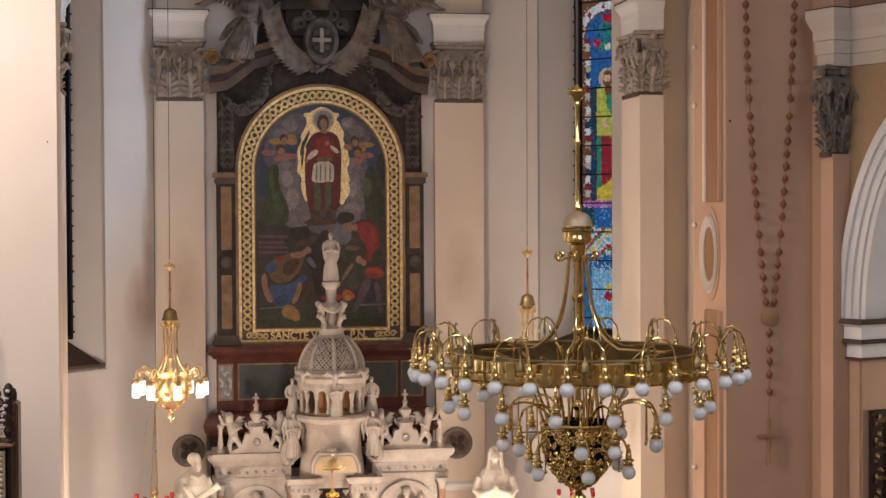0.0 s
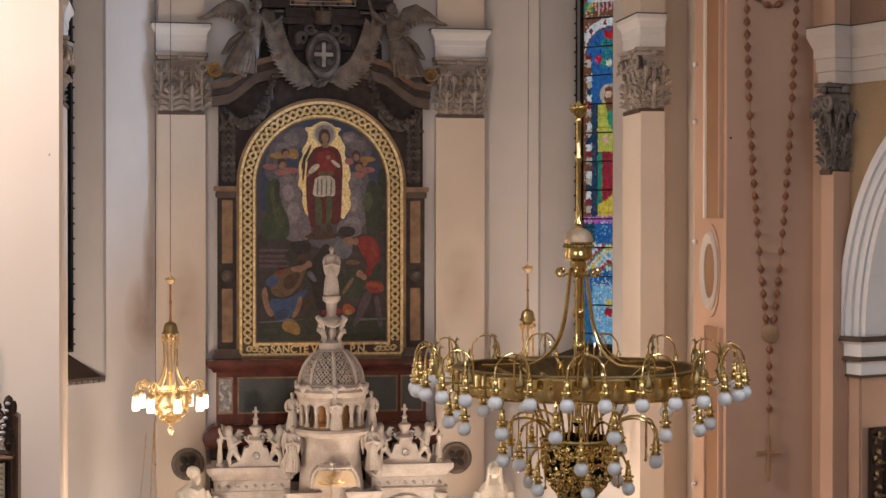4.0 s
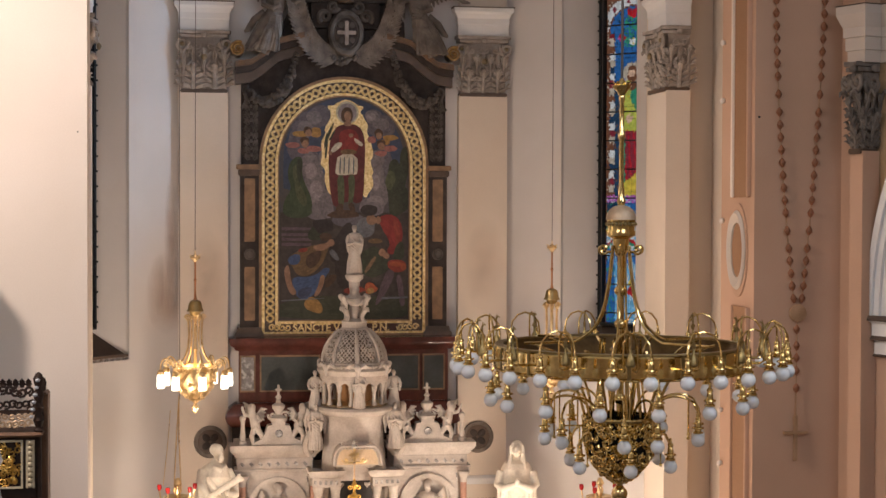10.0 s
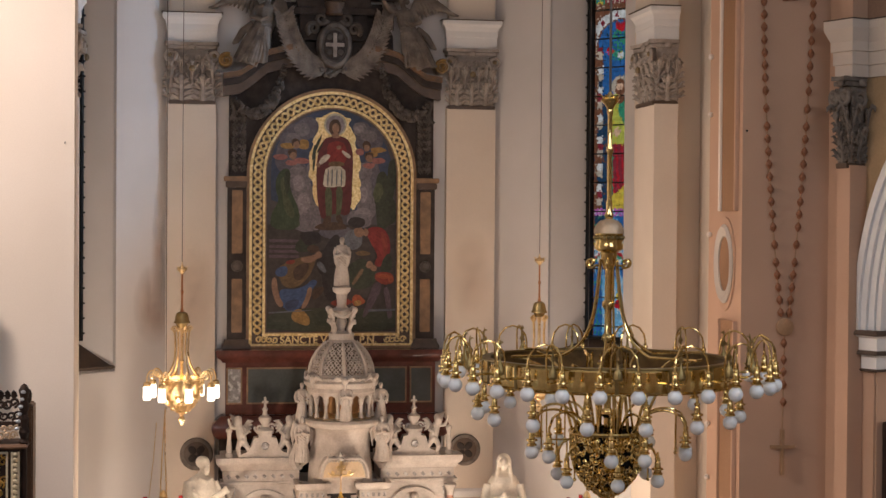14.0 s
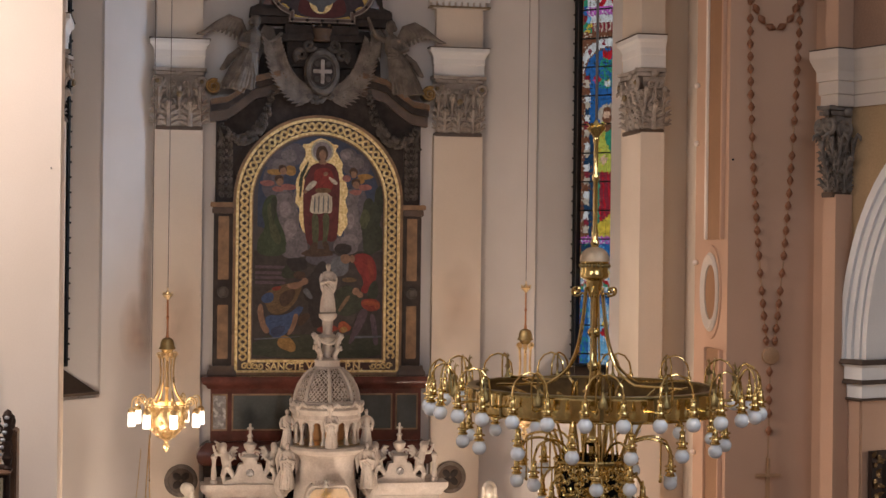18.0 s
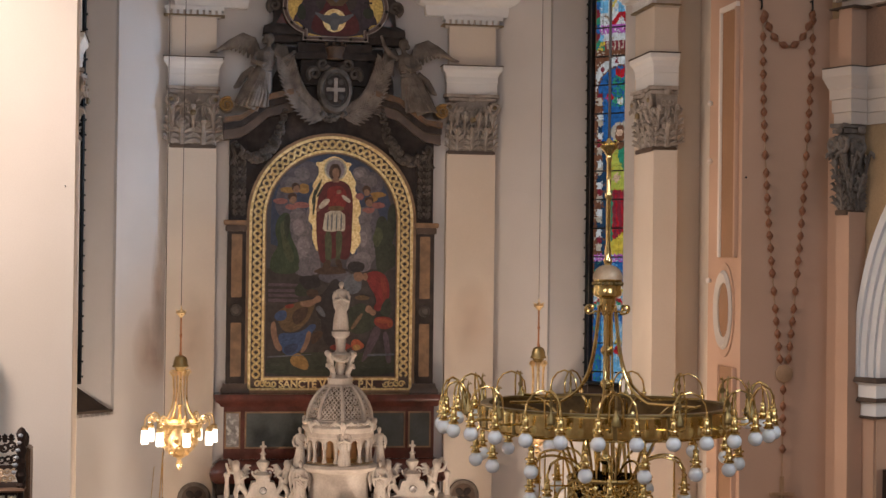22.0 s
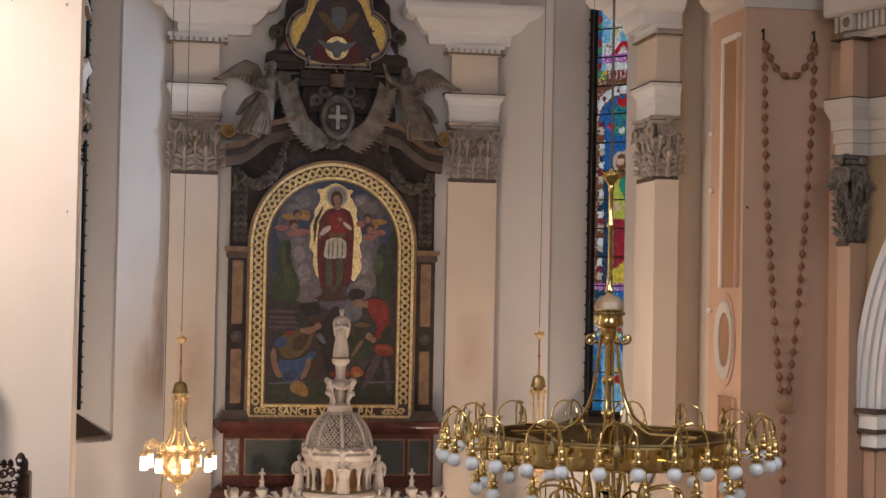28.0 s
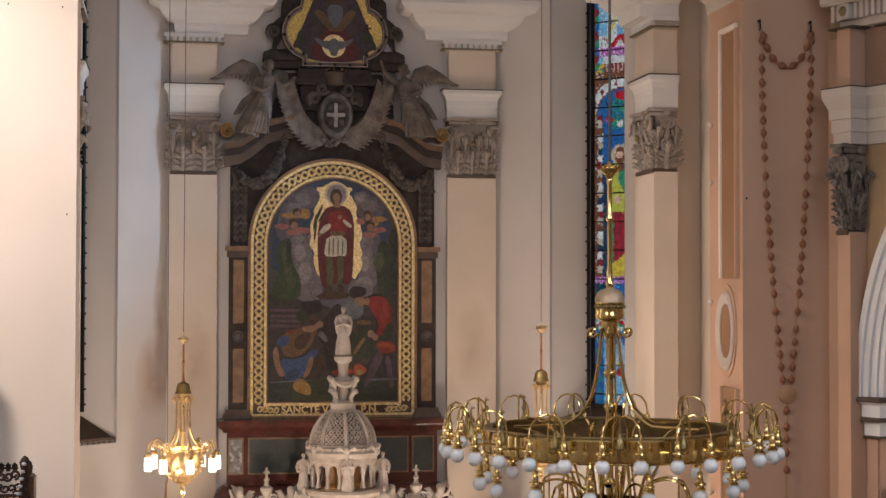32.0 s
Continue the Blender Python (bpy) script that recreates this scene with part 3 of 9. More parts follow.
# entablature of the nave
ENT = [(0, 0), (.05, 0), (.05, .14), (.09, .15), (.09, .3), (.13, .31), (.13, .42), (.2, .5), (.26, .58), (.26, .68), (0, .68)]
run_nave([(o * .45, u * .93) for o, u in ENT], [(.08, .1), (.08, -.24), (.31, -.24), (.31, 0), (2.98, 0), (2.98, -.24), (3.36, -.24), (3.36, 0), (5.5, 0)], 9.49, "trim_entablature", PLASTER_DIM, "cream moulded entablature over the nave arch", "entablature")
setting("trim_entablature_ledge", block(.31, 5.5, -.125, .0, 10.123, 10.135), LEDGE, "dust-dark top of the entablature", NW, "moulding")
setting("trim_pilaster_ledge", block(-.04, .43, -.36, .0, 10.123, 10.137), LEDGE, "dust-dark top of the pilaster entablature", NW, "moulding")
setting("trim_upper_wall", plate([(.31, 10.14), (5.5, 10.14), (5.5, 14), (.31, 14)], .02), mat("brown_plaster", (.36, .22, .15), (.30, .18, .12), .9, 0, 1, 50), "brown painted upper wall band", NW @ Matrix.Translation((0, -.02, 0)), "wall")
setting("pilaster_upper", block(.1, .3, -.24, .0, 10.137, 10.8), PLASTER_PINK, "pink plaster upper pilaster", NW, "pilaster")
setting("trim_upper_ledge", block(.0, .4, -.3, .0, 10.8, 10.818), LEDGE, "dark ledge under the dentil cornice", NW, "moulding")
setting("trim_upper_ledge", block(.5, 5.5, -.07, .0, 10.8, 10.818), LEDGE, "dark ledge under the dentil cornice", NW, "moulding")
setting("trim_upper_bed", block(.06, 5.5, -.16, .0, 10.818, 11.08), PLASTER_DIM, "cream bed moulding", NW, "moulding")
setting("trim_upper_cornice", block(-.1, 5.5, -.34, .0, 11.08, 11.75, .02), PLASTER_DIM, "cream dentil cornice", NW, "moulding")
for i in range(24):
    setting("dentil", block(.0 + i * .09, .05 + i * .09, -.24, -.16, 10.9, 11.08), PLASTER_DIM, "small cream plaster dentil", NW, "dentil")
bx = thing("cornice_boss", (0, 0, 0), "square cream plaster box with a gilt rosette", "ornament")
part("box", block(.17, .33, -.3, -.2, 10.9, 11.08, .01), PLASTER_DIM, bx)
part("rosette", place(lathe([(0, .03), (.04, .025), (.055, .01), (.06, 0)], 12), Matrix.Translation((.25, -.3, 10.99)) @ Matrix.Rotation(radians(90), 4, 'X')), GILT_DULL, bx, "worn gilt rosette")
bx.matrix_world = NW

# ---- pilasters, capitals, cornices ----


def acanthus(w, h, curl=.3, m=None):
    """A carved acanthus leaf, base at the origin, up z, curling out towards -y: a ridged blade with lobed leaflets and a rolled tip."""
    b = bmesh.new()
    out = lambda f: -curl * h * (f ** 2.6) - .012
    spine = [(0, out(f), h * f) for f in (0, .2, .4, .6, .78, .9)] + [(0, out(1) - .02 * h, h * .97), (0, out(1) - .09 * h, h * .93), (0, out(1) - .11 * h, h * .86)]
    tube(spine, [w * v for v in (.16, .15, .14, .13, .13, .14, .15, .13, .05)], 6, b)
    for k in range(4):
        f = .06 + .23 * k
        reach = w * (.52, .5, .44, .32)[k]
        for q in (-1, 1):
            z = h * f
            tube([(q * w * .05, out(f), z), (q * reach * .55, out(f) - .015 * h, z + h * .09), (q * reach * .9, out(f) - .05 * h, z + h * .17), (q * reach, out(f) - .1 * h, z + h * .15)],
                 [w * .09, w * .105, w * .09, w * .03], 5, b)
            tube([(q * reach * .4, out(f) - .01, z + h * .02), (q * reach * .95, out(f) - .035 * h, z + h * .07), (q * reach * 1.08, out(f) - .07 * h, z + h * .05)], [w * .06, w * .065, w * .02], 5, b)
    return place(b, m) if m is not None else b


def capital(w, h, d, name, at, rz, label, group="capitals", sides=True):
    """A Corinthian capital: back against y = 0, face at y = -d, width w."""
    c = thing(name, (0, 0, 0), label, "capital", group)
    bell = bmesh.new()
    rows_ = []
    for f in (0, .3, .6, .78, .88):
        g = .43 + .07 * f ** 3
        rows_.append([bell.verts.new(p) for p in ((-w * g, 0, h * f), (-w * g, -d * (.8 + .2 * f ** 3), h * f), (w * g, -d * (.8 + .2 * f ** 3), h * f), (w * g, 0, h * f))])
    for a, b in zip(rows_, rows_[1:]):
        for q in range(4):
            bell.faces.new((a[q], a[(q + 1) % 4], b[(q + 1) % 4], b[q]))
    bell.faces.new(rows_[0])
    bell.faces.new(rows_[-1][::-1])
    part("bell", bell, STONE_GREY, c, "grey stone core")
    part("necking", block(-w * .49, w * .49, -d - .02, 0, -.035, .025, .01), STONE_BROWN, c, "brown dusty necking moulding")
    ab = plate([(-w * .56, 0), (w * .56, 0), (w * .56, -d - .02), (w * .53, -d - .09), (w * .2, -d - .03), (-w * .2, -d - .03), (-w * .53, -d - .09), (-w * .56, -d - .02)], .05)
    place(ab, Matrix(((1, 0, 0, 0), (0, 0, 1, 0), (0, 1, 0, h - .05), (0, 0, 0, 1))))
    part("abacus", ab, STONE_GREY, c)
    ab = plate([(-w * .52, 0), (w * .52, 0), (w * .52, -d - .01), (w * .49, -d - .06), (w * .2, -d - .01), (-w * .2, -d - .01), (-w * .49, -d - .06), (-w * .52, -d - .01)], .05)
    place(ab, Matrix(((1, 0, 0, 0), (0, 0, 1, 0), (0, 1, 0, h - .11), (0, 0, 0, 1))))
    part("abacus", ab, STONE_GREY, c)
    faces = [(Matrix.Translation((0, -d * .82, 0)), w * .88)]
    if sides:
        faces += [(Matrix.Translation((-w * .44, -d * .45, 0)) @ Matrix.Rotation(radians(-90), 4, 'Z'), d * .8), (Matrix.Translation((w * .44, -d * .45, 0)) @ Matrix.Rotation(radians(90), 4, 'Z'), d * .8)]
    for fm, fw in faces:
        k = max(1, round(fw / .27))
        for i in range(k):
            x = (i + .5) * fw / k - fw / 2
            part("leaf", acanthus(fw / k * .98, h * .4, .3, fm @ Matrix.Translation((x, -.015, .02))), STONE_GREY, c)
        for i in range(k + 1):
            x = (i * fw / k - fw / 2) * .96
            part("leaf", acanthus(fw / k * .82, h * .66, .2, fm @ Matrix.Translation((x, .005, .03))), STONE_GREY, c)
        for i in range(k):
            x = (i + .5) * fw / k - fw / 2
            for q in (-1, 1):
                r0 = fw / k * .2
                part("tendril", place(tube([(x, -.03, h * .45), (x + q * r0 * .4, -.05, h * .6)] + [(x + q * (p.x - x), p.y, p.z) for p in spiral((x + r0, -.075, h * .74), r0 * .95, r0 * .15, 1.5, a0=3.3)], [.024, .022] + [.021 - .0005 * z_ for z_ in range(23)], 6), fm), STONE_GREY, c)
        part("flower", place(ball((0, -.09, h * .92), .05, None, 10, 6, (1.2, .6, .9)), fm), STONE_GREY, c)
    for sx in (-1, 1):
        vol = tube([(sx * w * .2, -d * .9, h * .5), (sx * w * .36, -d - .03, h * .72)] + [(p.x * sx, p.y, p.z) for p in spiral((w * .46, -d - .06, h * .77), .105, .015, 1.75, a0=2.4)], [.02, .028] + [.034 - .001 * q for q in range(23)], 8)
        part("volute", vol, STONE_GREY, c, "carved stone volute")
        part("volute_eye", ball((sx * w * .46, -d - .07, h * .77), .035), GILT_DULL, c, "worn gilt volute eye")
    part("rosette", place(lathe([(.0, 0), (.04, .0), (.05, .03), (.03, .05), (0, .06)], 10), Matrix.Translation((0, -d - .09, h * .55)) @ Matrix.Rotation(radians(90), 4, 'X')), GILT_DULL, c, "worn gilded rosette")
    c.matrix_world = Matrix.Translation(at) @ Matrix.Rotation(radians(rz), 4, 'Z')
    return c


IMPOST = [(0, 0), (.012, 0), (.012, .17), (.022, .18), (.022, .27), (.05, .34), (.085, .38), (.085, .44), (0, .44)]
CORN = [(0, 0), (.04, .0), (.06, .1), (.06, .16), (.16, .2), (.24, .28), (.3, .38), (.44, .42), (.5, .52), (.5, .6), (0, .6)]


def order(name, x0, x1, d, m, zs=0.0, z0=0.0, cornice=None, material=PLASTER, cd=None, sides=True, foot=9.68):
    """Pilaster with capital, impost block, upper shaft, dentils and cornice, against y = 0 of frame m."""
    cd = cd or d * .9
    setting("pilaster_" + name, block(x0, x1, -d, 0, z0, foot - .02 + zs), material, "cream plaster pilaster shaft", m, "pilaster")
    setting("pilaster_upper_" + name, block(x0 + .02, x1 - .02, -d, 0, 11.08 + zs, 11.710 + zs), material, "cream plaster upper pilaster", m, "pilaster")
    cap = capital(x1 - x0, 10.62 - foot, d, "pilaster_capital", (0, 0, 0), 0, "grey carved stone leaf capital with worn gilt volutes", sides=sides)
    cap.matrix_world = m @ Matrix.Translation(((x0 + x1) / 2, 0, foot + zs))
    setting("impost_block_" + name, sweep([(o, u + 10.63 + zs) for o, u in IMPOST], [(x0, 0), (x0, -d), (x1, -d), (x1, 0)]), PLASTER_WHITE, "white moulded impost block", m, "moulding")
    setting("impost_core_" + name, block(x0 + .01, x1 - .01, -d + .01, 0, 10.6 + zs, 11.07 + zs), PLASTER_WHITE, "white plaster block", m, "moulding")
    setting("impost_ledge_" + name, block(x0 - .1, x1 + .1, -d - .1, 0, 11.07 + zs, 11.085 + zs), LEDGE, "dark ledge", m, "moulding")
    c0, c1 = cornice or (x0 - .05, x1 + .05)
    n = int((x1 - x0 + .16) / .1)
    for i in range(n):
        setting("dentil", block(x0 - .06 + i * .1, x0 - .0 + i * .1, -d - .065, -d + .01, 11.750 + zs, 11.820 + zs), PLASTER_WHITE, "small white plaster dentil", m, "dentil")
    setting("dentil_band_" + name, block(x0 - .09, x1 + .09, -d - .05, 0, 11.820 + zs, 11.880 + zs), PLASTER_WHITE, "white plaster band", m, "moulding")
    # darker plaster puts the shade between the dentils into the colour
    setting("dentil_back_" + name, block(x0 - .04, x1 + .04, -d - .005, 0, 11.710 + zs, 11.820 + zs), PLASTER_DIM, "darker plaster strip behind the dentils, shade in its colour", m, "moulding")
    setting("dentil_line_" + name, block(x0 - .10, x1 + .10, -d - .075, 0, 11.728 + zs, 11.748 + zs), GILT_DULL, "thin worn gilt line under the dentils", m, "moulding")
    setting("cornice_" + name, sweep([(o, u + 11.880 + zs) for o, u in CORN], [(c0, 0), (c0, -cd), (c1, -cd), (c1, 0)]), PLASTER_WHITE, "white moulded plaster cornice", m, "cornice")
    setting("cornice_core_" + name, block(c0 + .01, c1 - .01, -cd + .01, 0, 11.880 + zs, 12.470 + zs), PLASTER_WHITE, "white plaster cornice core", m, "cornice")


order("apse_left", -2.62, -1.87, .16, Matrix(), cornice=(-2.5, -1.45), sides=False)
order("apse_right", 1.82, 2.62, .16, Matrix(), cornice=(1.5, 2.75), sides=False)
# responds on the chancel walls: shaft faces the middle
for xv, zv in ((-1.72, 10.335), (1.715, 10.31)):
    gv = thing("gilt_volute", (xv, -.3, zv), "dull gilded spiral volute at the capital's corner", "volute", "gilt volutes")
    part("scroll", tube([(p.x, p.y, p.z) for p in spiral((0, 0, 0), .115, .02, 2.3, a0=1.0, n=34)], [.024 - .0003 * q for q in range(35)], 7), GILT_OLD, gv)
    part("eye", ball((0, -.01, 0), .03), GILT_OLD, gv)
    part("drum", place(lathe([(0, 0), (.115, 0), (.115, .3), (0, .3)], 20), Matrix.Translation((0, .3, 0)) @ Matrix.Rotation(radians(90), 4, 'X')), STONE_GREY, gv, "grey carved volute drum")
mr = Matrix.Translation((4.32, -4.03, 0)) @ Matrix.Rotation(radians(-90), 4, 'Z')
order("chancel_right", -.43, .43, .34, mr, -.27, cornice=(-.5, .42), material=PLASTER, cd=.5, foot=9.76)
ml = Matrix.Translation((-4.32, -4.03, 0)) @ Matrix.Rotation(radians(90), 4, 'Z')
order("chancel_left", -.43, .43, .55, ml, -.27, cornice=(-.5, .5), material=PLASTER, foot=9.76)
# pilaster of the nave wall
setting("pilaster_nave", block(.1, .3, -.25, 0, 0, 8.5), PLASTER_PINK, "pink plaster nave pilaster", NW, "pilaster")
cn = capital(.24, 1.0, .26, "nave_capital", (0, 0, 0), 0, "weathered grey stone leaf capital on the nave pilaster", sides=True)
part("side_volute", tube([(.1, -.06, .4), (.16, -.12, .58)] + spiral((.185, -.15, .74), .12, .02, 1.9, plane=((0, 1, 0), (0, 0, 1)), a0=2.4), [.02, .024] + [.03 - .0008 * q for q in range(23)], 8), STONE_GREY, cn, "large carved scroll")
cn.matrix_world = NW @ Matrix.Translation((.19, 0, 8.5)) @ Matrix.Diagonal((.8, 1, 1, 1))
for o in cn.children:
    if o.data.materials[0] in (STONE_GREY, GILT_DULL):
        o.data.materials[0] = STONE_WORN
copy_thing(cn, NW @ Matrix.Translation((3.16, 0, 8.42)) @ Matrix.Diagonal((.8, 1, 1, 1)))
setting("pilaster_nave_second", block(3.07, 3.27, -.25, 0, 0, 8.42), PLASTER_PINK, "pink plaster nave pilaster", NW, "pilaster")
# keystone
ks = thing("keystone", (0, 0, 0), "white plaster scroll keystone on the arch", "keystone")
part("cap", block(-.2, .2, -.32, 0, 9.34, 9.45, .02), PLASTER_WHITE, ks)
part("scroll", tube(bez((0, -.2, 9.36), (0, -.42, 9.06), (0, -.05, 9.12), (0, -.1, 8.76), 16), [.13, .135, .14, .14, .135, .13, .125, .12, .115, .11, .105, .1, .1, .1, .1, .09, .07], 10), PLASTER_WHITE, ks)
ks.matrix_world = NW @ Matrix.Translation((SC, 0, -.0))

# recessed ochre panel with a round medallion on the inner face of the pier, cornice above
setting("pier_panel_upper", block(3.905, 3.932, -7.95, -7.45, 7.98, 10.9), RUST_PLASTER, "ochre recessed panel on the pier", category="panel")
setting("pier_panel_lower", block(3.905, 3.932, -7.95, -7.45, 3.0, 6.7), RUST_PLASTER, "ochre recessed panel on the pier", category="panel")
for z0, z1 in ((7.98, 10.9), (3.0, 6.7)):
    setting("panel_frame", block(3.88, 3.935, -7.47, -7.40, z0, z1, .008), PLASTER_LIGHT if z0 > 5 else PLASTER_PINK, "moulded panel frame", category="moulding")
    setting("panel_frame", block(3.88, 3.935, -7.99, -7.94, z0, z1, .008), PLASTER_PINK, "pink moulded panel frame", category="moulding")
setting("panel_frame", block(3.88, 3.935, -7.99, -7.40, 10.88, 10.95, .008), PLASTER_LIGHT, "pale moulded panel frame", category="moulding")
med = thing("wall_medallion", (3.93, -7.58, 7.36), "ochre round wall medallion with a pale moulded rim", "medallion")
M_ = Matrix.Rotation(radians(-90), 4, 'Y')
part("rim", place(lathe([(.29, 0), (.40, 0), (.42, .03), (.39, .06), (.35, .05), (.31, .03), (.29, .03)], 32, ring=True), M_ @ Matrix.Diagonal((1.12, .7, 1, 1))), PLASTER_DIM, med)
part("surround", place(lathe([(.38, 0), (.46, 0), (.46, .018), (.38, .018)], 32, ring=True), M_ @ Matrix.Diagonal((1.2, .72, 1, 1))), PLASTER_PINK, med, "pink plaster surround")
part("disc", place(lathe([(.0, 0), (.31, 0), (.31, .012), (0, .014)], 32), M_ @ Matrix.Diagonal((1.12, .72, 1, 1))), RUST_PLASTER, med, "ochre painted disc")
setting("pier_cornice", sweep([(o * .6, u * .7 + 11.22) for o, u in CORN], [(3.93, -6.95), (3.93, -8.1), (5.6, -8.1)]), PLASTER_DIM, "cream moulded cornice around the pier", category="cornice")


# ---- soot stains on the plaster near the lamps ----


def soot(name, m, w, h, strength, seed):
    """A thin brown smoke stain with ragged edges on a wall."""
    mt = bpy.data.materials.new(name)
    mt.use_nodes = True
    nt = mt.node_tree
    b = nt.nodes["Principled BSDF"]
    b.inputs["Base Color"].default_value, b.inputs["Roughness"].default_value = (.50, .27, .14, 1), .9
    co = nt.nodes.new("ShaderNodeTexCoord")
    mp = nt.nodes.new("ShaderNodeMapping")
    mp.inputs["Scale"].default_value = (2 / w, 1, 2 / h)
    gr = nt.nodes.new("ShaderNodeTexGradient")
    gr.gradient_type = 'SPHERICAL'
    no = nt.nodes.new("ShaderNodeTexNoise")
    no.inputs["Scale"].default_value, no.inputs["Detail"].default_value = 2.2 + seed, 5
    mu = nt.nodes.new("ShaderNodeMath")
    mu.operation = 'MULTIPLY'
    ra = nt.nodes.new("ShaderNodeMapRange")
    ra.inputs[1].default_value, ra.inputs[2].default_value, ra.inputs[4].default_value = .05, .6, strength
    nt.links.new(co.outputs["Object"], mp.inputs[0])
    nt.links.new(mp.outputs[0], gr.inputs[0])
    nt.links.new(co.outputs["Object"], no.inputs["Vector"])
    nt.links.new(gr.outputs[1], mu.inputs[0])
    nt.links.new(no.outputs[0], mu.inputs[1])
    nt.links.new(mu.outputs[0], ra.inputs[0])
    nt.links.new(ra.outputs[0], b.inputs["Alpha"])
    ob = part("soot_stain", block(-w / 2, w / 2, -.004, -.003, -h / 2, h / 2), mt, smooth=False)
    ob.matrix_world = m
    return tagged(ob, "brown smoke stain on the plaster wall", "stain", kind="structure")


soot("soot_a", along((-2.65, 0), (-1, -1)) @ Matrix.Diagonal((1, -1, 1, 1)) @ Matrix.Translation((.26, 0, 6.5)), 1.0, 1.5, .30, 0)
soot("soot_b", along((-2.65, 0), (-1, -1)) @ Matrix.Diagonal((1, -1, 1, 1)) @ Matrix.Translation((.16, 0, 7.4)), .34, 2.2, .2, 1)
soot("soot_c", Matrix.Translation((2.25, -.161, 6.9)), .8, 1.8, .13, 2)
soot("soot_d", Matrix.Translation((-2.2, -.161, 6.6)), .7, 2.2, .14, 3)

# ---- stained-glass windows ----
GLASS = {k: stained("glass_" + k, c) for k, c in dict(
    deep=(.02, .05, .10), blue=(.03, .12, .34), sky=(.16, .40, .62), white=(.58, .62, .63), cream=(.44, .39, .32), red=(.42, .02, .03), maroon=(.22, .03, .045),
    yellow=(.60, .46, .06), green=(.04, .25, .15), orange=(.75, .28, .05), brown=(.16, .07, .04), violet=(.42, .12, .42), lime=(.42, .46, .08), flesh=(.6, .40, .28)).items()}
rnd = random.Random(7)


def glass_colour(s, z):
    """Colour of the glass at s across (0 to 1) and height z: canopy work, an arched niche with a standing saint, a base of ornament."""
    pick = lambda t: t[0] if rnd.random() < .7 else rnd.choice(t)
    x = (s - .62) * .8
    if s < .05:
        return pick(("brown", "deep"))

    def near(cx, cz, r):
        return math.hypot(x - cx, z - cz) < r

    if z > 11.36 and s < .13:
        return ("blue", "green", "maroon")[int(z * 8) % 3]
    if z > 11.93:
        if s < .32:
            return pick(("sky", "white", "sky"))
        g = (z - 11.93) % .5
        if abs(abs(x) - (.2 - g * .4)) < .025:
            return "yellow" if g < .3 else "brown"
        return "sky" if abs(x) < .06 and g < .16 else pick(("white", "cream", "sky"))
    if z > 11.74:
        if abs(x) < (11.98 - z) * .95 and abs(x) > (11.86 - z) * .9:
            return pick(("red", "maroon"))
        return pick(("white", "cream")) if abs(x) < .2 else pick(("white", "brown", "cream"))
    if z > 11.6:
        return pick(("violet", "white", "violet", "white", "maroon"))
    if z > 11.48:
        return "sky" if s < .22 else pick(("white", "cream", "white"))
    if z > 11.34:
        return pick(("yellow", "green")) if s < .24 else ("maroon" if int(s * 22) % 2 else "cream")
    r = math.hypot(x, z - 10.64)
    if z > 10.64 and r > .61:
        return pick(("brown", "cream", "brown"))
    if (z > 10.64 and r > .42) or (z <= 10.64 and s < .22 and z > 8.05):
        if z > 10.64:
            return "brown" if abs(r - .42) < .025 or abs(r - .6) < .02 else ("maroon" if int(math.atan2(z - 10.64, x) * 9) % 5 == 0 and abs(r - .51) < .04 else "white")
        return ("cream", "white", "brown", "cream", "maroon", "white", "deep")[int(z * 9) % 7] if s > .1 else pick(("brown", "cream"))
    if z > 9.86:
        if near(0, 10.98, .1) and not near(0, 11.06, .05):
            return pick(("red", "red", "maroon"))
        if near(-.2, 10.57, .07) or near(.17, 10.6, .07):
            return pick(("red", "violet"))
        if near(0, 10.5, .055):
            return pick(("white", "yellow"))
        if abs(x) < .15 and 10.42 < z < 10.92 and rnd.random() < .55:
            return pick(("green", "green", "deep"))
        d = math.hypot(x, (z - 9.99) * .9)
        if d < .17:
            if d > .145:
                return "cream"
            if near(-.015, 10.0, .06):
                return "flesh"
            return "brown" if near(0, 9.95, .1) or near(0, 10.05, .075) else "cream"
        return pick(("blue", "blue", "blue", "deep"))
    if z > 8.05:
        if s < .36:
            return pick(("deep", "brown", "deep"))
        if near(0, 9.8, .07):
            return "brown"
        if abs(x) > .3:
            return pick(("deep", "blue"))
        if z > 9.08:
            if near(-.06, 9.28, .07):
                return "flesh"
            return pick(("lime", "lime", "yellow")) if x < .06 + .1 * math.sin(z * 7) else pick(("green", "deep", "green"))
        if z > 8.36 + x * .6:
            return ("red", "maroon", "maroon")[int(s * 26 + z * 2.5) % 3] if s > .46 else "green"
        return pick(("yellow", "lime", "yellow"))
    if z > 7.94:
        return pick(("violet", "white", "sky"))
    if z > 7.62:
        return pick(("blue", "sky", "blue")) if abs(x) < .26 else pick(("deep", "green"))
    if z > 7.2:
        k = int(abs(x) * 20) + int(z * 20)
        return ("white", "sky", "white", "yellow", "white", "green", "red")[k % 7]
    if near(0, 6.52, .07):
        return pick(("red", "maroon"))
    if near(0, 6.66, .06):
        return "yellow"
    if z > 6.95:
        return pick(("blue", "white", "sky"))
    return pick(("sky", "white", "sky", "white")) if abs(x) < .3 else pick(("blue", "green"))


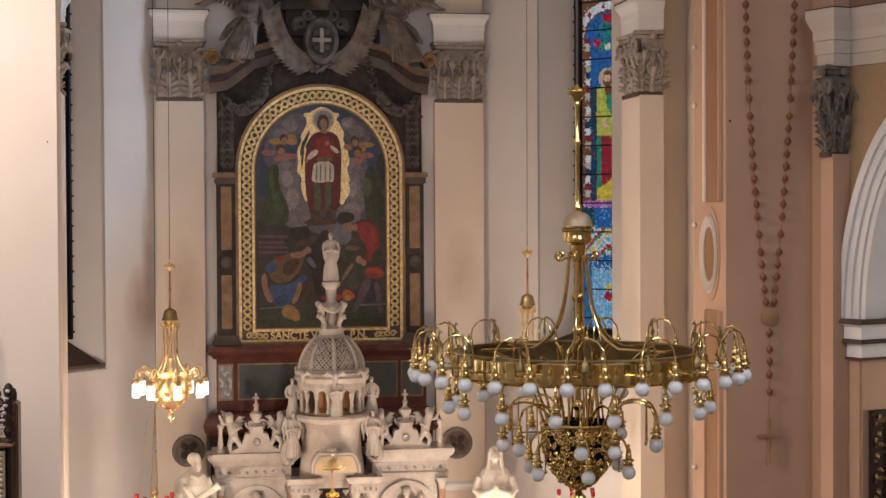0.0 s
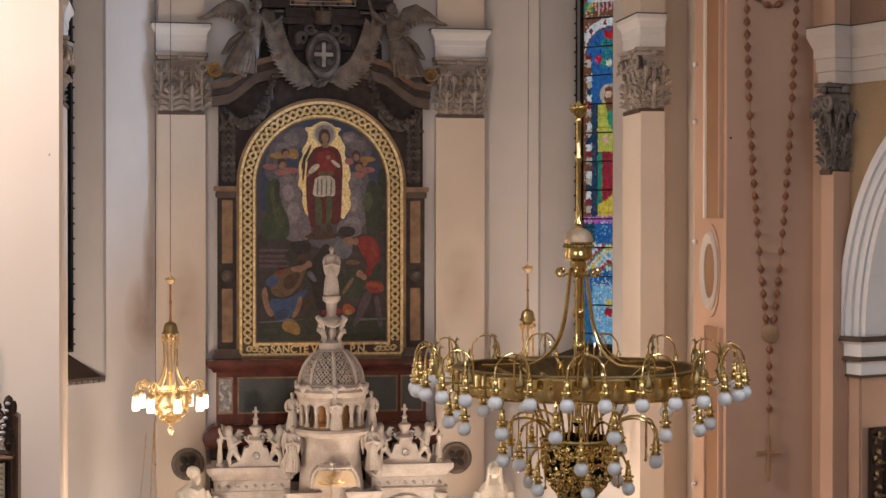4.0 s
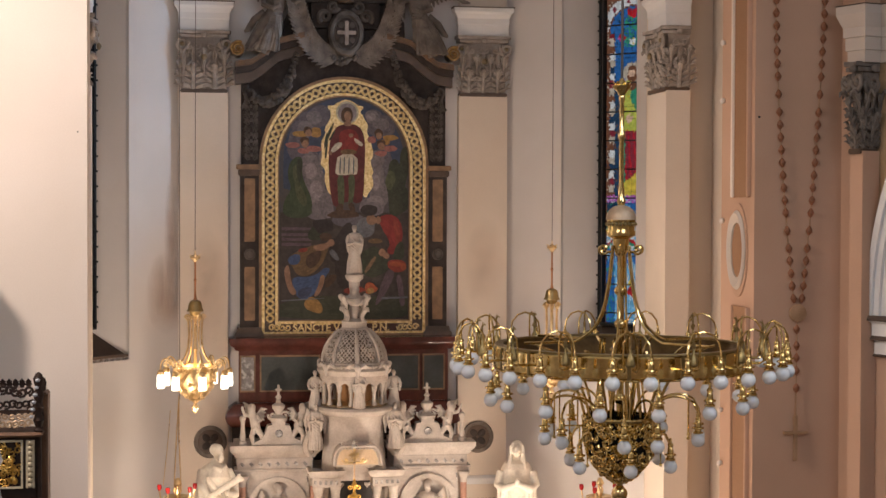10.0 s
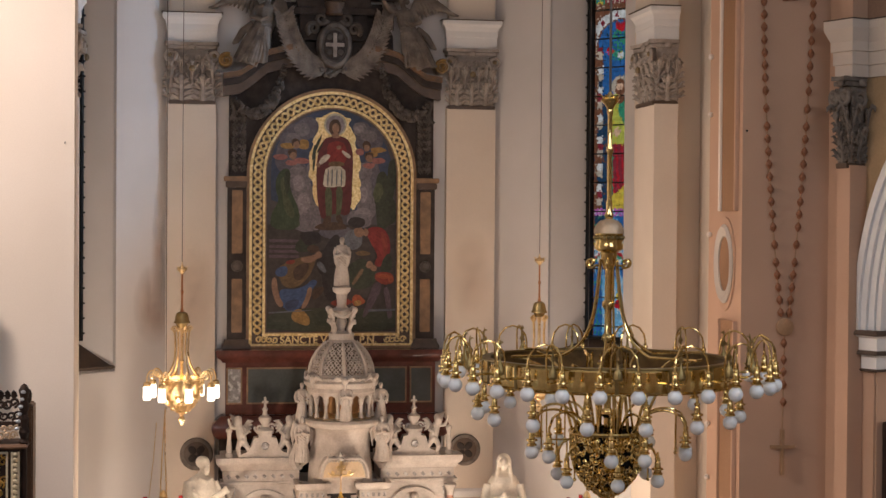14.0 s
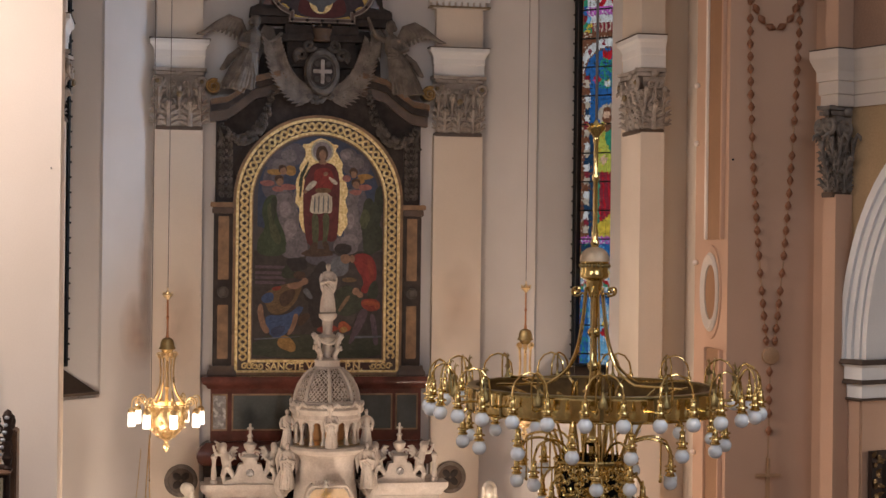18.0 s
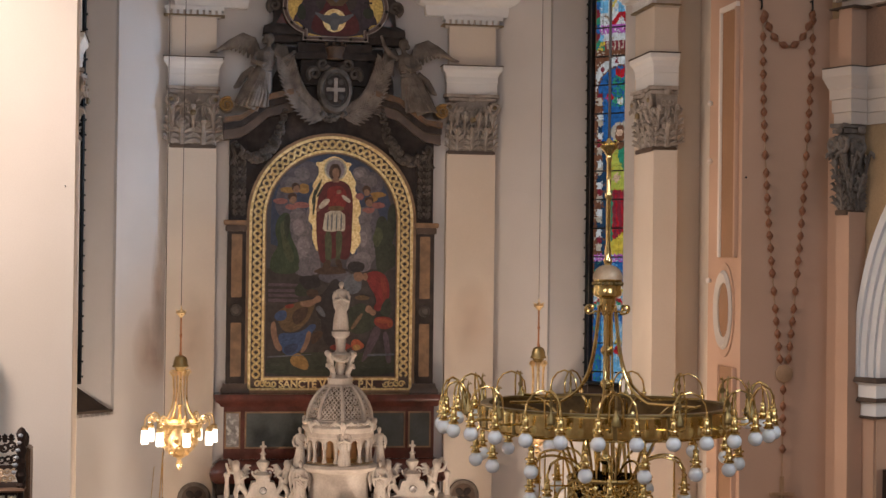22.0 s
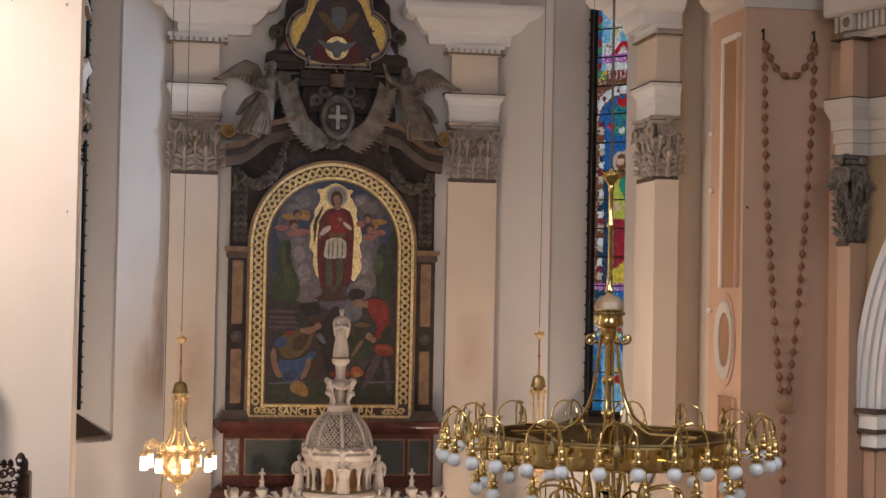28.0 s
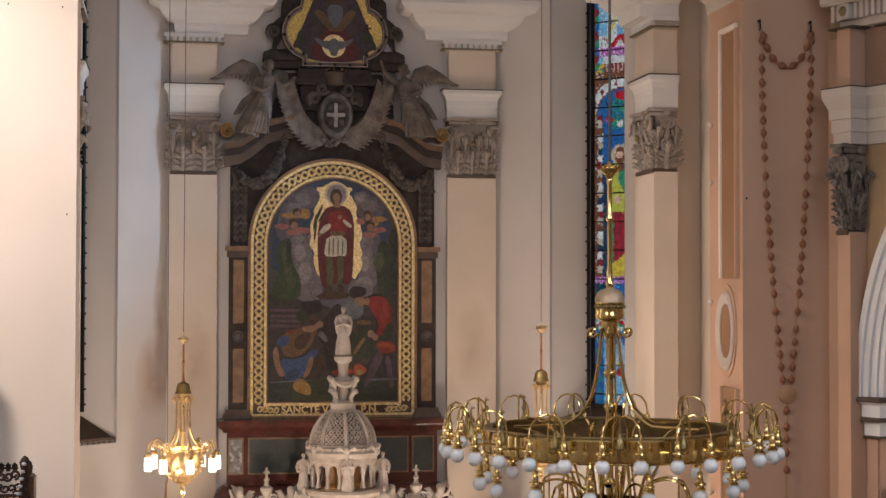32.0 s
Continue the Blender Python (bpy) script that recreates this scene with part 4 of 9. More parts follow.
def church_window(name, m, label, back=0.0):
    """Leaded panes of uneven outline: each small facet takes the colour of the piece of glass that it lies in."""
    w = tagged(new(name), label, "window", kind="structure")
    cols, z0, z1 = 44, GZ0, GZS + .4
    rows, step = 330, 1.15
    half0, cx = (GU1 - GU0) / 2, (GU0 + GU1) / 2
    seeds = {}
    for p in range(-1, int(cols / step) + 2):
        for q in range(-1, int(rows / step) + 2):
            u, v = (p + rnd.uniform(.1, .9)) * step, (q + rnd.uniform(.1, .9)) * step
            seeds[p, q] = (u, v, glass_colour(min(max(u / cols, .001), .999), z0 + (z1 - z0) * v / rows))
    P = {}
    for i in range(cols + 1):
        for j in range(rows + 1):
            z = z0 + (z1 - z0) * j / rows
            half = half0 if z <= GZS else math.sqrt(max(half0 ** 2 - (z - GZS) ** 2, .0004))
            ju = 0 if i in (0, cols) else rnd.uniform(-.005, .005)
            jz = 0 if j in (0, rows) else rnd.uniform(-.006, .006)
            P[i, j] = (cx - half + 2 * half * i / cols + ju, .64, z + jz)
    data, lead = {}, bmesh.new()
    for i in range(cols):
        for j in range(rows):
            p0, q0 = int((i + .5) / step), int((j + .5) / step)
            near = min((seeds[p, q] for p in (p0 - 1, p0, p0 + 1) for q in (q0 - 1, q0, q0 + 1)), key=lambda g: (g[0] - i - .5) ** 2 + (g[1] - j - .5) ** 2)
            vs, fs = data.setdefault(near[2], ([], []))
            n0 = len(vs)
            vs += [P[i, j], P[i + 1, j], P[i + 1, j + 1], P[i, j + 1]]
            fs.append((n0, n0 + 1, n0 + 2, n0 + 3))
            if j % 9 == 0:
                tube([P[i, j], P[i + 1, j]], .0026, 3, lead)
            if i % 9 == 0:
                tube([P[i, j], P[i, j + 1]], .0026, 3, lead)
    bms = {}
    for k, (vs, fs) in data.items():
        tmp = bpy.data.meshes.new("panes")
        tmp.from_pydata(vs, [], fs)
        bms[k] = bmesh.new()
        bms[k].from_mesh(tmp)
        bpy.data.meshes.remove(tmp)
    for k, b in bms.items():
        o = part("panes_" + k, b, GLASS[k], w, smooth=False)
        o["kind"] = "stuff"
    o = part("lead_lines", lead, IRON, w, smooth=False)
    o["kind"] = "stuff"
    hw = half0
    fr = [(GU0 - .02, z0), (GU1 + .02, z0)] + arc(cx, GZS, hw + .02, hw + .02, 0, 180, 18)
    fi = [(GU0 + .02, z0 + .04), (GU1 - .02, z0 + .04)] + arc(cx, GZS, hw - .02, hw - .02, 0, 180, 18)
    b = plate(fr, .2, [fi])
    part("window_frame", place(b, Matrix.Translation((0, .46, 0))), IRON, w, "black iron window frame")
    for i in range(16):
        z = z0 + .2 + i * .46
        part("saddle_bar", tube([(GU0 - .06, .6, z), (GU1 + .06, .6, z)], .013, 6), IRON, w)
    for i in range(29):
        part("clamp", block(GU0 - .035, GU0 + .0, .44, .5, z0 + .1 + i * .23, z0 + .13 + i * .23), IRON, w)
    w.matrix_world = m @ Matrix.Translation((0, -back, 0))
    return w


church_window("window_1", along((2.65, 0), (1, -1)) @ Matrix.Translation((.15, 0, 0)), "tall stained-glass window with blue, red and yellow panes")
church_window("window_2", along((-2.65, 0), (-1, -1)) @ Matrix.Diagonal((1, -1, 1, 1)) @ Matrix.Translation((.1, 0, 0)), "tall stained-glass window in a black iron frame", .13)

# ---- retable behind the altar ----
ret = thing("retable", (0, 0, 0), "dark marble and carved stone retable framing the altarpiece", "retable")
SP = 8.555


def on(bm, y):
    return place(bm, Matrix.Translation((0, y, 0)))


# field round the arched picture
outer = [(-1.66, 5.8), (1.66, 5.8), (1.66, 9.98), (1.2, 10.25), (.6, 10.42), (-.6, 10.42), (-1.2, 10.25), (-1.66, 9.98)]
hole = [(-1.36, 5.85), (1.36, 5.85)] + arc(0, SP, 1.36, 1.36, 0, 180, 36)
part("surround", on(plate(outer, .14, [hole]), -.14), STONE_DARK, ret)
for s in (-1, 1):
    X = lambda a, b: (min(s * a, s * b), max(s * a, s * b))
    part("side_strip", block(*X(1.38, 1.68), -.22, -.1, 5.92, 8.44, .01), STONE_DARK, ret)
    part("inlay", block(*X(1.44, 1.61), -.232, -.21, 7.3, 8.3, .008), STONE_TAN, ret, "tan marble inlay")
    part("inlay", block(*X(1.44, 1.61), -.232, -.21, 6.05, 6.9, .008), STONE_TAN, ret, "tan marble inlay")
    part("boss", place(lathe([(0, .06), (.05, .05), (.06, .02), (.085, .03), (.095, 0)], 20), Matrix.Translation((s * 1.525, -.22, 7.1)) @ Matrix.Rotation(radians(90), 4, 'X')), STONE_CARVED, ret, "grey stone boss")
    part("side_base", sweep([(o, u + 5.78) for o, u in ((0, 0), (.06, 0), (.06, .06), (.03, .1), (.02, .16), (0, .16))], [(X(1.36, 1.7)[0], -.1), (X(1.36, 1.7)[0], -.22), (X(1.36, 1.7)[1], -.22), (X(1.36, 1.7)[1], -.1)]), STONE_BROWN, ret)
    part("ledge", block(*X(1.35, 1.74), -.3, -.1, 8.44, 8.52, .012), STONE_TAN, ret)
    part("ledge", block(*X(1.37, 1.71), -.26, -.1, 8.34, 8.44, .012), STONE_BROWN, ret)
    part("upper_strip", block(*X(1.38, 1.62), -.2, -.1, 8.52, 9.7, .01), STONE_DARK, ret)
    # hanging carved drop
    b = bmesh.new()
    for k in range(9):
        z = 9.55 - k * .11
        for q in (-1, 1):
            leaf(.1, .13, .3, b, Matrix.Translation((s * 1.5 + q * .04, -.2, z - .08)) @ Matrix.Rotation(q * .5, 4, 'Y'))
        ball((s * 1.5, -.22, z), .03, b, 8, 6)
    tagged(part("carved_drop", b, STONE_CARVED, ret), kind="stuff")
    # swag of leaves from the corner to the middle
    b = bmesh.new()
    P = bez((s * 1.55, -.2, 9.72), (s * 1.25, -.26, 9.2), (s * .85, -.26, 9.7), (s * .78, -.22, 10.3), 26)
    for k, p in enumerate(P):
        r = .045 + .045 * math.sin(math.pi * k / 26)
        for q in range(5):
            a = rnd.uniform(0, 6.28)
            ball((p.x + math.cos(a) * r * .7, p.y - rnd.uniform(0, .05), p.z + math.sin(a) * r * .7), r * .55, b, 7, 5)
    tagged(part("swag", b, STONE_CARVED, ret), kind="stuff")
    part("ribbon", tube(bez((s * 1.55, -.2, 9.75), (s * 1.75, -.22, 9.7), (s * 1.45, -.2, 9.6), (s * 1.66, -.2, 9.4)), .03, 6), STONE_CARVED, ret)
    # raking cornice pieces
    line = [(1.76, 10.04), (1.5, 10.08), (1.32, 10.2), (1.05, 10.42), (.66, 10.52)]
    for nm, o0, o1, d, mt, lb in (("raking_cornice", .0, .09, .42, STONE_RUST, "tan and gilt stone raking cornice"), ("raking_bed", -.10, .0, .34, STONE_DARK, ""), ("raking_frieze", -.26, -.10, .24, STONE_BROWN, "")):
        pl = [(s * x, z + o0) for x, z in line] + [(s * x, z + o1) for x, z in line[::-1]]
        part(nm, on(plate(pl, d), -d), mt, ret, lb)
    part("scroll_end", tube([(s * p.x, p.y, p.z) for p in spiral((.66, -.36, 10.44), .11, .02, 1.5, a0=1.6)], [.04 - .001 * q for q in range(23)], 8), STONE_RUST, ret)
    # palm branch beside the shield
    b = bmesh.new()
    stem = bez((0, -.3, 10.2), (s * .42, -.34, 10.2), (s * .66, -.36, 10.5), (s * .78, -.34, 10.98), 18)
    tube(stem, [.03 - .001 * k for k in range(19)], 6, b)
    for k in range(2, 19):
        p = stem[k]
        t = (stem[min(k + 1, 18)] - stem[k - 1])
        a = math.atan2(t.x, t.z)
        for q in (-1, 1):
            leaf(.085, .37 - .006 * k, .15, b, Matrix.Translation(p + Vector((0, -.06, 0))) @ Matrix.Rotation(a + q * .7, 4, 'Y'), 3)
    part("palm_branch", b, STONE_WORN, ret, "grey carved palm branch")
    # side scrolls of the crest
    b = plate([(s * x, z) for x, z in ((.5, 11.58), (1.16, 11.58), (1.14, 11.72), (1.0, 11.78), (.98, 11.95), (1.06, 12.06), (.98, 12.2), (.86, 12.3), (.84, 12.55), (.5, 12.9))], .22)
    part("crest_scroll", on(b, -.24), STONE_DARK, ret)
    part("crest_volute", tube([(s * p.x, p.y, p.z) for p in spiral((.98, -.26, 12.05), .12, .02, 1.6, a0=-1.2)], [.04 - .001 * q for q in range(23)], 8), STONE_CARVED, ret)
    part("crest_inlay", on(plate([(s * .62, 11.76), (s * .95, 11.76), (s * .84, 11.95), (s * .78, 11.92)], .03), -.27), RED_MARBLE, ret)
    part("crest_step", block(*X(.42, 1.14), -.34, -.05, 11.58, 11.7, .015), STONE_DARK, ret)
    part("crest_step", block(*X(.46, 1.08), -.3, -.05, 11.46, 11.58, .015), STONE_DARK, ret)
part("back_panel", on(plate([(-1.0, 10.3), (1.0, 10.3), (.98, 10.8), (.84, 11.1), (.8, 11.3), (-.8, 11.3), (-.84, 11.1), (-.98, 10.8)], .1), -.12), STONE_DARK, ret)
part("crest_base", block(-.66, .66, -.36, -.05, 11.2, 11.3, .015), STONE_DARK, ret)
part("crest_base", block(-.6, .6, -.33, -.05, 11.3, 11.46, .015), STONE_DARK, ret)
part("crest_base", block(-.55, .55, -.28, -.05, 10.8, 11.2, .015), STONE_DARK, ret)
# shield with cross
sh = part("shield", place(lathe([(0, .1), (.2, .1), (.23, .09), (.25, .13), (.3, .12), (.33, .05), (.34, 0)], 32), Matrix.Translation((0.01, -.3, 10.60)) @ Matrix.Rotation(radians(90), 4, 'X') @ Matrix.Diagonal((.86, 1.14, 1, 1))), STONE_PALM, ret, "carved oval shield")
part("field", place(lathe([(0, .115), (.205, .115), (.21, .09)], 32), Matrix.Translation((0.01, -.3, 10.60)) @ Matrix.Rotation(radians(90), 4, 'X') @ Matrix.Diagonal((.86, 1.14, 1, 1))), STONE_DARK, sh, "dark shield field")
part("cross", block(-.02, .04, -.44, -.41, 10.41, 10.79, .008), STONE_GREY, sh, "pale cross")
part("cross", block(-.14, .16, -.438, -.412, 10.575, 10.635, .008), STONE_GREY, sh, "pale cross")
for dx in (-.08, .1):
    for dz in (-.12, .12):
        part("roundel", place(lathe([(0, .02), (.04, .02), (.05, 0)], 12), Matrix.Translation((dx, -.415, 10.605 + dz)) @ Matrix.Rotation(radians(90), 4, 'X')), STONE_CARVED, sh)
for s in (-1, 1):
    part("strapwork", tube([(s * p.x, p.y, p.z) for p in spiral((.33, -.34, 10.86), .11, .02, 1.4, a0=-1.0)], [.045 - .001 * q for q in range(23)], 8), STONE_CARVED, ret)
    part("strapwork", tube([(s * p.x, p.y, p.z) for p in spiral((.2, -.36, 11.02), .1, .02, 1.3, a0=3.4)], [.04 - .001 * q for q in range(23)], 8), STONE_CARVED, ret)
b = bmesh.new()
for k in range(70):
    a = math.pi * (1.05 + .9 * rnd.random())
    r = rnd.uniform(.36, .5)
    ball((r * 1.2 * math.cos(a), -.3 - rnd.uniform(0, .06), 10.62 + r * 1.05 * math.sin(a)), rnd.uniform(.025, .05), b, 7, 5)
tagged(part("leaf_wreath", b, STONE_PALM, ret), kind="stuff")
b = lathe([(.12, 0), (.14, .02), (.13, .08), (.17, .2), (.12, .22), (.1, .12)], 16, at=(0, -.32, 11.08))
for k in range(7):
    a = k * 2 * math.pi / 7
    ball((.16 * math.cos(a), -.32 + .16 * math.sin(a), 11.33), .03, b, 8, 6)
part("crown", b, STONE_BROWN, ret, "carved stone crown")
# lower marble stage
part("predella_cornice", sweep([(o, u + 5.58) for o, u in ((0, 0), (.05, .0), (.08, .05), (.14, .09), (.16, .14), (.16, .2), (0, .22))], [(-1.7, 0), (-1.7, -.26), (1.7, -.26), (1.7, 0)]), RED_MARBLE, ret, "polished red marble cornice")
part("predella_top", block(-1.7, 1.7, -.25, -.01, 5.6, 5.79), RED_MARBLE, ret)
part("predella", block(-1.7, 1.7, -.26, -.01, 4.75, 5.58, .01), RED_MARBLE, ret, "polished red marble stage")
for x0, x1, mt, lb in ((-1.66, -1.46, VEIN_MARBLE, "grey veined marble panel"), (-1.34, -.42, BLACK_MARBLE, "black marble panel"), (.42, 1.2, BLACK_MARBLE, "black marble panel"), (1.3, 1.62, BLACK_MARBLE, "black marble panel")):
    b = plate([(x0 - .025, 4.92), (x1 + .025, 4.92), (x1 + .025, 5.5), (x0 - .025, 5.5)], .03, [[(x0, 4.945), (x1, 4.945), (x1, 5.475), (x0, 5.475)]])
    part("panel_frame", on(b, -.285), STONE_TAN, ret, "thin tan stone panel frame")
    part("panel", block(x0, x1, -.275, -.25, 4.945, 5.475), mt, ret, lb)
part("base_torus", sweep([(o, u + 4.38) for o, u in ((0, 0), (.1, 0), (.17, .06), (.2, .15), (.17, .25), (.1, .32), (.04, .36), (0, .37))], [(-1.72, 0), (-1.72, -.26), (1.72, -.26), (1.72, 0)]), RED_MARBLE, ret)
part("base", block(-1.8, 1.8, -.3, -.01, 0, 4.4), STONE_DARK, ret)

# ---- altarpiece: gilt frame and painting ----
pic = thing("altarpiece", (0, -.1, 5.9), "arched altar painting in a gold guilloche mosaic frame", "painting")


def ppart(name, bm, mt, label=""):
    return part(name, place(bm, Matrix.Translation((0, .1, -5.9))), mt, pic, label)


def ring_(a, b, zb0, zb1, d, y):
    o = [(-a, zb0), (a, zb0)] + arc(0, SP, a, a, 0, 180, 40)
    i = [(-b, zb1), (b, zb1)] + arc(0, SP, b, b, 0, 180, 40)
    return on(plate(o, d, [i]), y)


ppart("outer_moulding", ring_(1.375, 1.33, 5.79, 5.83, .08, -.2), STONE_TAN, "grey-brown outer moulding")
ppart("gold_edge", ring_(1.33, 1.285, 5.83, 5.865, .06, -.19), GOLD_MOSAIC, "gold mosaic edge")
ppart("band", ring_(1.285, 1.11, 5.865, 6.0, .03, -.165), STONE_BROWN, "dark brown mosaic band")
ppart("gold_edge", ring_(1.115, 1.075, 5.99, 6.03, .06, -.19), GOLD_MOSAIC, "gold mosaic edge")
ppart("inner_moulding", ring_(1.075, 1.055, 6.03, 6.05, .07, -.18), STONE_TAN)
# guilloche strands up the sides and over the arch
mid = 1.197
way = [(-mid, 6.02 + k * .02) for k in range(int((SP - 6.02) / .02))] + [(mid * math.cos(a), SP + mid * math.sin(a)) for a in [math.pi - math.pi * k / 188 for k in range(189)]] + [(mid, SP - k * .02) for k in range(int((SP - 6.02) / .02))]
for ph in (0, math.pi):
    pts = []
    s = 0
    for k, (x, z) in enumerate(way):
        x0, z0 = way[max(k - 1, 0)]
        x1, z1 = way[min(k + 1, len(way) - 1)]
        t = Vector((x1 - x0, z1 - z0)).normalized()
        s += (Vector((x, z)) - Vector((x0, z0))).length
        o = .056 * math.sin(2 * math.pi * s / .235 + ph)
        pts.append((x - t.y * o, -.175 - .006 * math.cos(2 * math.pi * s / .235 + ph), z + t.x * o))
    ppart("guilloche", tube(pts, .021, 6), GOLD_MOSAIC, "gold mosaic strand")
for q in (-1, 1):
    for k in range(4):
        ppart("scroll", tube(spiral((q * (1.17 - k * .085), -.172, 5.93), .055, .015, 1.2, a0=k), .014, 6), GOLD_MOSAIC)
ppart("text_band", block(-.86, .86, -.178, -.16, 5.866, 5.992), RED_BROWN, "red-brown mosaic inscription band")


def letters(body, x, z, size, mt, parent, y):
    cu = bpy.data.curves.new("letters", 'FONT')
    cu.body, cu.size, cu.extrude, cu.offset = body, size, .003, .005
    tmp = new("letters", cu)
    bpy.context.view_layer.update()
    me = bpy.data.meshes.new_from_object(tmp.evaluated_get(bpy.context.evaluated_depsgraph_get()))
    bpy.data.objects.remove(tmp)
    me.materials.clear()
    me.materials.append(mt)
    ob = new("lettering", me)
    ob.parent = parent
    ob.matrix_basis = Matrix.Translation((x, y, z)) @ Matrix.Rotation(radians(90), 4, 'X')
    return ob


letters("SANCTE V", -.83, 5.872 - 5.9, .165, GOLD_MOSAIC, pic, -.082)
letters(".P.N.", .42, 5.872 - 5.9, .165, GOLD_MOSAIC, pic, -.082)


def paint(name, c1, c2, s=3.0, c3=None):
    return mat("paint_" + name, c1, c2, .5, 0, s, 22, .05, .4, c3=c3, grain=.8)


CANVAS = paint("dark_ground", (.075, .075, .09), (.09, .07, .058), 2.2)
PAINTS = {}
for nm_, c_ in dict(PCLOUD=(.155, .135, .145), PCLOUD2=(.225, .195, .205), PCLOUD3=(.10, .092, .108), PSKY=(.045, .058, .10), PRED=(.19, .026, .022), PRED2=(.21, .038, .024), PMAROON=(.10, .022, .022), PWHITE=(.46, .42, .34),
                    PGREEN=(.048, .066, .034), PGREEN2=(.075, .085, .043), PGREEN3=(.038, .042, .026), PBLUE=(.050, .080, .165), PBLUE2=(.04, .05, .10), PFLESH=(.235, .135, .085), PBROWN=(.07, .04, .026),
                    PYELLOW=(.29, .165, .05), PPINK=(.28, .115, .10), PPURPLE=(.105, .072, .082), PDARK=(.055, .042, .038), PDARK2=(.032, .025, .024), PGROUND=(.048, .05, .032), PGREYBLUE=(.12, .125, .14),
                    PHALO=(.42, .38, .28), POLIVE=(.135, .085, .04), PORANGE=(.30, .075, .03), PWOOD=(.16, .10, .055)).items():
    PAINTS[nm_] = [paint(nm_[1:].lower() + w_, tuple(v * 1.25 * f_ for v in c_), tuple(v * f_ * .95 for v in c_), 9) for w_, f_ in (("", 1.0), ("_light", 1.2), ("_shade", .8))]
PCLOUD, PCLOUD2, PCLOUD3, PSKY, PRED, PRED2, PMAROON, PWHITE, PGREEN, PGREEN2, PGREEN3, PBLUE, PBLUE2, PFLESH, PBROWN, PYELLOW, PPINK, PPURPLE, PDARK, PDARK2, PGROUND, PGREYBLUE, PHALO, POLIVE, PORANGE, PWOOD = [v[0] for v in PAINTS.values()]
SHADES = {v[0].name: v for v in PAINTS.values()}
ppart("canvas", on(plate([(-1.06, 6.04), (1.06, 6.04)] + arc(0, SP, 1.06, 1.06, 0, 180, 36), .02), -.15), CANVAS, "dark painted canvas")
LAYER = [-.154]
strokes = {}


def inside(P, x, z):
    hit = False
    for i in range(len(P)):
        a, b = P[i], P[i - 1]
        if (a.y > z) != (b.y > z) and x < (b.x - a.x) * (z - a.y) / (b.y - a.y) + a.x:
            hit = not hit
    return hit


def brush(mt, P, lean):
    """Loose light and dark strokes within the outline P."""
    xs, zs = [p.x for p in P], [p.y for p in P]
    area = (max(xs) - min(xs)) * (max(zs) - min(zs))
    for k in range(min(int(area * 900) + 4, 300)):
        x, z = rnd.uniform(min(xs), max(xs)), rnd.uniform(min(zs), max(zs))
        a = (rnd.uniform(0, 3.14) if lean is None else lean + rnd.uniform(-.25, .25))
        l, w_ = rnd.uniform(.012, .04), rnd.uniform(.004, .010)
        if lean is None:
            l, w_ = l * .7, w_ * 1.2
        if not (inside(P, x + l * math.cos(a), z + l * math.sin(a)) and inside(P, x - l * math.cos(a), z - l * math.sin(a))):
            continue
        m_ = SHADES[mt.name][1 if rnd.random() < .5 else 2]
        b = strokes.setdefault(m_.name, (m_, bmesh.new()))[1]
        pts = [(x + l * math.cos(t) * math.cos(a) - w_ * math.sin(t) * math.sin(a), z + l * math.cos(t) * math.sin(a) + w_ * math.sin(t) * math.cos(a)) for t in [q * math.pi / 4 for q in range(8)]]
        b.faces.new([b.verts.new((u, LAYER[0] - .00008 - .0000004 * k, v)) for u, v in pts])


def dab(mt, pts, name="painted_shape", smooth=3, wob=.0, lean=None):
    """A thin painted shape: a closed outline of (x, z), rounded off, with brushwork."""
    P = [Vector(p) for p in pts]
    for _ in range(smooth):
        Q = []
        for i in range(len(P)):
            a, b = P[i], P[(i + 1) % len(P)]
            Q += [a * .75 + b * .25, a * .25 + b * .75]
        P = Q
    if wob:
        P = [p + Vector((rnd.uniform(-wob, wob), rnd.uniform(-wob, wob))) for p in P]
    P = [Vector((min(max(p.x, -1.045), 1.045), max(p.y, 6.06))) for p in P]
    LAYER[0] -= .00022
    if mt.name in SHADES:
        brush(mt, P, lean)
    return ppart(name, on(plate([(p.x, p.y) for p in P], .004), LAYER[0]), mt)


def blot(mt, x, z, rx, rz, k=10, wob=.18, tilt=0.0, lean=None):
    pts = []
    for i in range(k):
        a = 2 * math.pi * i / k
        f = 1 + rnd.uniform(-wob, wob)
        u, v = rx * f * math.cos(a), rz * f * math.sin(a)
        pts.append((x + u * math.cos(tilt) - v * math.sin(tilt), z + u * math.sin(tilt) + v * math.cos(tilt)))
    return dab(mt, pts, smooth=2, lean=lean)


# plain coloured shapes of the picture, from the sky down to the ground
dab(PSKY, [(-0.985, 8.0), (-0.985, 8.6), (-0.967, 8.958), (-0.697, 9.311), (-0.337, 9.545), (0.004, 9.609), (0.337, 9.556), (0.697, 9.323), (0.958, 8.912), (1.0, 8.416), (1.0, 8.0)], 'painted_shape', 1, 0, None)
dab(PDARK, [(-1.06, 7.767), (1.349, 7.767), (1.333, 6.025), (-1.06, 6.025)], 'painted_shape', 0, 0, None)
blot(PCLOUD3, -0.618, 9.178, 0.259, 0.210, 11, 0.14, 0, None)
blot(PCLOUD3, -0.404, 9.299, 0.213, 0.165, 11, 0.14, 0, None)
blot(PCLOUD3, -0.74, 8.848, 0.183, 0.270, 11, 0.14, 0, None)
blot(PCLOUD3, 0.602, 9.148, 0.244, 0.180, 11, 0.14, 0, None)
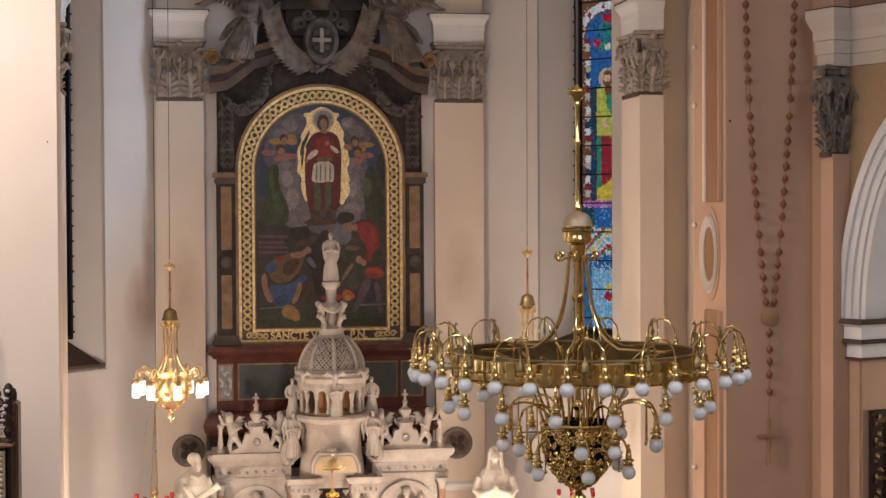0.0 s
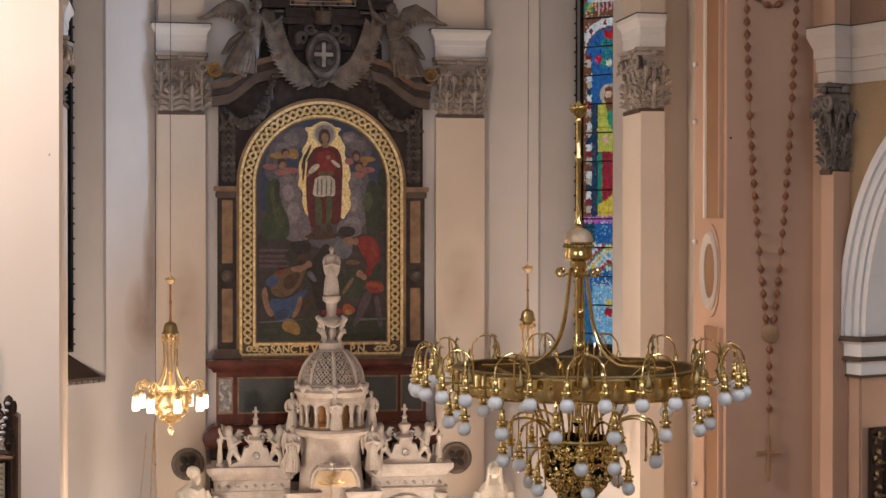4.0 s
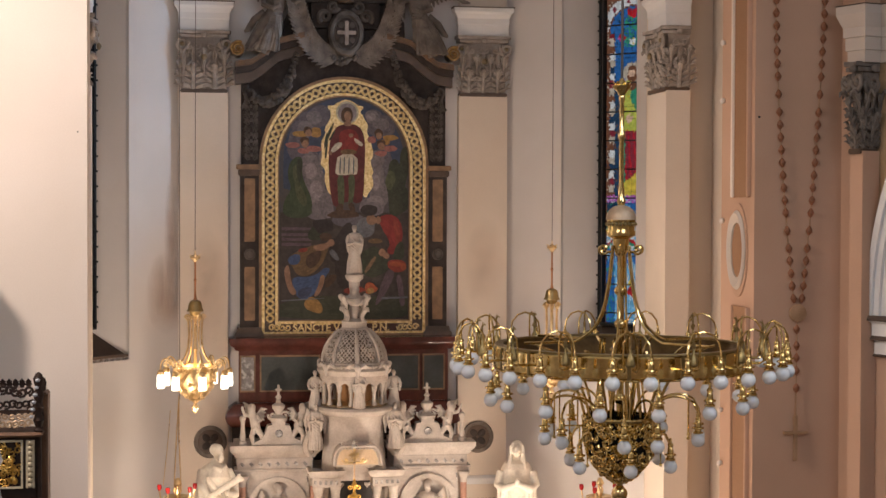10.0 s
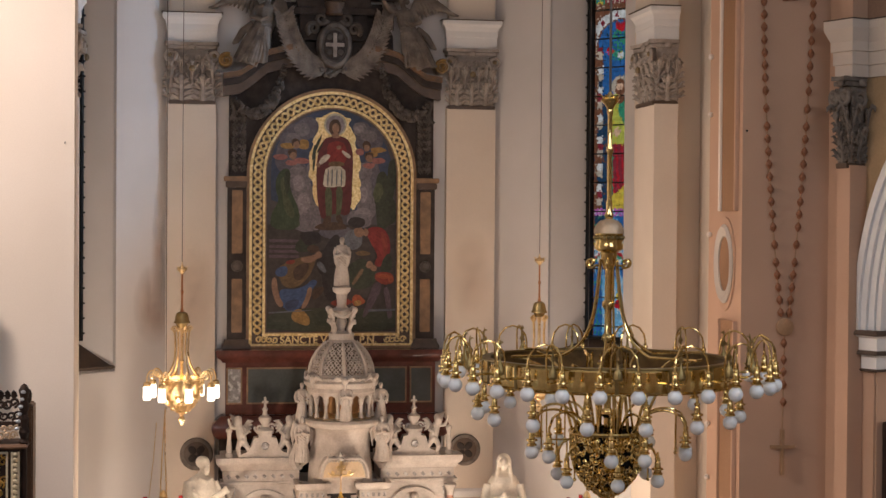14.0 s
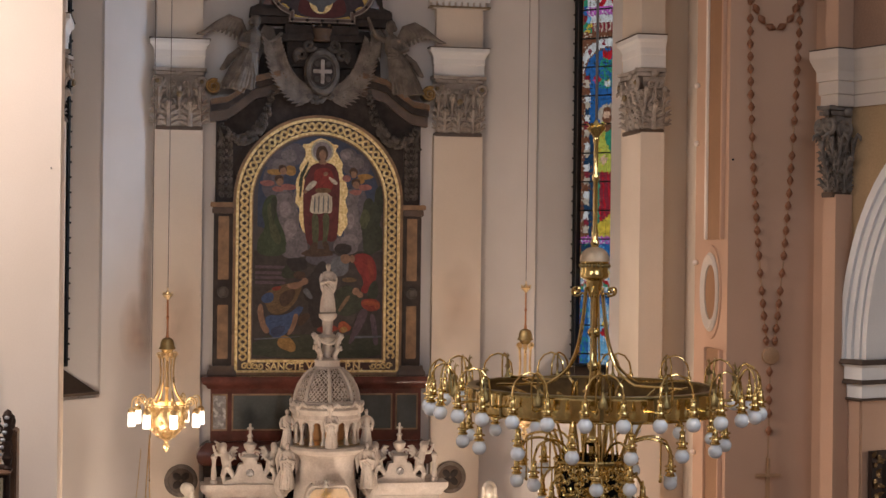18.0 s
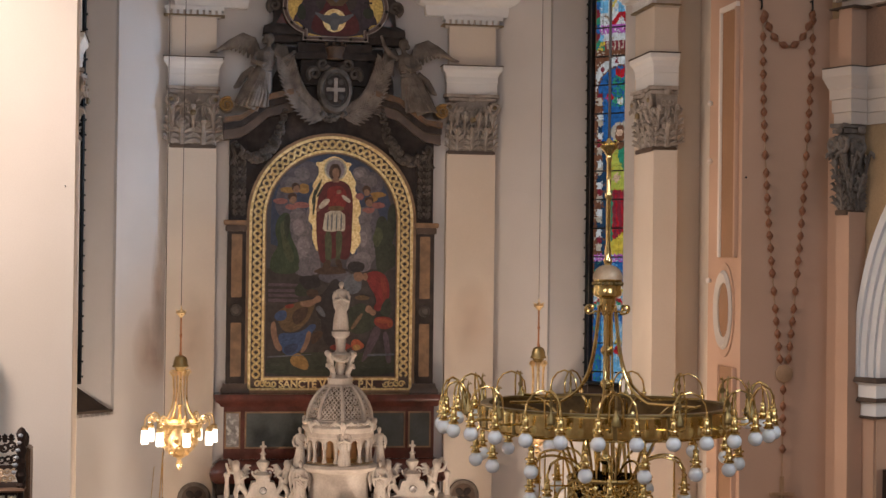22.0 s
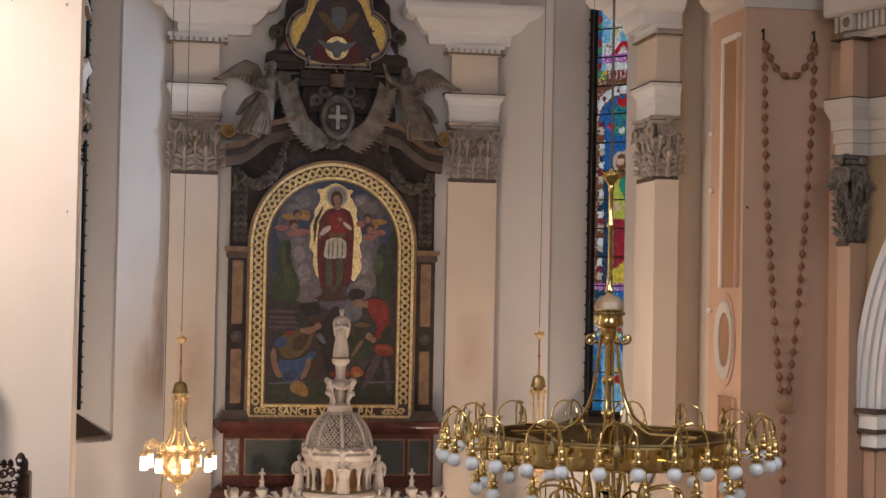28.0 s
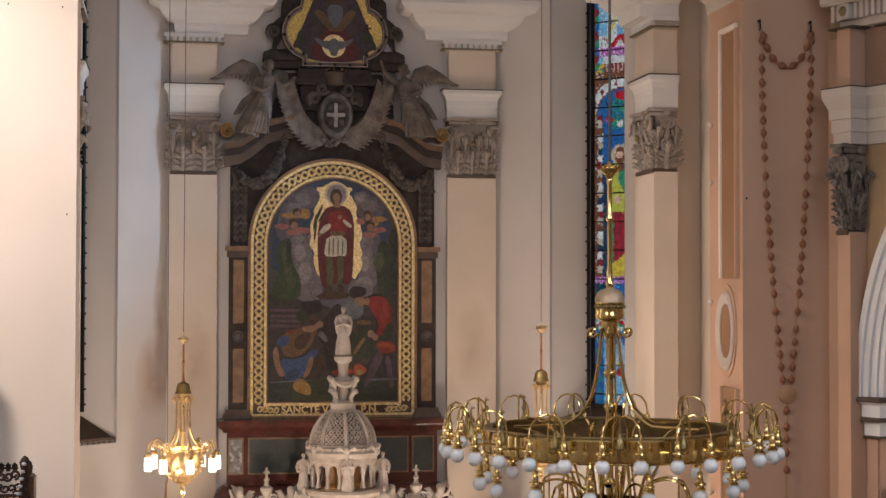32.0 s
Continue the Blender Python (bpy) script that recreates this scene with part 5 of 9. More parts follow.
blot(PCLOUD3, 0.48, 9.299, 0.152, 0.120, 11, 0.14, 0, None)
blot(PCLOUD3, 0.632, 8.488, 0.183, 0.360, 11, 0.14, 0, None)
blot(PCLOUD3, -0.618, 8.548, 0.213, 0.270, 11, 0.14, 0, None)
blot(PCLOUD, -0.633, 9.103, 0.137, 0.120, 11, 0.14, 0, None)
blot(PCLOUD, -0.481, 9.269, 0.137, 0.105, 11, 0.14, 0, None)
blot(PCLOUD, 0.449, 9.299, 0.116, 0.102, 11, 0.14, 0, None)
blot(PCLOUD, 0.602, 9.178, 0.146, 0.096, 11, 0.14, 0, None)
blot(PCLOUD, -0.572, 8.518, 0.146, 0.210, 11, 0.14, 0, None)
blot(PCLOUD, -0.481, 8.247, 0.183, 0.255, 11, 0.14, 0, None)
blot(PCLOUD, -0.557, 7.947, 0.168, 0.210, 11, 0.14, 0, None)
blot(PCLOUD, -0.343, 7.947, 0.168, 0.210, 11, 0.14, 0, None)
blot(PCLOUD, -0.435, 7.767, 0.213, 0.135, 11, 0.14, 0, None)
blot(PCLOUD, -0.282, 7.827, 0.122, 0.150, 11, 0.14, 0, None)
blot(PCLOUD, 0.526, 8.338, 0.137, 0.225, 11, 0.14, 0, None)
blot(PCLOUD, 0.571, 8.067, 0.159, 0.225, 11, 0.14, 0, None)
blot(PCLOUD, 0.449, 7.887, 0.213, 0.120, 11, 0.14, 0, None)
blot(PCLOUD, 0.541, 8.608, 0.116, 0.180, 11, 0.14, 0, None)
blot(PCLOUD, -0.343, 8.608, 0.076, 0.150, 11, 0.14, 0, None)
blot(PCLOUD2, -0.542, 8.428, 0.091, 0.135, 11, 0.14, 0, None)
blot(PCLOUD2, -0.465, 8.127, 0.110, 0.150, 11, 0.14, 0, None)
blot(PCLOUD2, -0.481, 7.887, 0.122, 0.120, 11, 0.14, 0, None)
blot(PCLOUD2, 0.51, 7.947, 0.137, 0.102, 11, 0.14, 0, None)
blot(PCLOUD2, 0.51, 8.247, 0.079, 0.132, 11, 0.14, 0, None)
blot(PCLOUD2, 0.434, 9.299, 0.073, 0.066, 11, 0.14, 0, None)
dab(PGREEN, [(-0.892, 8.548), (-0.77, 8.668), (-0.664, 8.623), (-0.694, 8.338), (-0.526, 8.007), (-0.496, 7.677), (-0.999, 7.677), (-0.984, 7.947), (-0.846, 8.127), (-0.923, 8.338)], 'painted_shape', 2, 0, 1.57)
dab(PGREEN2, [(-0.846, 8.488), (-0.74, 8.548), (-0.74, 8.247), (-0.587, 7.977), (-0.633, 7.827), (-0.77, 7.977), (-0.801, 8.187)], 'painted_shape', 2, 0, 1.57)
dab(PGREEN3, [(-0.77, 8.623), (-0.673, 8.608), (-0.685, 8.398), (-0.724, 8.187), (-0.776, 8.398)], 'painted_shape', 2, 0, 1.57)
blot(PGREEN3, 0.846, 8.308, 0.168, 0.270, 12, 0.25, 0, None)
blot(PGREEN3, 0.876, 7.947, 0.183, 0.270, 12, 0.25, 0, None)
blot(PGREEN2, 0.754, 8.278, 0.076, 0.150, 10, 0.3, 0, None)
blot(PGREEN3, 0.998, 8.608, 0.091, 0.270, 10, 0.2, 0, None)
dab(GOLD_MOSAIC, [(-0.298, 9.464), (-0.176, 9.464), (-0.115, 9.509), (-0.008, 9.569), (0.144, 9.545), (0.205, 9.464), (0.327, 9.464), (0.251, 9.374), (0.312, 9.299), (0.388, 9.148), (0.358, 9.058), (0.449, 8.878), (0.474, 8.698), (0.419, 8.548), (0.48, 8.428), (0.449, 8.338), (0.486, 8.217), (0.419, 8.112), (0.358, 7.992), (0.297, 8.067), (0.175, 8.548), (-0.069, 8.548), (-0.176, 7.992), (-0.282, 8.127), (-0.328, 8.308), (-0.298, 8.428), (-0.398, 8.548), (-0.359, 8.698), (-0.374, 8.878), (-0.298, 9.028), (-0.328, 9.103), (-0.237, 9.238), (-0.215, 9.359)], 'gold_glory', 1, 0.008, None)
blot(PYELLOW, -0.724, 9.013, 0.128, 0.048, 10, 0.16, 0, None)
blot(PYELLOW, -0.465, 9.043, 0.098, 0.090, 10, 0.16, 0, None)
blot(PPINK, -0.831, 8.833, 0.128, 0.048, 10, 0.16, 0, None)
blot(PPINK, -0.496, 8.773, 0.137, 0.051, 10, 0.16, 0, None)
blot(PPINK, -0.664, 8.743, 0.091, 0.048, 10, 0.16, 0, None)
blot(PBROWN, -0.587, 9.064, 0.073, 0.072, 10, 0.16, 0, None)
blot(PFLESH, -0.581, 9.028, 0.052, 0.060, 10, 0.16, 0, None)
blot(PBROWN, -0.642, 8.893, 0.079, 0.072, 10, 0.16, 0, None)
blot(PFLESH, -0.636, 8.854, 0.058, 0.060, 10, 0.16, 0, None)
blot(PYELLOW, 0.754, 8.962, 0.128, 0.048, 10, 0.16, 0, None)
blot(PYELLOW, 0.647, 8.893, 0.091, 0.042, 10, 0.16, 0, None)
blot(PPINK, 0.449, 8.932, 0.073, 0.060, 10, 0.16, 0, None)
blot(PPINK, 0.754, 8.794, 0.110, 0.054, 10, 0.16, 0, None)
blot(PPINK, 0.602, 8.713, 0.104, 0.048, 10, 0.16, 0, None)
blot(PBROWN, 0.556, 9.034, 0.073, 0.072, 10, 0.16, 0, None)
blot(PFLESH, 0.562, 8.998, 0.052, 0.060, 10, 0.16, 0, None)
blot(PBROWN, 0.602, 8.863, 0.079, 0.072, 10, 0.16, 0, None)
blot(PFLESH, 0.605, 8.824, 0.058, 0.060, 10, 0.16, 0, None)
dab(PMAROON, [(-0.13, 9.133), (-0.008, 9.178), (0.175, 9.178), (0.297, 9.088), (0.343, 8.848), (0.333, 8.548), (0.312, 7.977), (0.221, 7.902), (0.114, 7.947), (-0.039, 7.917), (-0.16, 7.827), (-0.228, 8.067), (-0.258, 8.458), (-0.246, 8.848), (-0.191, 9.028)], 'painted_shape', 1, 0, 1.57)
dab(PRED, [(-0.069, 9.082), (0.175, 9.103), (0.251, 8.938), (0.211, 8.713), (-0.045, 8.713), (-0.093, 8.908)], 'painted_shape', 2, 0, 1.3)
dab(PWHITE, [(-0.246, 8.728), (-0.145, 8.872), (-0.039, 8.893), (-0.039, 8.824), (-0.176, 8.713)], 'painted_shape', 2, 0, 0.5)
dab(PWHITE, [(0.144, 8.974), (0.312, 8.872), (0.282, 8.812), (0.175, 8.884)], 'painted_shape', 2, 0, -0.5)
blot(PFLESH, 0.108, 8.998, 0.043, 0.036, 8, 0.1, 0, None)
blot(PFLESH, -0.228, 8.713, 0.037, 0.036, 8, 0.1, 0, None)
dab(POLIVE, [(-0.054, 8.773), (0.19, 8.773), (0.199, 8.692), (-0.063, 8.692)], 'painted_shape', 1, 0, 0)
dab(PWHITE, [(-0.106, 8.692), (0.211, 8.698), (0.221, 8.428), (0.19, 8.362), (0.108, 8.383), (0.007, 8.353), (-0.151, 8.374), (-0.136, 8.503)], 'painted_shape', 1, 0, 1.57)
dab(PGREYBLUE, [(-0.075, 8.653), (-0.054, 8.653), (-0.06, 8.383), (-0.084, 8.383)], 'painted_shape', 1, 0, 1.57)
dab(PGREYBLUE, [(-0.008, 8.653), (0.013, 8.653), (0.007, 8.383), (-0.017, 8.383)], 'painted_shape', 1, 0, 1.57)
dab(PGREYBLUE, [(0.068, 8.653), (0.09, 8.653), (0.083, 8.383), (0.059, 8.383)], 'painted_shape', 1, 0, 1.57)
dab(PGREYBLUE, [(0.144, 8.653), (0.166, 8.653), (0.16, 8.383), (0.135, 8.383)], 'painted_shape', 1, 0, 1.57)
dab(PGREEN2, [(-0.115, 8.362), (-0.008, 8.362), (0.007, 8.067), (-0.014, 7.827), (-0.084, 7.827), (-0.106, 8.067)], 'painted_shape', 1, 0, 1.57)
dab(PGREEN2, [(0.059, 8.368), (0.175, 8.374), (0.166, 8.067), (0.12, 7.857), (0.059, 7.827), (0.077, 8.097)], 'painted_shape', 1, 0, 1.57)
dab(PBROWN, [(-0.106, 7.902), (-0.008, 7.911), (-0.02, 7.767), (-0.145, 7.722), (-0.16, 7.767)], 'painted_shape', 1, 0, None)
dab(PBROWN, [(0.059, 7.911), (0.144, 7.932), (0.19, 7.782), (0.144, 7.752), (0.077, 7.827)], 'painted_shape', 1, 0, None)
blot(PHALO, 0.047, 9.359, 0.183, 0.183, 18, 0.01, 0, None)
blot(PCLOUD2, 0.047, 9.356, 0.155, 0.156, 18, 0.01, 0, None)
blot(PBROWN, 0.041, 9.314, 0.101, 0.138, 12, 0.05, 0, 1.57)
blot(PFLESH, 0.053, 9.299, 0.058, 0.087, 12, 0.03, 0, None)
dab(PFLESH, [(0.01, 9.232), (0.096, 9.232), (0.129, 9.148), (-0.023, 9.148)], 'painted_shape', 1, 0, None)
dab(PGREEN3, [(-0.191, 9.193), (-0.16, 9.193), (-0.252, 8.938), (-0.289, 8.938)], 'painted_shape', 1, 0, None)
dab(PGREEN3, [(-0.231, 9.133), (-0.2, 9.133), (-0.295, 8.878), (-0.331, 8.878)], 'painted_shape', 1, 0, None)
dab(PGREEN3, [(-0.17, 9.073), (-0.139, 9.073), (-0.228, 8.908), (-0.264, 8.908)], 'painted_shape', 1, 0, None)
dab(PGREEN3, [(-0.298, 9.028), (-0.267, 9.028), (-0.304, 8.788), (-0.34, 8.788)], 'painted_shape', 1, 0, None)
dab(PGREEN3, [(-0.292, 8.938), (-0.261, 8.938), (-0.289, 8.623), (-0.325, 8.623)], 'painted_shape', 1, 0, None)
dab(PGROUND, [(-1.06, 6.385), (-0.13, 6.445), (0.541, 6.415), (1.349, 6.445), (1.349, 6.01), (-1.06, 6.01)], 'painted_shape', 1, 0, 0)
dab(PPURPLE, [(-1.014, 7.527), (-0.532, 7.521), (-0.532, 7.479), (-1.014, 7.482)], 'painted_shape', 0, 0, 0)
dab(PPURPLE, [(-1.014, 7.436), (-0.532, 7.43), (-0.532, 7.388), (-1.014, 7.391)], 'painted_shape', 0, 0, 0)
dab(PPURPLE, [(-1.014, 7.361), (-0.532, 7.355), (-0.532, 7.313), (-1.014, 7.316)], 'painted_shape', 0, 0, 0)
dab(PPURPLE, [(-1.014, 7.28), (-0.532, 7.274), (-0.532, 7.232), (-1.014, 7.235)], 'painted_shape', 0, 0, 0)
blot(PGREEN3, -0.435, 7.436, 0.152, 0.150, 10, 0.25, 0, None)
blot(PDARK2, -0.343, 7.557, 0.183, 0.120, 10, 0.2, 0, None)
blot(PCLOUD, -0.374, 7.827, 0.183, 0.150, 11, 0.14, 0, None)
blot(PCLOUD, 0.449, 7.827, 0.229, 0.120, 11, 0.14, 0, None)
blot(PCLOUD3, 0.083, 7.647, 0.274, 0.105, 11, 0.14, 0, None)
blot(PGREYBLUE, 0.358, 7.527, 0.152, 0.150, 11, 0.14, 0, None)
blot(PBROWN, -0.008, 7.737, 0.274, 0.066, 11, 0.14, 0, None)
blot(PDARK2, 0.022, 7.046, 0.183, 0.571, 12, 0.15, 0, None)
blot(PGREEN3, 0.48, 6.986, 0.213, 0.270, 12, 0.2, 0, None)
blot(PDARK2, -0.13, 7.196, 0.122, 0.210, 12, 0.2, 0, None)
dab(PRED, [(0.547, 7.692), (0.724, 7.752), (0.901, 7.677), (0.968, 7.436), (0.922, 7.211), (0.785, 7.076), (0.678, 7.136), (0.769, 7.271), (0.602, 7.527)], 'painted_shape', 2, 0, -1.0)
dab(PRED2, [(0.785, 7.677), (0.891, 7.617), (0.922, 7.376), (0.861, 7.226), (0.83, 7.406)], 'painted_shape', 2, 0, -1.2)
dab(PGREEN3, [(0.83, 7.226), (0.961, 7.346), (0.998, 7.016), (0.785, 6.986)], 'painted_shape', 2, 0, None)
dab(PRED2, [(0.718, 7.01), (0.992, 7.01), (1.035, 6.842), (0.846, 6.791), (0.699, 6.896)], 'painted_shape', 2, 0, 1.2)
blot(PORANGE, 0.861, 6.941, 0.122, 0.042, 9, 0.2, 0, None)
blot(PORANGE, 0.968, 6.896, 0.043, 0.060, 9, 0.2, 0, None)
dab(PPURPLE, [(0.708, 6.881), (0.852, 6.806), (0.678, 6.461), (0.565, 6.301), (0.495, 6.265), (0.577, 6.536)], 'painted_shape', 2, 0, 1.1)
dab(PPURPLE, [(0.84, 6.761), (0.931, 6.776), (0.983, 6.445), (0.998, 6.265), (0.913, 6.265), (0.891, 6.506)], 'painted_shape', 2, 0, 1.7)
blot(PFLESH, 0.443, 7.647, 0.091, 0.078, 10, 0.1, 0, None)
blot(PDARK2, 0.404, 7.803, 0.146, 0.096, 11, 0.1, 0, None)
blot(PFLESH, 0.617, 7.13, 0.061, 0.066, 9, 0.1, 0, None)
blot(PFLESH, 0.687, 7.076, 0.055, 0.054, 9, 0.1, 0, None)
blot(PFLESH, 0.556, 7.647, 0.043, 0.066, 9, 0.1, 0, None)
dab(POLIVE, [(0.388, 7.331), (0.51, 7.358), (0.632, 7.322), (0.617, 7.28), (0.48, 7.268), (0.388, 7.292)], 'painted_shape', 2, 0, 0)
dab(PWOOD, [(0.321, 6.83), (0.48, 7.07), (0.541, 7.046), (0.358, 6.782)], 'painted_shape', 1, 0, 1.1)
blot(PORANGE, 0.434, 6.551, 0.104, 0.090, 9, 0.25, 0, None)
blot(PYELLOW, 0.434, 6.512, 0.067, 0.054, 9, 0.25, 0, None)
blot(PRED2, 0.175, 6.521, 0.168, 0.066, 9, 0.25, 0, None)
dab(POLIVE, [(-0.892, 7.046), (-0.74, 7.166), (-0.435, 7.262), (-0.237, 7.28), (-0.282, 7.106), (-0.374, 6.911), (-0.572, 6.746), (-0.77, 6.761), (-0.846, 6.911)], 'painted_shape', 2, 0, 0.6)
dab(PBROWN, [(-0.648, 7.076), (-0.343, 7.196), (-0.404, 6.956), (-0.587, 6.836)], 'painted_shape', 2, 0, 0.6)
dab(PBLUE, [(-0.929, 7.016), (-0.816, 7.106), (-0.703, 7.091), (-0.724, 6.941), (-0.877, 6.926)], 'painted_shape', 2, 0, None)
dab(PRED2, [(-0.755, 7.181), (-0.587, 7.211), (-0.603, 7.142), (-0.724, 7.121)], 'painted_shape', 2, 0, None)
dab(PFLESH, [(-0.526, 7.226), (-0.313, 7.271), (-0.176, 7.331), (-0.191, 7.241), (-0.343, 7.151), (-0.465, 7.16)], 'painted_shape', 2, 0, None)
blot(PBROWN, -0.298, 7.376, 0.104, 0.066, 10, 0.1, 0, None)
blot(PFLESH, -0.215, 7.28, 0.061, 0.060, 10, 0.1, 0, None)
dab(PGREYBLUE, [(-0.267, 7.136), (-0.176, 7.196), (-0.069, 7.016), (-0.13, 6.986)], 'painted_shape', 2, 0, None)
dab(PBLUE, [(-0.853, 6.746), (-0.587, 6.731), (-0.42, 6.791), (-0.313, 6.896), (-0.206, 6.86), (-0.374, 6.656), (-0.526, 6.4), (-0.724, 6.37), (-0.825, 6.536)], 'painted_shape', 2, 0, 0.3)
dab(PBLUE2, [(-0.77, 6.536), (-0.496, 6.596), (-0.572, 6.415), (-0.724, 6.385)], 'painted_shape', 2, 0, 0.3)
dab(PFLESH, [(-0.984, 6.866), (-0.892, 6.956), (-0.856, 6.626), (-0.755, 6.482), (-0.846, 6.43), (-0.938, 6.596)], 'painted_shape', 2, 0, 1.57)
dab(PFLESH, [(-0.38, 6.782), (-0.298, 6.746), (-0.38, 6.491), (-0.465, 6.409), (-0.496, 6.445), (-0.42, 6.596)], 'painted_shape', 2, 0, 1.2)
dab(PBROWN, [(-0.298, 6.761), (-0.093, 6.782), (-0.176, 6.626), (-0.328, 6.536)], 'painted_shape', 2, 0, None)
dab(PYELLOW, [(-0.618, 6.4), (-0.49, 6.43), (-0.343, 6.28), (-0.359, 6.139), (-0.526, 6.181), (-0.664, 6.265)], 'painted_shape', 2, 0, -0.6)
blot(PGREEN3, -0.831, 6.145, 0.213, 0.066, 9, 0.25, 0, 0)
blot(PGREEN3, -0.069, 6.205, 0.244, 0.048, 9, 0.25, 0, 0)
blot(PGREEN3, 0.785, 6.145, 0.274, 0.060, 9, 0.25, 0, 0)
dab(PGREYBLUE, [(-1.014, 6.37), (-0.74, 6.385), (-0.13, 6.409), (-1.014, 6.343)], 'painted_shape', 1, 0, 0)
dab(PGREYBLUE, [(0.602, 6.409), (1.333, 6.421), (1.333, 6.391), (0.602, 6.373)], 'painted_shape', 0, 0, 0)
for m_, b in strokes.values():
    tagged(ppart("brushwork", b, m_), kind="stuff")

# quatrefoil mosaic over the shield
top = thing("crest_mosaic", (0, -.3, 11.5), "lobed gold mosaic picture in a dark inlaid frame", "painting")


def lobed(r, dx, rb, zb, zt, h):
    R = arc(dx, 12.05, r, r, -78 if rb else -90, 70, 18)
    T = [(h, zt), (-h, zt)]
    L = [(-x, z) for x, z in R[::-1]]
    return [(-rb, zb), (rb, zb), (rb, min(R[0][1], 11.75))] + R + T + L + [(-rb, min(R[0][1], 11.75))]


def tpart(name, bm, mt, label=""):
    return part(name, place(bm, Matrix.Translation((0, .3, -11.5))), mt, top, label)


o_ = lobed(.45, .40, .53, 11.50, 12.95, .5)
i_ = lobed(.36, .40, .44, 11.585, 12.87, .42)
tpart("frame", on(plate(o_, .08, [i_]), -.38), STONE_DARK, "dark inlaid frame")
tpart("inlay_line", on(plate(lobed(.44, .40, .52, 11.51, 12.94, .49), .012, [lobed(.427, .40, .507, 11.523, 12.93, .477)]), -.388), STONE_GREY, "thin pale inlay line")
tpart("inlay_line", on(plate(lobed(.377, .40, .457, 11.568, 12.885, .433), .012, [lobed(.365, .40, .445, 11.58, 12.875, .423)]), -.388), STONE_GREY, "thin pale inlay line")
tpart("inlay_band", on(plate(lobed(.427, .40, .507, 11.523, 12.93, .477), .006, [lobed(.377, .40, .457, 11.568, 12.885, .433)]), -.384), mat("reddish_inlay", (.13, .08, .065), (.09, .055, .045), .5, 0, 9, 40, .2), "reddish inlaid stone band")
for x, z in ((-.48, 11.545), (-.24, 11.54), (0, 11.54), (.24, 11.54), (.48, 11.545), (.505, 11.7), (-.505, 11.7), (.7, 11.78), (-.7, 11.78), (.81, 12.0), (-.81, 12.0), (.74, 12.28), (-.74, 12.28)):
    tpart("stud", ball((x, -.385, z), .026, None, 10, 6, (1, .5, 1)), IRON)
tpart("ground", on(plate(i_, .02), -.34), GOLD_DIM, "gold mosaic ground")
LAYER[0] = -.345


def tdab(mt, pts, sm=3):
    P = [Vector(p) for p in pts]
    for _ in range(sm):
        P = [q for i in range(len(P)) for q in (P[i] * .75 + P[(i + 1) % len(P)] * .25, P[i] * .25 + P[(i + 1) % len(P)] * .75)]
    LAYER[0] -= .0015
    return tpart("mosaic_shape", on(plate([(p.x, p.y) for p in P], .004), LAYER[0]), mt)


tdab(mat("violet_mosaic", (.062, .038, .048), (.04, .025, .032), .5, 0, 14, 60, .4), [(-.44, 11.585), (.44, 11.585), (.56, 11.8), (.7, 11.78), (.56, 12.05), (.46, 12.3), (.3, 12.7), (-.3, 12.7), (-.46, 12.3), (-.56, 12.05), (-.7, 11.8), (-.56, 11.8)], 2)
tdab(PMAROON, [(-.4, 11.59), (.4, 11.59), (.36, 11.9), (.2, 12.0), (.1, 12.3), (-.1, 12.3), (-.2, 12.0), (-.36, 11.9)], 2)
tdab(PDARK, [(-.2, 11.95), (-.14, 12.3), (-.3, 12.35), (-.34, 12.1)], 2)
tdab(PDARK, [(.2, 11.95), (.14, 12.3), (.3, 12.35), (.36, 12.1)], 2)
tdab(POLIVE, [(-.36, 12.36), (-.25, 12.45), (0, 12.16), (.25, 12.45), (.36, 12.36), (.02, 11.98)], 1)
tdab(GOLD_MOSAIC, [(-.02 + .19 * math.cos(k * .524), 11.84 + .19 * math.sin(k * .524)) for k in range(12)], 2)
tdab(PBROWN, [(-.14, 12.6), (.14, 12.6), (.15, 12.35), (0, 12.1), (-.15, 12.35)], 2)
tdab(PGREYBLUE, [(-.13, 12.5), (.13, 12.5), (.12, 12.28), (.02, 12.13), (-.02, 12.13), (-.12, 12.28)], 2)
tdab(PGREYBLUE, [(-.38, 11.99), (-.12, 11.9), (-.02, 11.98), (.08, 11.9), (.34, 11.98), (.14, 11.8), (.05, 11.78), (.03, 11.68), (-.07, 11.68), (-.09, 11.78), (-.18, 11.8)], 1)
tdab(PGREEN3, [(.46, 12.06), (.58, 12.06), (.62, 11.95), (.52, 11.86), (.42, 11.95)], 3)
tdab(PDARK2, [(.50, 12.2), (.53, 12.2), (.53, 12.04), (.50, 12.04)], 0)
tdab(PDARK2, [(.45, 12.15), (.58, 12.15), (.58, 12.12), (.45, 12.12)], 0)
tdab(PGREEN3, [(-.60, 12.06), (-.52, 12.1), (-.46, 11.94), (-.5, 11.82), (-.62, 11.86)], 3)

# ---- statues on the retable ----


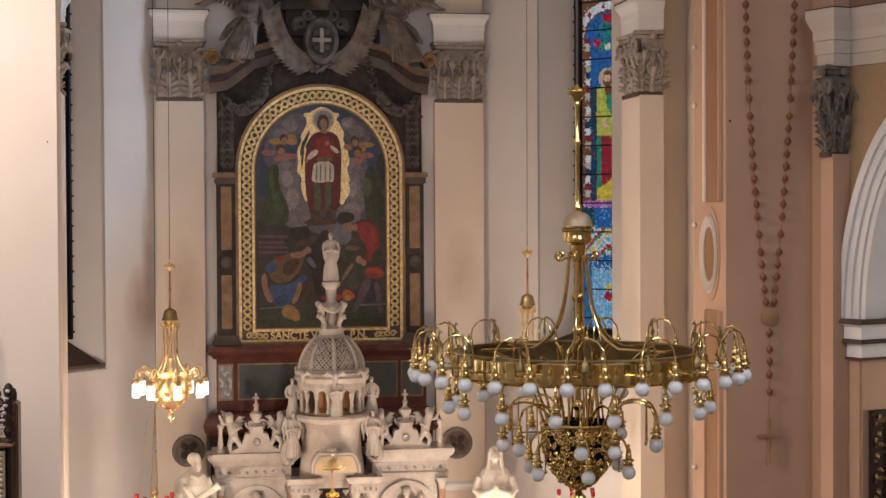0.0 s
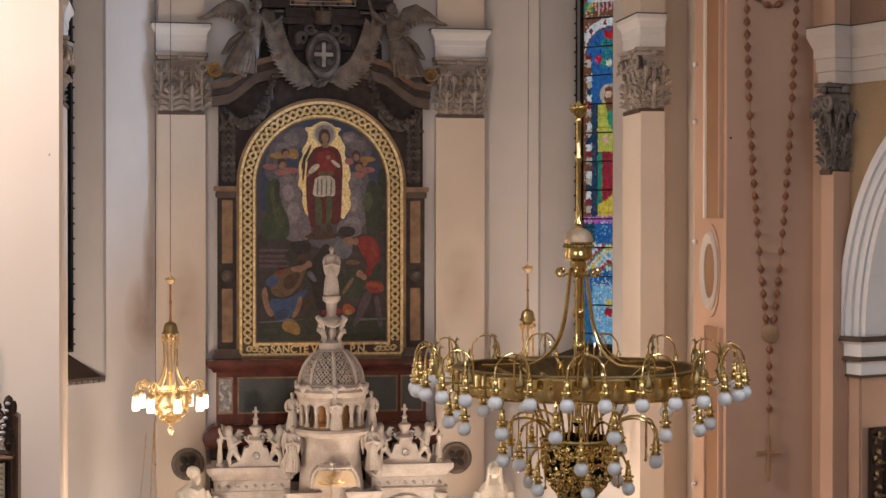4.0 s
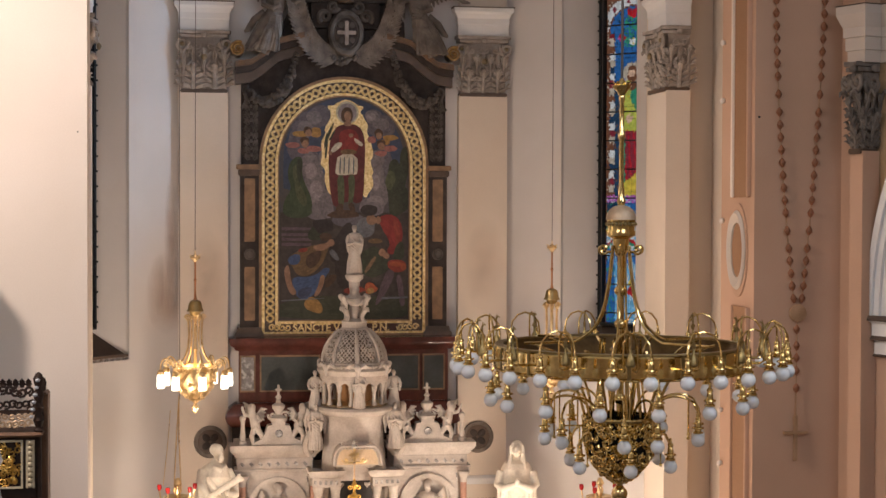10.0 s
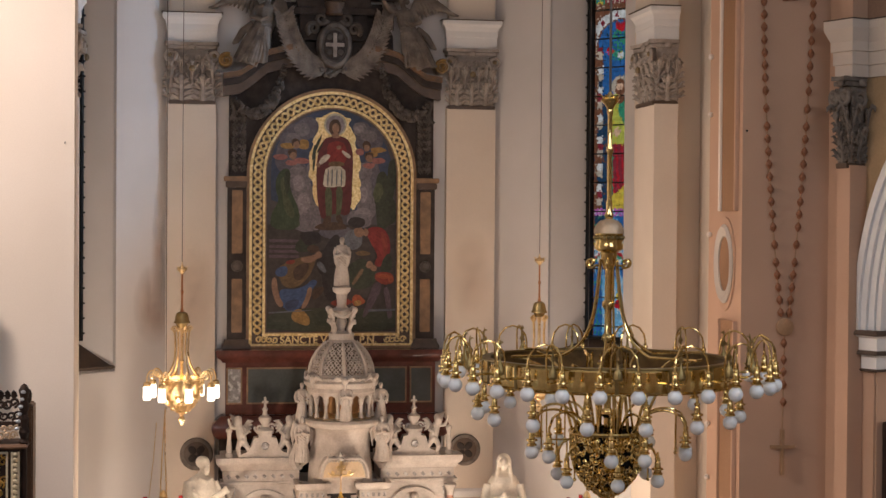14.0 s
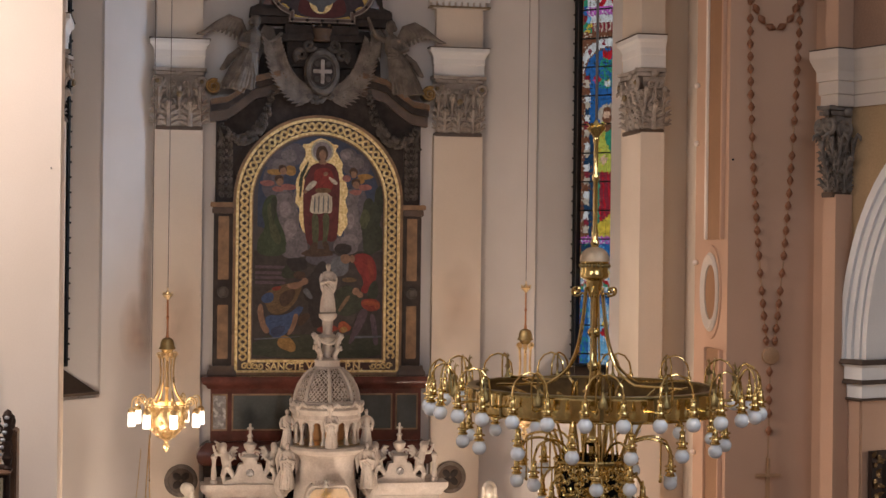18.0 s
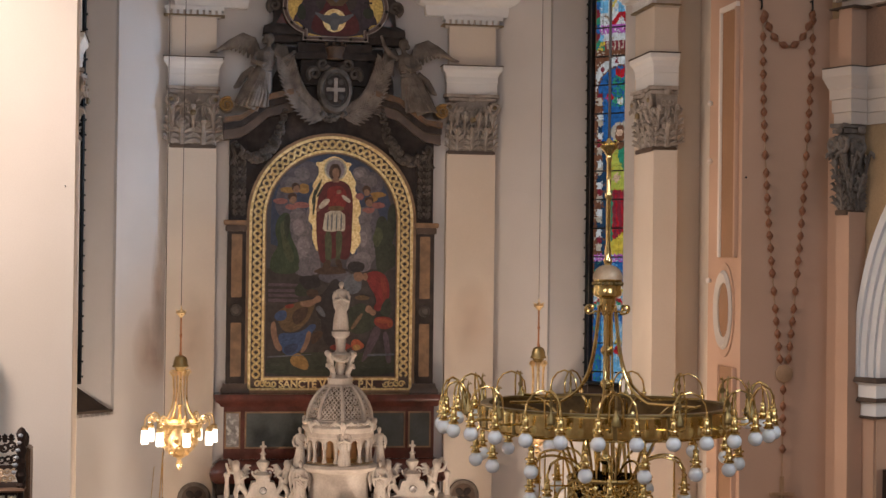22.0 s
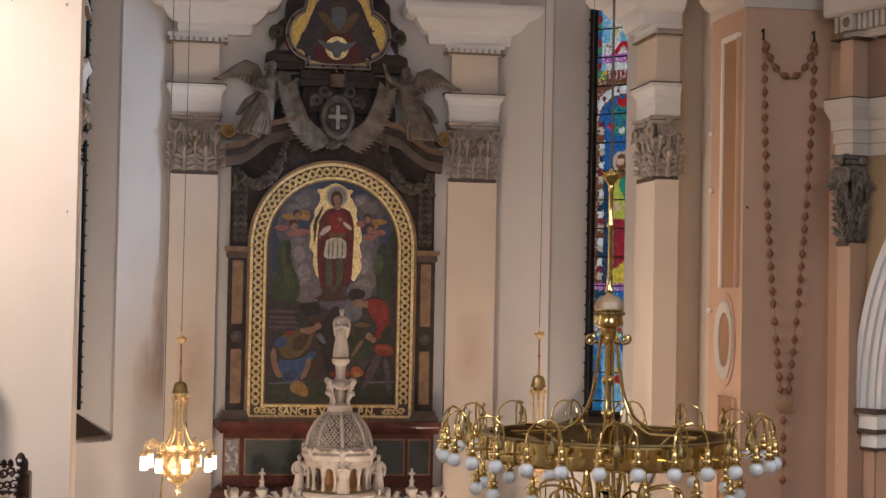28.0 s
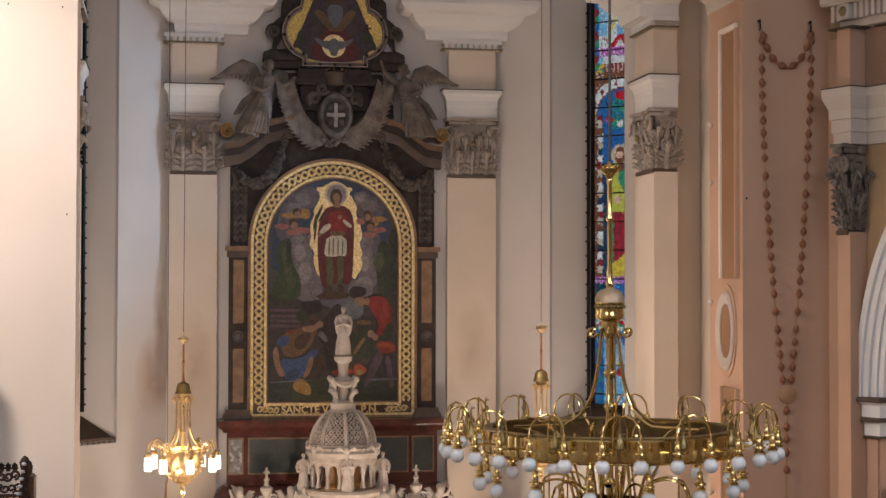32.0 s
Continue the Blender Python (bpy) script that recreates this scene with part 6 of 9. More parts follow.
def angel(name, s, at, raised, label):
    """A winged statue in a long robe, leaning inwards, one plain mesh."""
    P = lambda x, y, z: (s * x, y, z)
    r = random.Random(31 if raised else 17)
    sp = [('t', [P(-.3, .0, .0), P(-.2, -.02, .25), P(-.08, -.04, .5), P(-.02, -.02, .66)], [.21, .19, .15, .11]),
          ('t', [P(-.12, -.05, .02), P(-.04, -.1, .3), P(-.02, -.08, .55)], [.13, .13, .11]),
          ('t', [P(-.03, -.02, .6), P(0, -.02, .74), P(.01, -.01, .86), P(.03, 0, .95)], [.12, .145, .135, .055]),
          ('t', [P(-.11, 0, .87), P(.02, .01, .9), P(.14, 0, .87)], [.05, .06, .05]),
          ('t', [P(.03, 0, .92), P(.05, -.02, 1.02)], [.042, .04]), ('b', P(.06, -.035, 1.09), .075, (.95, 1.1, 1.2)), ('b', P(.04, .01, 1.12), .08, (1, 1, .95)), ('b', P(-.02, .03, 1.06), .05)]
    # folds of the robe, fanning to the hem
    for k in range(13):
        f = k / 12
        x0, x1 = -.46 + .46 * f + r.uniform(-.02, .02), -.1 + .16 * f
        y0 = -.1 - .12 * math.sin(math.pi * f)
        sp.append(('t', [P(x0, y0, .0), P(x0 * .72 + .0, y0 - .02 + r.uniform(-.02, .02), .22), P(x1 - .02, -.12, .48), P(x1, -.1, .64)], [.03, .026, .02, .01]))
    for k in range(7):
        x = -.4 + .07 * k
        sp.append(('t', [P(x, -.2 + .02 * (k % 2), .0), P(x * .7 + .02, -.22, .2), P(x * .35, -.2, .42)], [.02, .018, .008]))
    # sash and overfold at the hip
    for k in range(5):
        sp.append(('t', [P(-.15, -.06, .68 - .04 * k), P(-.05, -.15, .62 - .05 * k), P(.1, -.1, .64 - .05 * k)], [.016, .02, .016]))
    sp.append(('t', [P(-.18, .0, .62), P(-.34, .02, .5), P(-.44, .0, .34), P(-.5, .02, .3)], [.06, .06, .05, .02]))
    # arms
    sp.append(('t', [P(-.12, -.02, .86), P(-.2, -.1, .72), P(-.06, -.2, .66), P(.04, -.2, .72)], [.055, .052, .04, .028]))
    if raised:
        sp.append(('t', [P(.15, 0, .87), P(.27, -.06, .92), P(.36, -.08, 1.04), P(.42, -.08, 1.22)], [.05, .045, .035, .022]))
    else:
        sp.append(('t', [P(.15, 0, .86), P(.24, -.08, .74), P(.36, -.12, .8), P(.46, -.12, .9)], [.05, .045, .035, .022]))
    # outer wing with long feathers, inner wing half hidden
    sp.append(('t', [P(-.08, .08, .82), P(-.2, .1, 1.08), P(-.36, .1, 1.14), P(-.58, .1, 1.04)], [.05, .06, .055, .03]))
    for k in range(11):
        f = k / 10
        x, z = -.14 - .44 * f, 1.04 + .1 * math.sin(math.pi * f) - .02 * f
        sp.append(('t', [P(x, .08, z), P(x - .06 - .12 * f, .07, z - .14), P(x - .08 - .22 * f, .08, z - .3 + .14 * f)], [.04, .036, .012]))
    sp.append(('t', [P(.1, .1, .84), P(.2, .12, 1.02), P(.3, .12, .98)], [.04, .05, .04]))
    for k in range(5):
        sp.append(('t', [P(.17 + .035 * k, .1, 1.0), P(.2 + .04 * k, .1, .8), P(.19 + .03 * k, .1, .58 + .03 * k)], [.032, .03, .01]))
    ob = part(name, figure(sp), STONE_WORN)
    melt(ob, .009)
    ob.location = at
    return tagged(ob, label, "statue", "angels on the retable")


angel("angel_statue", 1, (-1.12, -.28, 10.30), False, "grey stone winged angel statue leaning over the shield")
angel("angel_statue", -1, (1.12, -.28, 10.28), True, "grey stone winged angel statue with raised arm")

for ob in ret.children:
    if ob.name.startswith("crest"):
        ob.location.z -= .11
for ob in (ret, pic):
    ob.location.x -= .03
    ob.scale.x = .985
top.location = (-.03, -.3, 11.37)

# ---- high altar of white marble ----
alt = thing("high_altar", (0, -1.4, 0), "carved white marble high altar with a pierced dome", "altar")
AY = -1.4


def apart(name, bm, mt=WHITE_MARBLE, label="", parent=None):
    return part(name, place(bm, Matrix.Translation((0, 1.4, 0))), mt, parent or alt, label)


apart("altar_block", block(-1.95, 1.95, AY - .9, -.45, 0, 2.0, .02))
apart("altar_step", block(-2.6, 2.6, AY - 1.7, -.4, 0, .35, .02))
apart("back_body", block(-1.72, 1.72, AY + .05, -.5, 2.0, 3.86))
for s in (-1, 1):
    X = lambda a, b: (min(s * a, s * b), max(s * a, s * b))
    # wing: cornice, frieze, arched niche, columns
    pth = [(X(.62, 1.76)[0], AY + .3), (X(.62, 1.76)[0], AY), (X(.62, 1.76)[1], AY), (X(.62, 1.76)[1], AY + .3)]
    apart("wing_cornice", sweep([(o, u + 4.05) for o, u in ((0, 0), (.03, 0), (.05, .05), (.1, .1), (.12, .14), (.12, .2), (0, .2))], pth))
    apart("wing_top", block(*X(.60, 1.8), AY - .02, -.6, 4.05, 4.24))
    apart("frieze", block(*X(.62, 1.76), AY - .02, -.6, 3.86, 4.05, .01))
    apart("architrave", sweep([(o, u + 3.80) for o, u in ((0, 0), (.03, 0), (.03, .04), (.05, .05), (.05, .08), (0, .08))], pth))
    for k in range(8):
        x = s * (.74 + k * .135)
        apart("inlay", place(block(-.032, .032, -.006, .006, -.032, .032), Matrix.Translation((x, AY - .025, 3.955)) @ Matrix.Rotation(radians(45), 4, 'Y') @ Matrix.Diagonal((1, 1, .7, 1))), VEIN_MARBLE, "grey diamond inlay")
    cx = s * 1.15
    hole = [(cx - .36, 2.4), (cx + .36, 2.4)] + arc(cx, 3.32, .36, .36, 0, 180, 20)
    apart("niche_wall", on(plate([(X(.68, 1.62)[0], 2.0), (X(.68, 1.62)[1], 2.0), (X(.68, 1.62)[1], 3.82), (X(.68, 1.62)[0], 3.82)], .12, [hole]), AY - .01))
    a1, a2 = arc(cx, 3.32, .37, .37, 0, 180, 20), arc(cx, 3.32, .44, .44, 0, 180, 20)
    apart("niche_arch", on(plate(a1 + a2[::-1], .04), AY - .05))
    for q in (-1, 1):
        apart("spandrel_inlay", on(plate([(cx + q * .46, 3.76), (cx + q * .43, 3.76), (cx + q * .46, 3.55)], .012), AY - .022), VEIN_MARBLE, "grey spandrel inlay")
    apart("niche_back", block(cx - .4, cx + .4, AY + .1, AY + .14, 2.2, 3.75), VEIN_MARBLE, "grey veined niche back")
    for x in (1.69, .62):
        apart("column", lathe([(.06, 0), (.055, .5), (.05, 1.36)], 16, at=(s * x, AY - .1, 2.3)), PINK_MARBLE, "pink marble column")
        apart("column_capital", lathe([(.05, 0), (.06, .02), (.055, .05), (.085, .13), (.095, .14), (.095, .17)], 12, at=(s * x, AY - .1, 3.63)))
    # gable attic with scrolls, medallion and finial
    prof = [(.40, 0), (.38, .05), (.25, .1), (.2, .2), (.17, .3), (.1, .31), (.1, .36), (-.1, .36), (-.1, .31), (-.17, .3), (-.2, .2), (-.25, .1), (-.38, .05), (-.40, 0)]
    gx = s * 1.14
    apart("gable", on(plate([(gx + x, 4.24 + z) for x, z in prof], .22), AY - .06))
    apart("gable_medallion", place(lathe([(0, .02), (.03, .02), (.05, .035), (.06, 0)], 16), Matrix.Translation((gx, AY - .06, 4.42)) @ Matrix.Rotation(radians(90), 4, 'X')), VEIN_MARBLE, "grey veined marble medallion")
    f = apart("finial", lathe([(.13, 0), (.14, .05), (.05, .1), (.06, .14), (.09, .19), (.1, .24), (.04, .28), (.03, .34), (.05, .36), (.02, .4), (.02, .46), (0, .48)], 14, at=(gx, AY + .05, 4.6)))
    for q in (-1, 1):
        apart("finial_scroll", tube(spiral((gx + q * .09, AY + .03, 4.68), .07, .015, 1.2, a0=1.57 - q * 1.2), .018, 6))
    apart("finial_cross", block(gx - .05, gx + .05, AY + .03, AY + .07, 5.06, 5.09, .006))
    apart("finial_cross", block(gx - .017, gx + .017, AY + .03, AY + .07, 4.98, 5.15, .006))
    apart("obelisk", lathe([(.06, 0), (.06, .06), (.04, .08), (.045, .14), (.028, .3), (.035, .38), (.05, .4), (.045, .44), (0, .47)], 10, at=(s * 1.68, AY, 4.24)))

# middle tower
TY = AY - .08
apart("tower_core", lathe([(.5, 3.86), (.48, 4.1), (.46, 4.25), (.45, 4.45), (.46, 4.6), (.53, 4.68), (.55, 4.72), (.57, 4.76), (.0, 4.76)], 28, at=(0, TY + .05, 0), squash=.7))
apart("tower_cornice", lathe([(.5, 4.72), (.58, 4.76), (.6, 4.8), (.58, 4.84), (.5, 4.85)], 28, at=(0, TY, 0)))
apart("gilt_ring", lathe([(.49, 4.85), (.515, 4.855), (.515, 4.875), (.49, 4.88)], 28, at=(0, TY, 0), ring=True), GILT_DULL, "worn gilded ring")
# no lamp inside: the amber colour stands in for the warm-lit arcade
apart("drum_core", lathe([(.27, 4.85), (.27, 5.3)], 24, at=(0, TY, 0)), mat("amber_recess", (.42, .22, .08), (.26, .13, .05), .45), "amber core, warm glow of the arcade put into its colour")
apart("drum_floor", lathe([(.26, 4.86), (.47, 4.86), (.47, 4.885), (.26, 4.925)], 28, at=(0, TY, 0), ring=True), GOLD_PALE, "gilded floor of the arcade")
for k in range(16):
    a = 2 * math.pi * (k + .5) / 16
    x, y = .47 * math.cos(a), TY + .47 * math.sin(a)
    apart("colonnette", lathe([(.04, 4.87), (.04, 4.91), (.026, 4.94), (.024, 5.06), (.036, 5.1), (.042, 5.14), (.042, 5.17)], 8, at=(x, y, 0)))
    a2 = 2 * math.pi * k / 16
    b = plate(arc(0, 0, .07, .075, 0, 180, 10) + [(-.1, 0), (-.1, .13), (.1, .13), (.1, 0)], .06)
    apart("arcade_arch", place(b, Matrix.Translation((.5 * math.cos(a2), TY + .5 * math.sin(a2), 5.14)) @ Matrix.Rotation(a2 + math.pi / 2, 4, 'Z')))
apart("drum_cornice", lathe([(.5, 5.24), (.52, 5.26), (.52, 5.32), (.56, 5.36), (.57, 5.4), (.53, 5.44), (.55, 5.47), (.5, 5.5)], 32, at=(0, TY, 0)))
for k in range(28):
    a = 2 * math.pi * k / 28
    apart("dentil", place(ball((0, 0, 0), .03, None, 6, 5), Matrix.Translation((.54 * math.cos(a), TY + .54 * math.sin(a), 5.46))))
# pierced dome: round openings in a marble shell over a dark core, eight ribs
DP = [(.465, 5.49), (.475, 5.55), (.46, 5.64), (.425, 5.74), (.37, 5.84), (.3, 5.93), (.225, 6.0)]


def dome_at(f):
    f = f * (len(DP) - 1)
    k = min(int(f), len(DP) - 2)
    return [DP[k][q] + (DP[k + 1][q] - DP[k][q]) * (f - k) for q in (0, 1)]


# dark core stands in for the shade inside the pierced shell
apart("dome_core", lathe([(max(r - .04, .02), z) for r, z in DP], 32, at=(0, TY, 0)), mat("shaded_hollow", (.16, .115, .085), (.1, .07, .05), .9), "dark core with the shade of the dome hollow in its colour")
NB, NR = 8, 8
for sec in range(NB):
    shell = bmesh.new()
    for row in range(NR):
        n_c = max(2, round(5 * dome_at((row + .5) / NR)[0] / .465))
        for col in range(n_c):
            f0, f1 = .03 + .94 * row / NR, .03 + .94 * (row + 1) / NR
            a0 = 2 * math.pi * (sec + .09 + .82 * col / n_c) / NB
            a1 = 2 * math.pi * (sec + .09 + .82 * (col + 1) / n_c) / NB
            rim, eye, low = [], [], []
            big = .36 if (row + col) % 2 else .25
            for q in range(8):
                t = 2 * math.pi * (q + .5) / 8
                u, v = math.cos(t), math.sin(t)
                k = 1 / max(abs(u), abs(v))
                for lst, uu, vv, dr in ((rim, u * k / 2, v * k / 2, 0), (eye, u * big, v * big, 0), (low, u * big, v * big, -.035)):
                    a, (r, z) = a0 + (a1 - a0) * (.5 + uu), dome_at(f0 + (f1 - f0) * (.5 + vv))
                    lst.append(shell.verts.new(((r + dr) * math.cos(a), TY + (r + dr) * math.sin(a), z)))
            for q in range(8):
                w_ = (q + 1) % 8
                shell.faces.new((rim[q], rim[w_], eye[w_], eye[q]))
                shell.faces.new((eye[q], eye[w_], low[w_], low[q]))
    apart("dome_panel", shell, WHITE_MARBLE, "pierced marble dome panel")
    a = 2 * math.pi * sec / NB
    apart("dome_rib", tube([((r + .004) * math.cos(a), TY + (r + .004) * math.sin(a), z) for r, z in DP], [.034, .034, .033, .031, .028, .024, .02], 6))
apart("dome_foot", lathe([(.45, 5.46), (.5, 5.47), (.51, 5.49), (.5, 5.515), (.47, 5.52)], 32, at=(0, TY, 0)))
# corner masks and the winged head over the drum
for a_ in (-35, -90, -145, 35, 145):
    d = Vector((math.cos(radians(a_)), math.sin(radians(a_)), 0))
    c = Vector((0, TY, 0)) + d * .55
    b = bmesh.new()
    ball(c + Vector((0, 0, 5.45)), .055, b, 10, 8, (1, 1, 1.15))
    side = Vector((-d.y, d.x, 0))
    for q in (-1, 1):
        tube([c + side * (q * .03) + Vector((0, 0, 5.45)), c + side * (q * .11) + Vector((0, 0, 5.5)), c + side * (q * .19) - d * .03 + Vector((0, 0, 5.44))], [.03, .038, .012], 6, b)
    tube([c + Vector((0, 0, 5.4)), c + d * .01 + Vector((0, 0, 5.3))], [.045, .012], 6, b)
    apart("carved_mask", b, WHITE_MARBLE, "carved winged head")
apart("lantern_base", lathe([(.23, 5.99), (.22, 6.01), (.19, 6.03), (.19, 6.1), (.2, 6.12), (.15, 6.14), (.06, 6.16)], 18, at=(0, TY, 0)))
for k in range(4):
    a = 2 * math.pi * k / 4 + .785
    d, c, U = Vector((math.cos(a), math.sin(a), 0)), Vector((0, TY, 0)), Vector((0, 0, 1))
    b = tube([c + d * .17 + U * 6.12, c + d * .15 + U * 6.2, c + d * .2 + U * 6.29, c + d * .255 + U * 6.31, c + d * .27 + U * 6.27], [.035, .035, .038, .036, .02], 7)
    tube([c + d * .2 + U * 6.29, c + d * .2 + U * 6.37, c + d * .245 + U * 6.45, c + d * .28 + U * 6.49, c + d * .27 + U * 6.52], [.03, .03, .035, .035, .02], 7, b)
    ball(c + d * .265 + U * 6.49, .04, b, 8, 6)
    apart("lantern_scroll", b, WHITE_MARBLE, "carved marble scroll bracket")
    e = d.cross(U)
    apart("lantern_garland", tube(bez(c + d * .19 + U * 6.44 + e * .02, c + d * .2 + e * .09 + U * 6.36, c + d * .12 + e * .16 + U * 6.36, c + d * .02 + e * .2 + U * 6.44, 10), .025, 6))
apart("lantern", lathe([(.05, 6.14), (.06, 6.22), (.085, 6.28), (.07, 6.36), (.13, 6.44), (.17, 6.47), (.14, 6.5), (.1, 6.51)], 14, at=(0, TY, 0)))
apart("statue_pedestal", lathe([(.09, 6.46), (.1, 6.5), (.07, 6.55), (.085, 6.72), (.13, 6.76), (.14, 6.82), (.1, 6.84)], 14, at=(0, TY, 0)))
# broken entablature and columns below, with the dark tabernacle recess
# dark block between the columns; its colour stands in for recess shade
apart("recess", block(-.3, .3, AY - .12, AY + .1, 2.6, 3.86), DEEP, "dark block behind the crucifix, painted as a shaded recess")
for s in (-1, 1):
    X = lambda a, b: (min(s * a, s * b), max(s * a, s * b))
    apart("entablature", block(*X(.24, .66), AY - .48, AY, 3.66, 3.8, .01))
    apart("entablature", sweep([(o, u + 3.8) for o, u in ((0, 0), (.03, .02), (.06, .07), (.06, .11), (0, .11))], [(X(.24, .66)[0], AY), (X(.24, .66)[0], AY - .48), (X(.24, .66)[1], AY - .48), (X(.24, .66)[1], AY)]))
    for k in range(5):
        apart("inlay", block(*X(.28 + k * .08, .32 + k * .08), AY - .49, AY - .475, 3.7, 3.76), VEIN_MARBLE)
    for x, y, mt in ((.31, -.4, PINK_MARBLE), (.57, -.4, WHITE_MARBLE), (.2, -.05, VEIN_MARBLE), (.45, -.1, WHITE_MARBLE)):
        apart("column", lathe([(.065, 2.5), (.06, 3.0), (.055, 3.48)], 14, at=(s * x, AY + y, 0)), mt)
        apart("column_capital", lathe([(.055, 3.46), (.065, 3.48), (.062, 3.52), (.075, 3.6), (.085, 3.63), (.085, 3.66)], 12, at=(s * x, AY + y, 0)))
    apart("side_scroll", tube([(s * p.x, p.y, p.z) for p in bez((.66, AY - .1, 4.1), (.85, AY - .1, 4.3), (.5, AY - .1, 4.5), (.66, AY - .1, 4.74), 16)], [.07, .08, .085, .08, .07, .06, .06, .055, .05, .05, .05, .05, .05, .06, .06, .05, .04], 8))
prof_c = [(-.36, 4.0), (.36, 4.0), (.35, 4.1), (.31, 4.22), (.25, 4.29), (-.25, 4.29), (-.31, 4.22), (-.35, 4.1)]
apart("canopy", on(plate(prof_c, .34), AY - .62), WHITE_MARBLE, "rounded marble canopy over the tabernacle")
apart("canopy_rim", tube([(x, AY - .63, z) for x, z in prof_c[1:] + prof_c[:1]], .026, 7))
apart("canopy_field", on(plate([(x * .86, 4.015 + (z - 4.0) * .82) for x, z in prof_c], .012), AY - .632), mat("warm_marble", (.72, .56, .38), (.6, .45, .28), .4), "warm yellow marble field")
for k in range(9):
    apart("crest_leaf", leaf(.06, .08, .3, m=Matrix.Translation((-.22 + k * .055, AY - .58, 4.29)), lobes=3))
for k in range(13):
    apart("bead", ball((-.26 + k * .0433, AY - .645, 4.255 if abs(k - 6) < 6 else 4.23), .015, None, 7, 5))
apart("middle_entablature", block(-.3, .3, AY - .3, AY, 3.72, 3.86, .01))
apart("middle_entablature", sweep([(o, u + 3.86) for o, u in ((0, 0), (.03, .02), (.06, .06), (.06, .1), (0, .1))], [(-.3, AY - .3), (.3, AY - .3)]))
apart("tabernacle", block(-.36, .36, AY - .75, AY - .3, 2.2, 3.12, .03))
for s in (-1, 1):
    b = figure([('b', (s * .3, AY - .62, 3.2), .075), ('b', (s * .34, AY - .6, 3.08), .1), ('t', [(s * .36, AY - .55, 3.05), (s * .42, AY - .5, 3.2), (s * .4, AY - .48, 3.3)], [.04, .05, .02])])
    apart("cherub_head", b)

# gilded crucifix on the tabernacle
cr = thing("altar_crucifix", (-.06, AY - .72, 3.12), "gilded standing crucifix on the tabernacle", "crucifix")
part("base", lathe([(.13, 0), (.13, .03), (.09, .06), (.1, .12), (.05, .2), (.03, .26), (.045, .3), (.02, .34)], 14), GILT, cr)
part("stem", lathe([(.02, .32), (.03, .4), (.055, .45), (.022, .5), (.02, .56), (.045, .61), (.02, .66), (.018, .7)], 12), GILT, cr)
part("upper_stem", lathe([(.014, .7), (.022, .73), (.013, .76), (.013, .9), (.028, .93), (.012, .96)], 10), BRASS_PALE, cr, "pale silvery stem")
for q in (-1, 1):
    for z in (.44, .58):
        part("ornament", tube([(q * p.x, p.y, p.z) for p in spiral((.065, -.01, z), .04, .01, 1.2, a0=2.2)], .012, 6), GILT, cr)
    part("branch", tube(bez((0, 0, .93), (q * .06, 0, .97), (q * .12, 0, .9), (q * .19, 0, .985), 12), [.016, .016, .015, .015, .014, .014, .013, .013, .012, .012, .011, .011, .01, .009, .008], 6), GOLD_PALE, cr)
    part("branch_leaf", leaf(.06, .09, .4, m=Matrix.Translation((q * .1, 0, .94)) @ Matrix.Rotation(q * .5, 4, 'Y'), lobes=3), GOLD_PALE, cr)
part("cross", block(-.016, .016, -.012, .012, .95, 1.16, .006), GOLD_PALE, cr)
part("cross", block(-.065, .065, -.012, .012, 1.05, 1.082, .006), GOLD_PALE, cr)
for k in range(14):
    a = 2 * math.pi * k / 14
    part("ray", tube([(.03 * math.cos(a), 0, 1.05 + .03 * math.sin(a)), ((.095 if k % 2 else .07) * math.cos(a), 0, 1.05 + (.095 if k % 2 else .07) * math.sin(a))], [.009, .003], 5), GOLD_PALE, cr)
part("finial", lathe([(.0, 1.15), (.035, 1.16), (.045, 1.19), (.02, 1.22), (.03, 1.25), (0, 1.29)], 12), BULB_CLEAR, cr, "clear glass finial")

# ---- statues of the altar ----


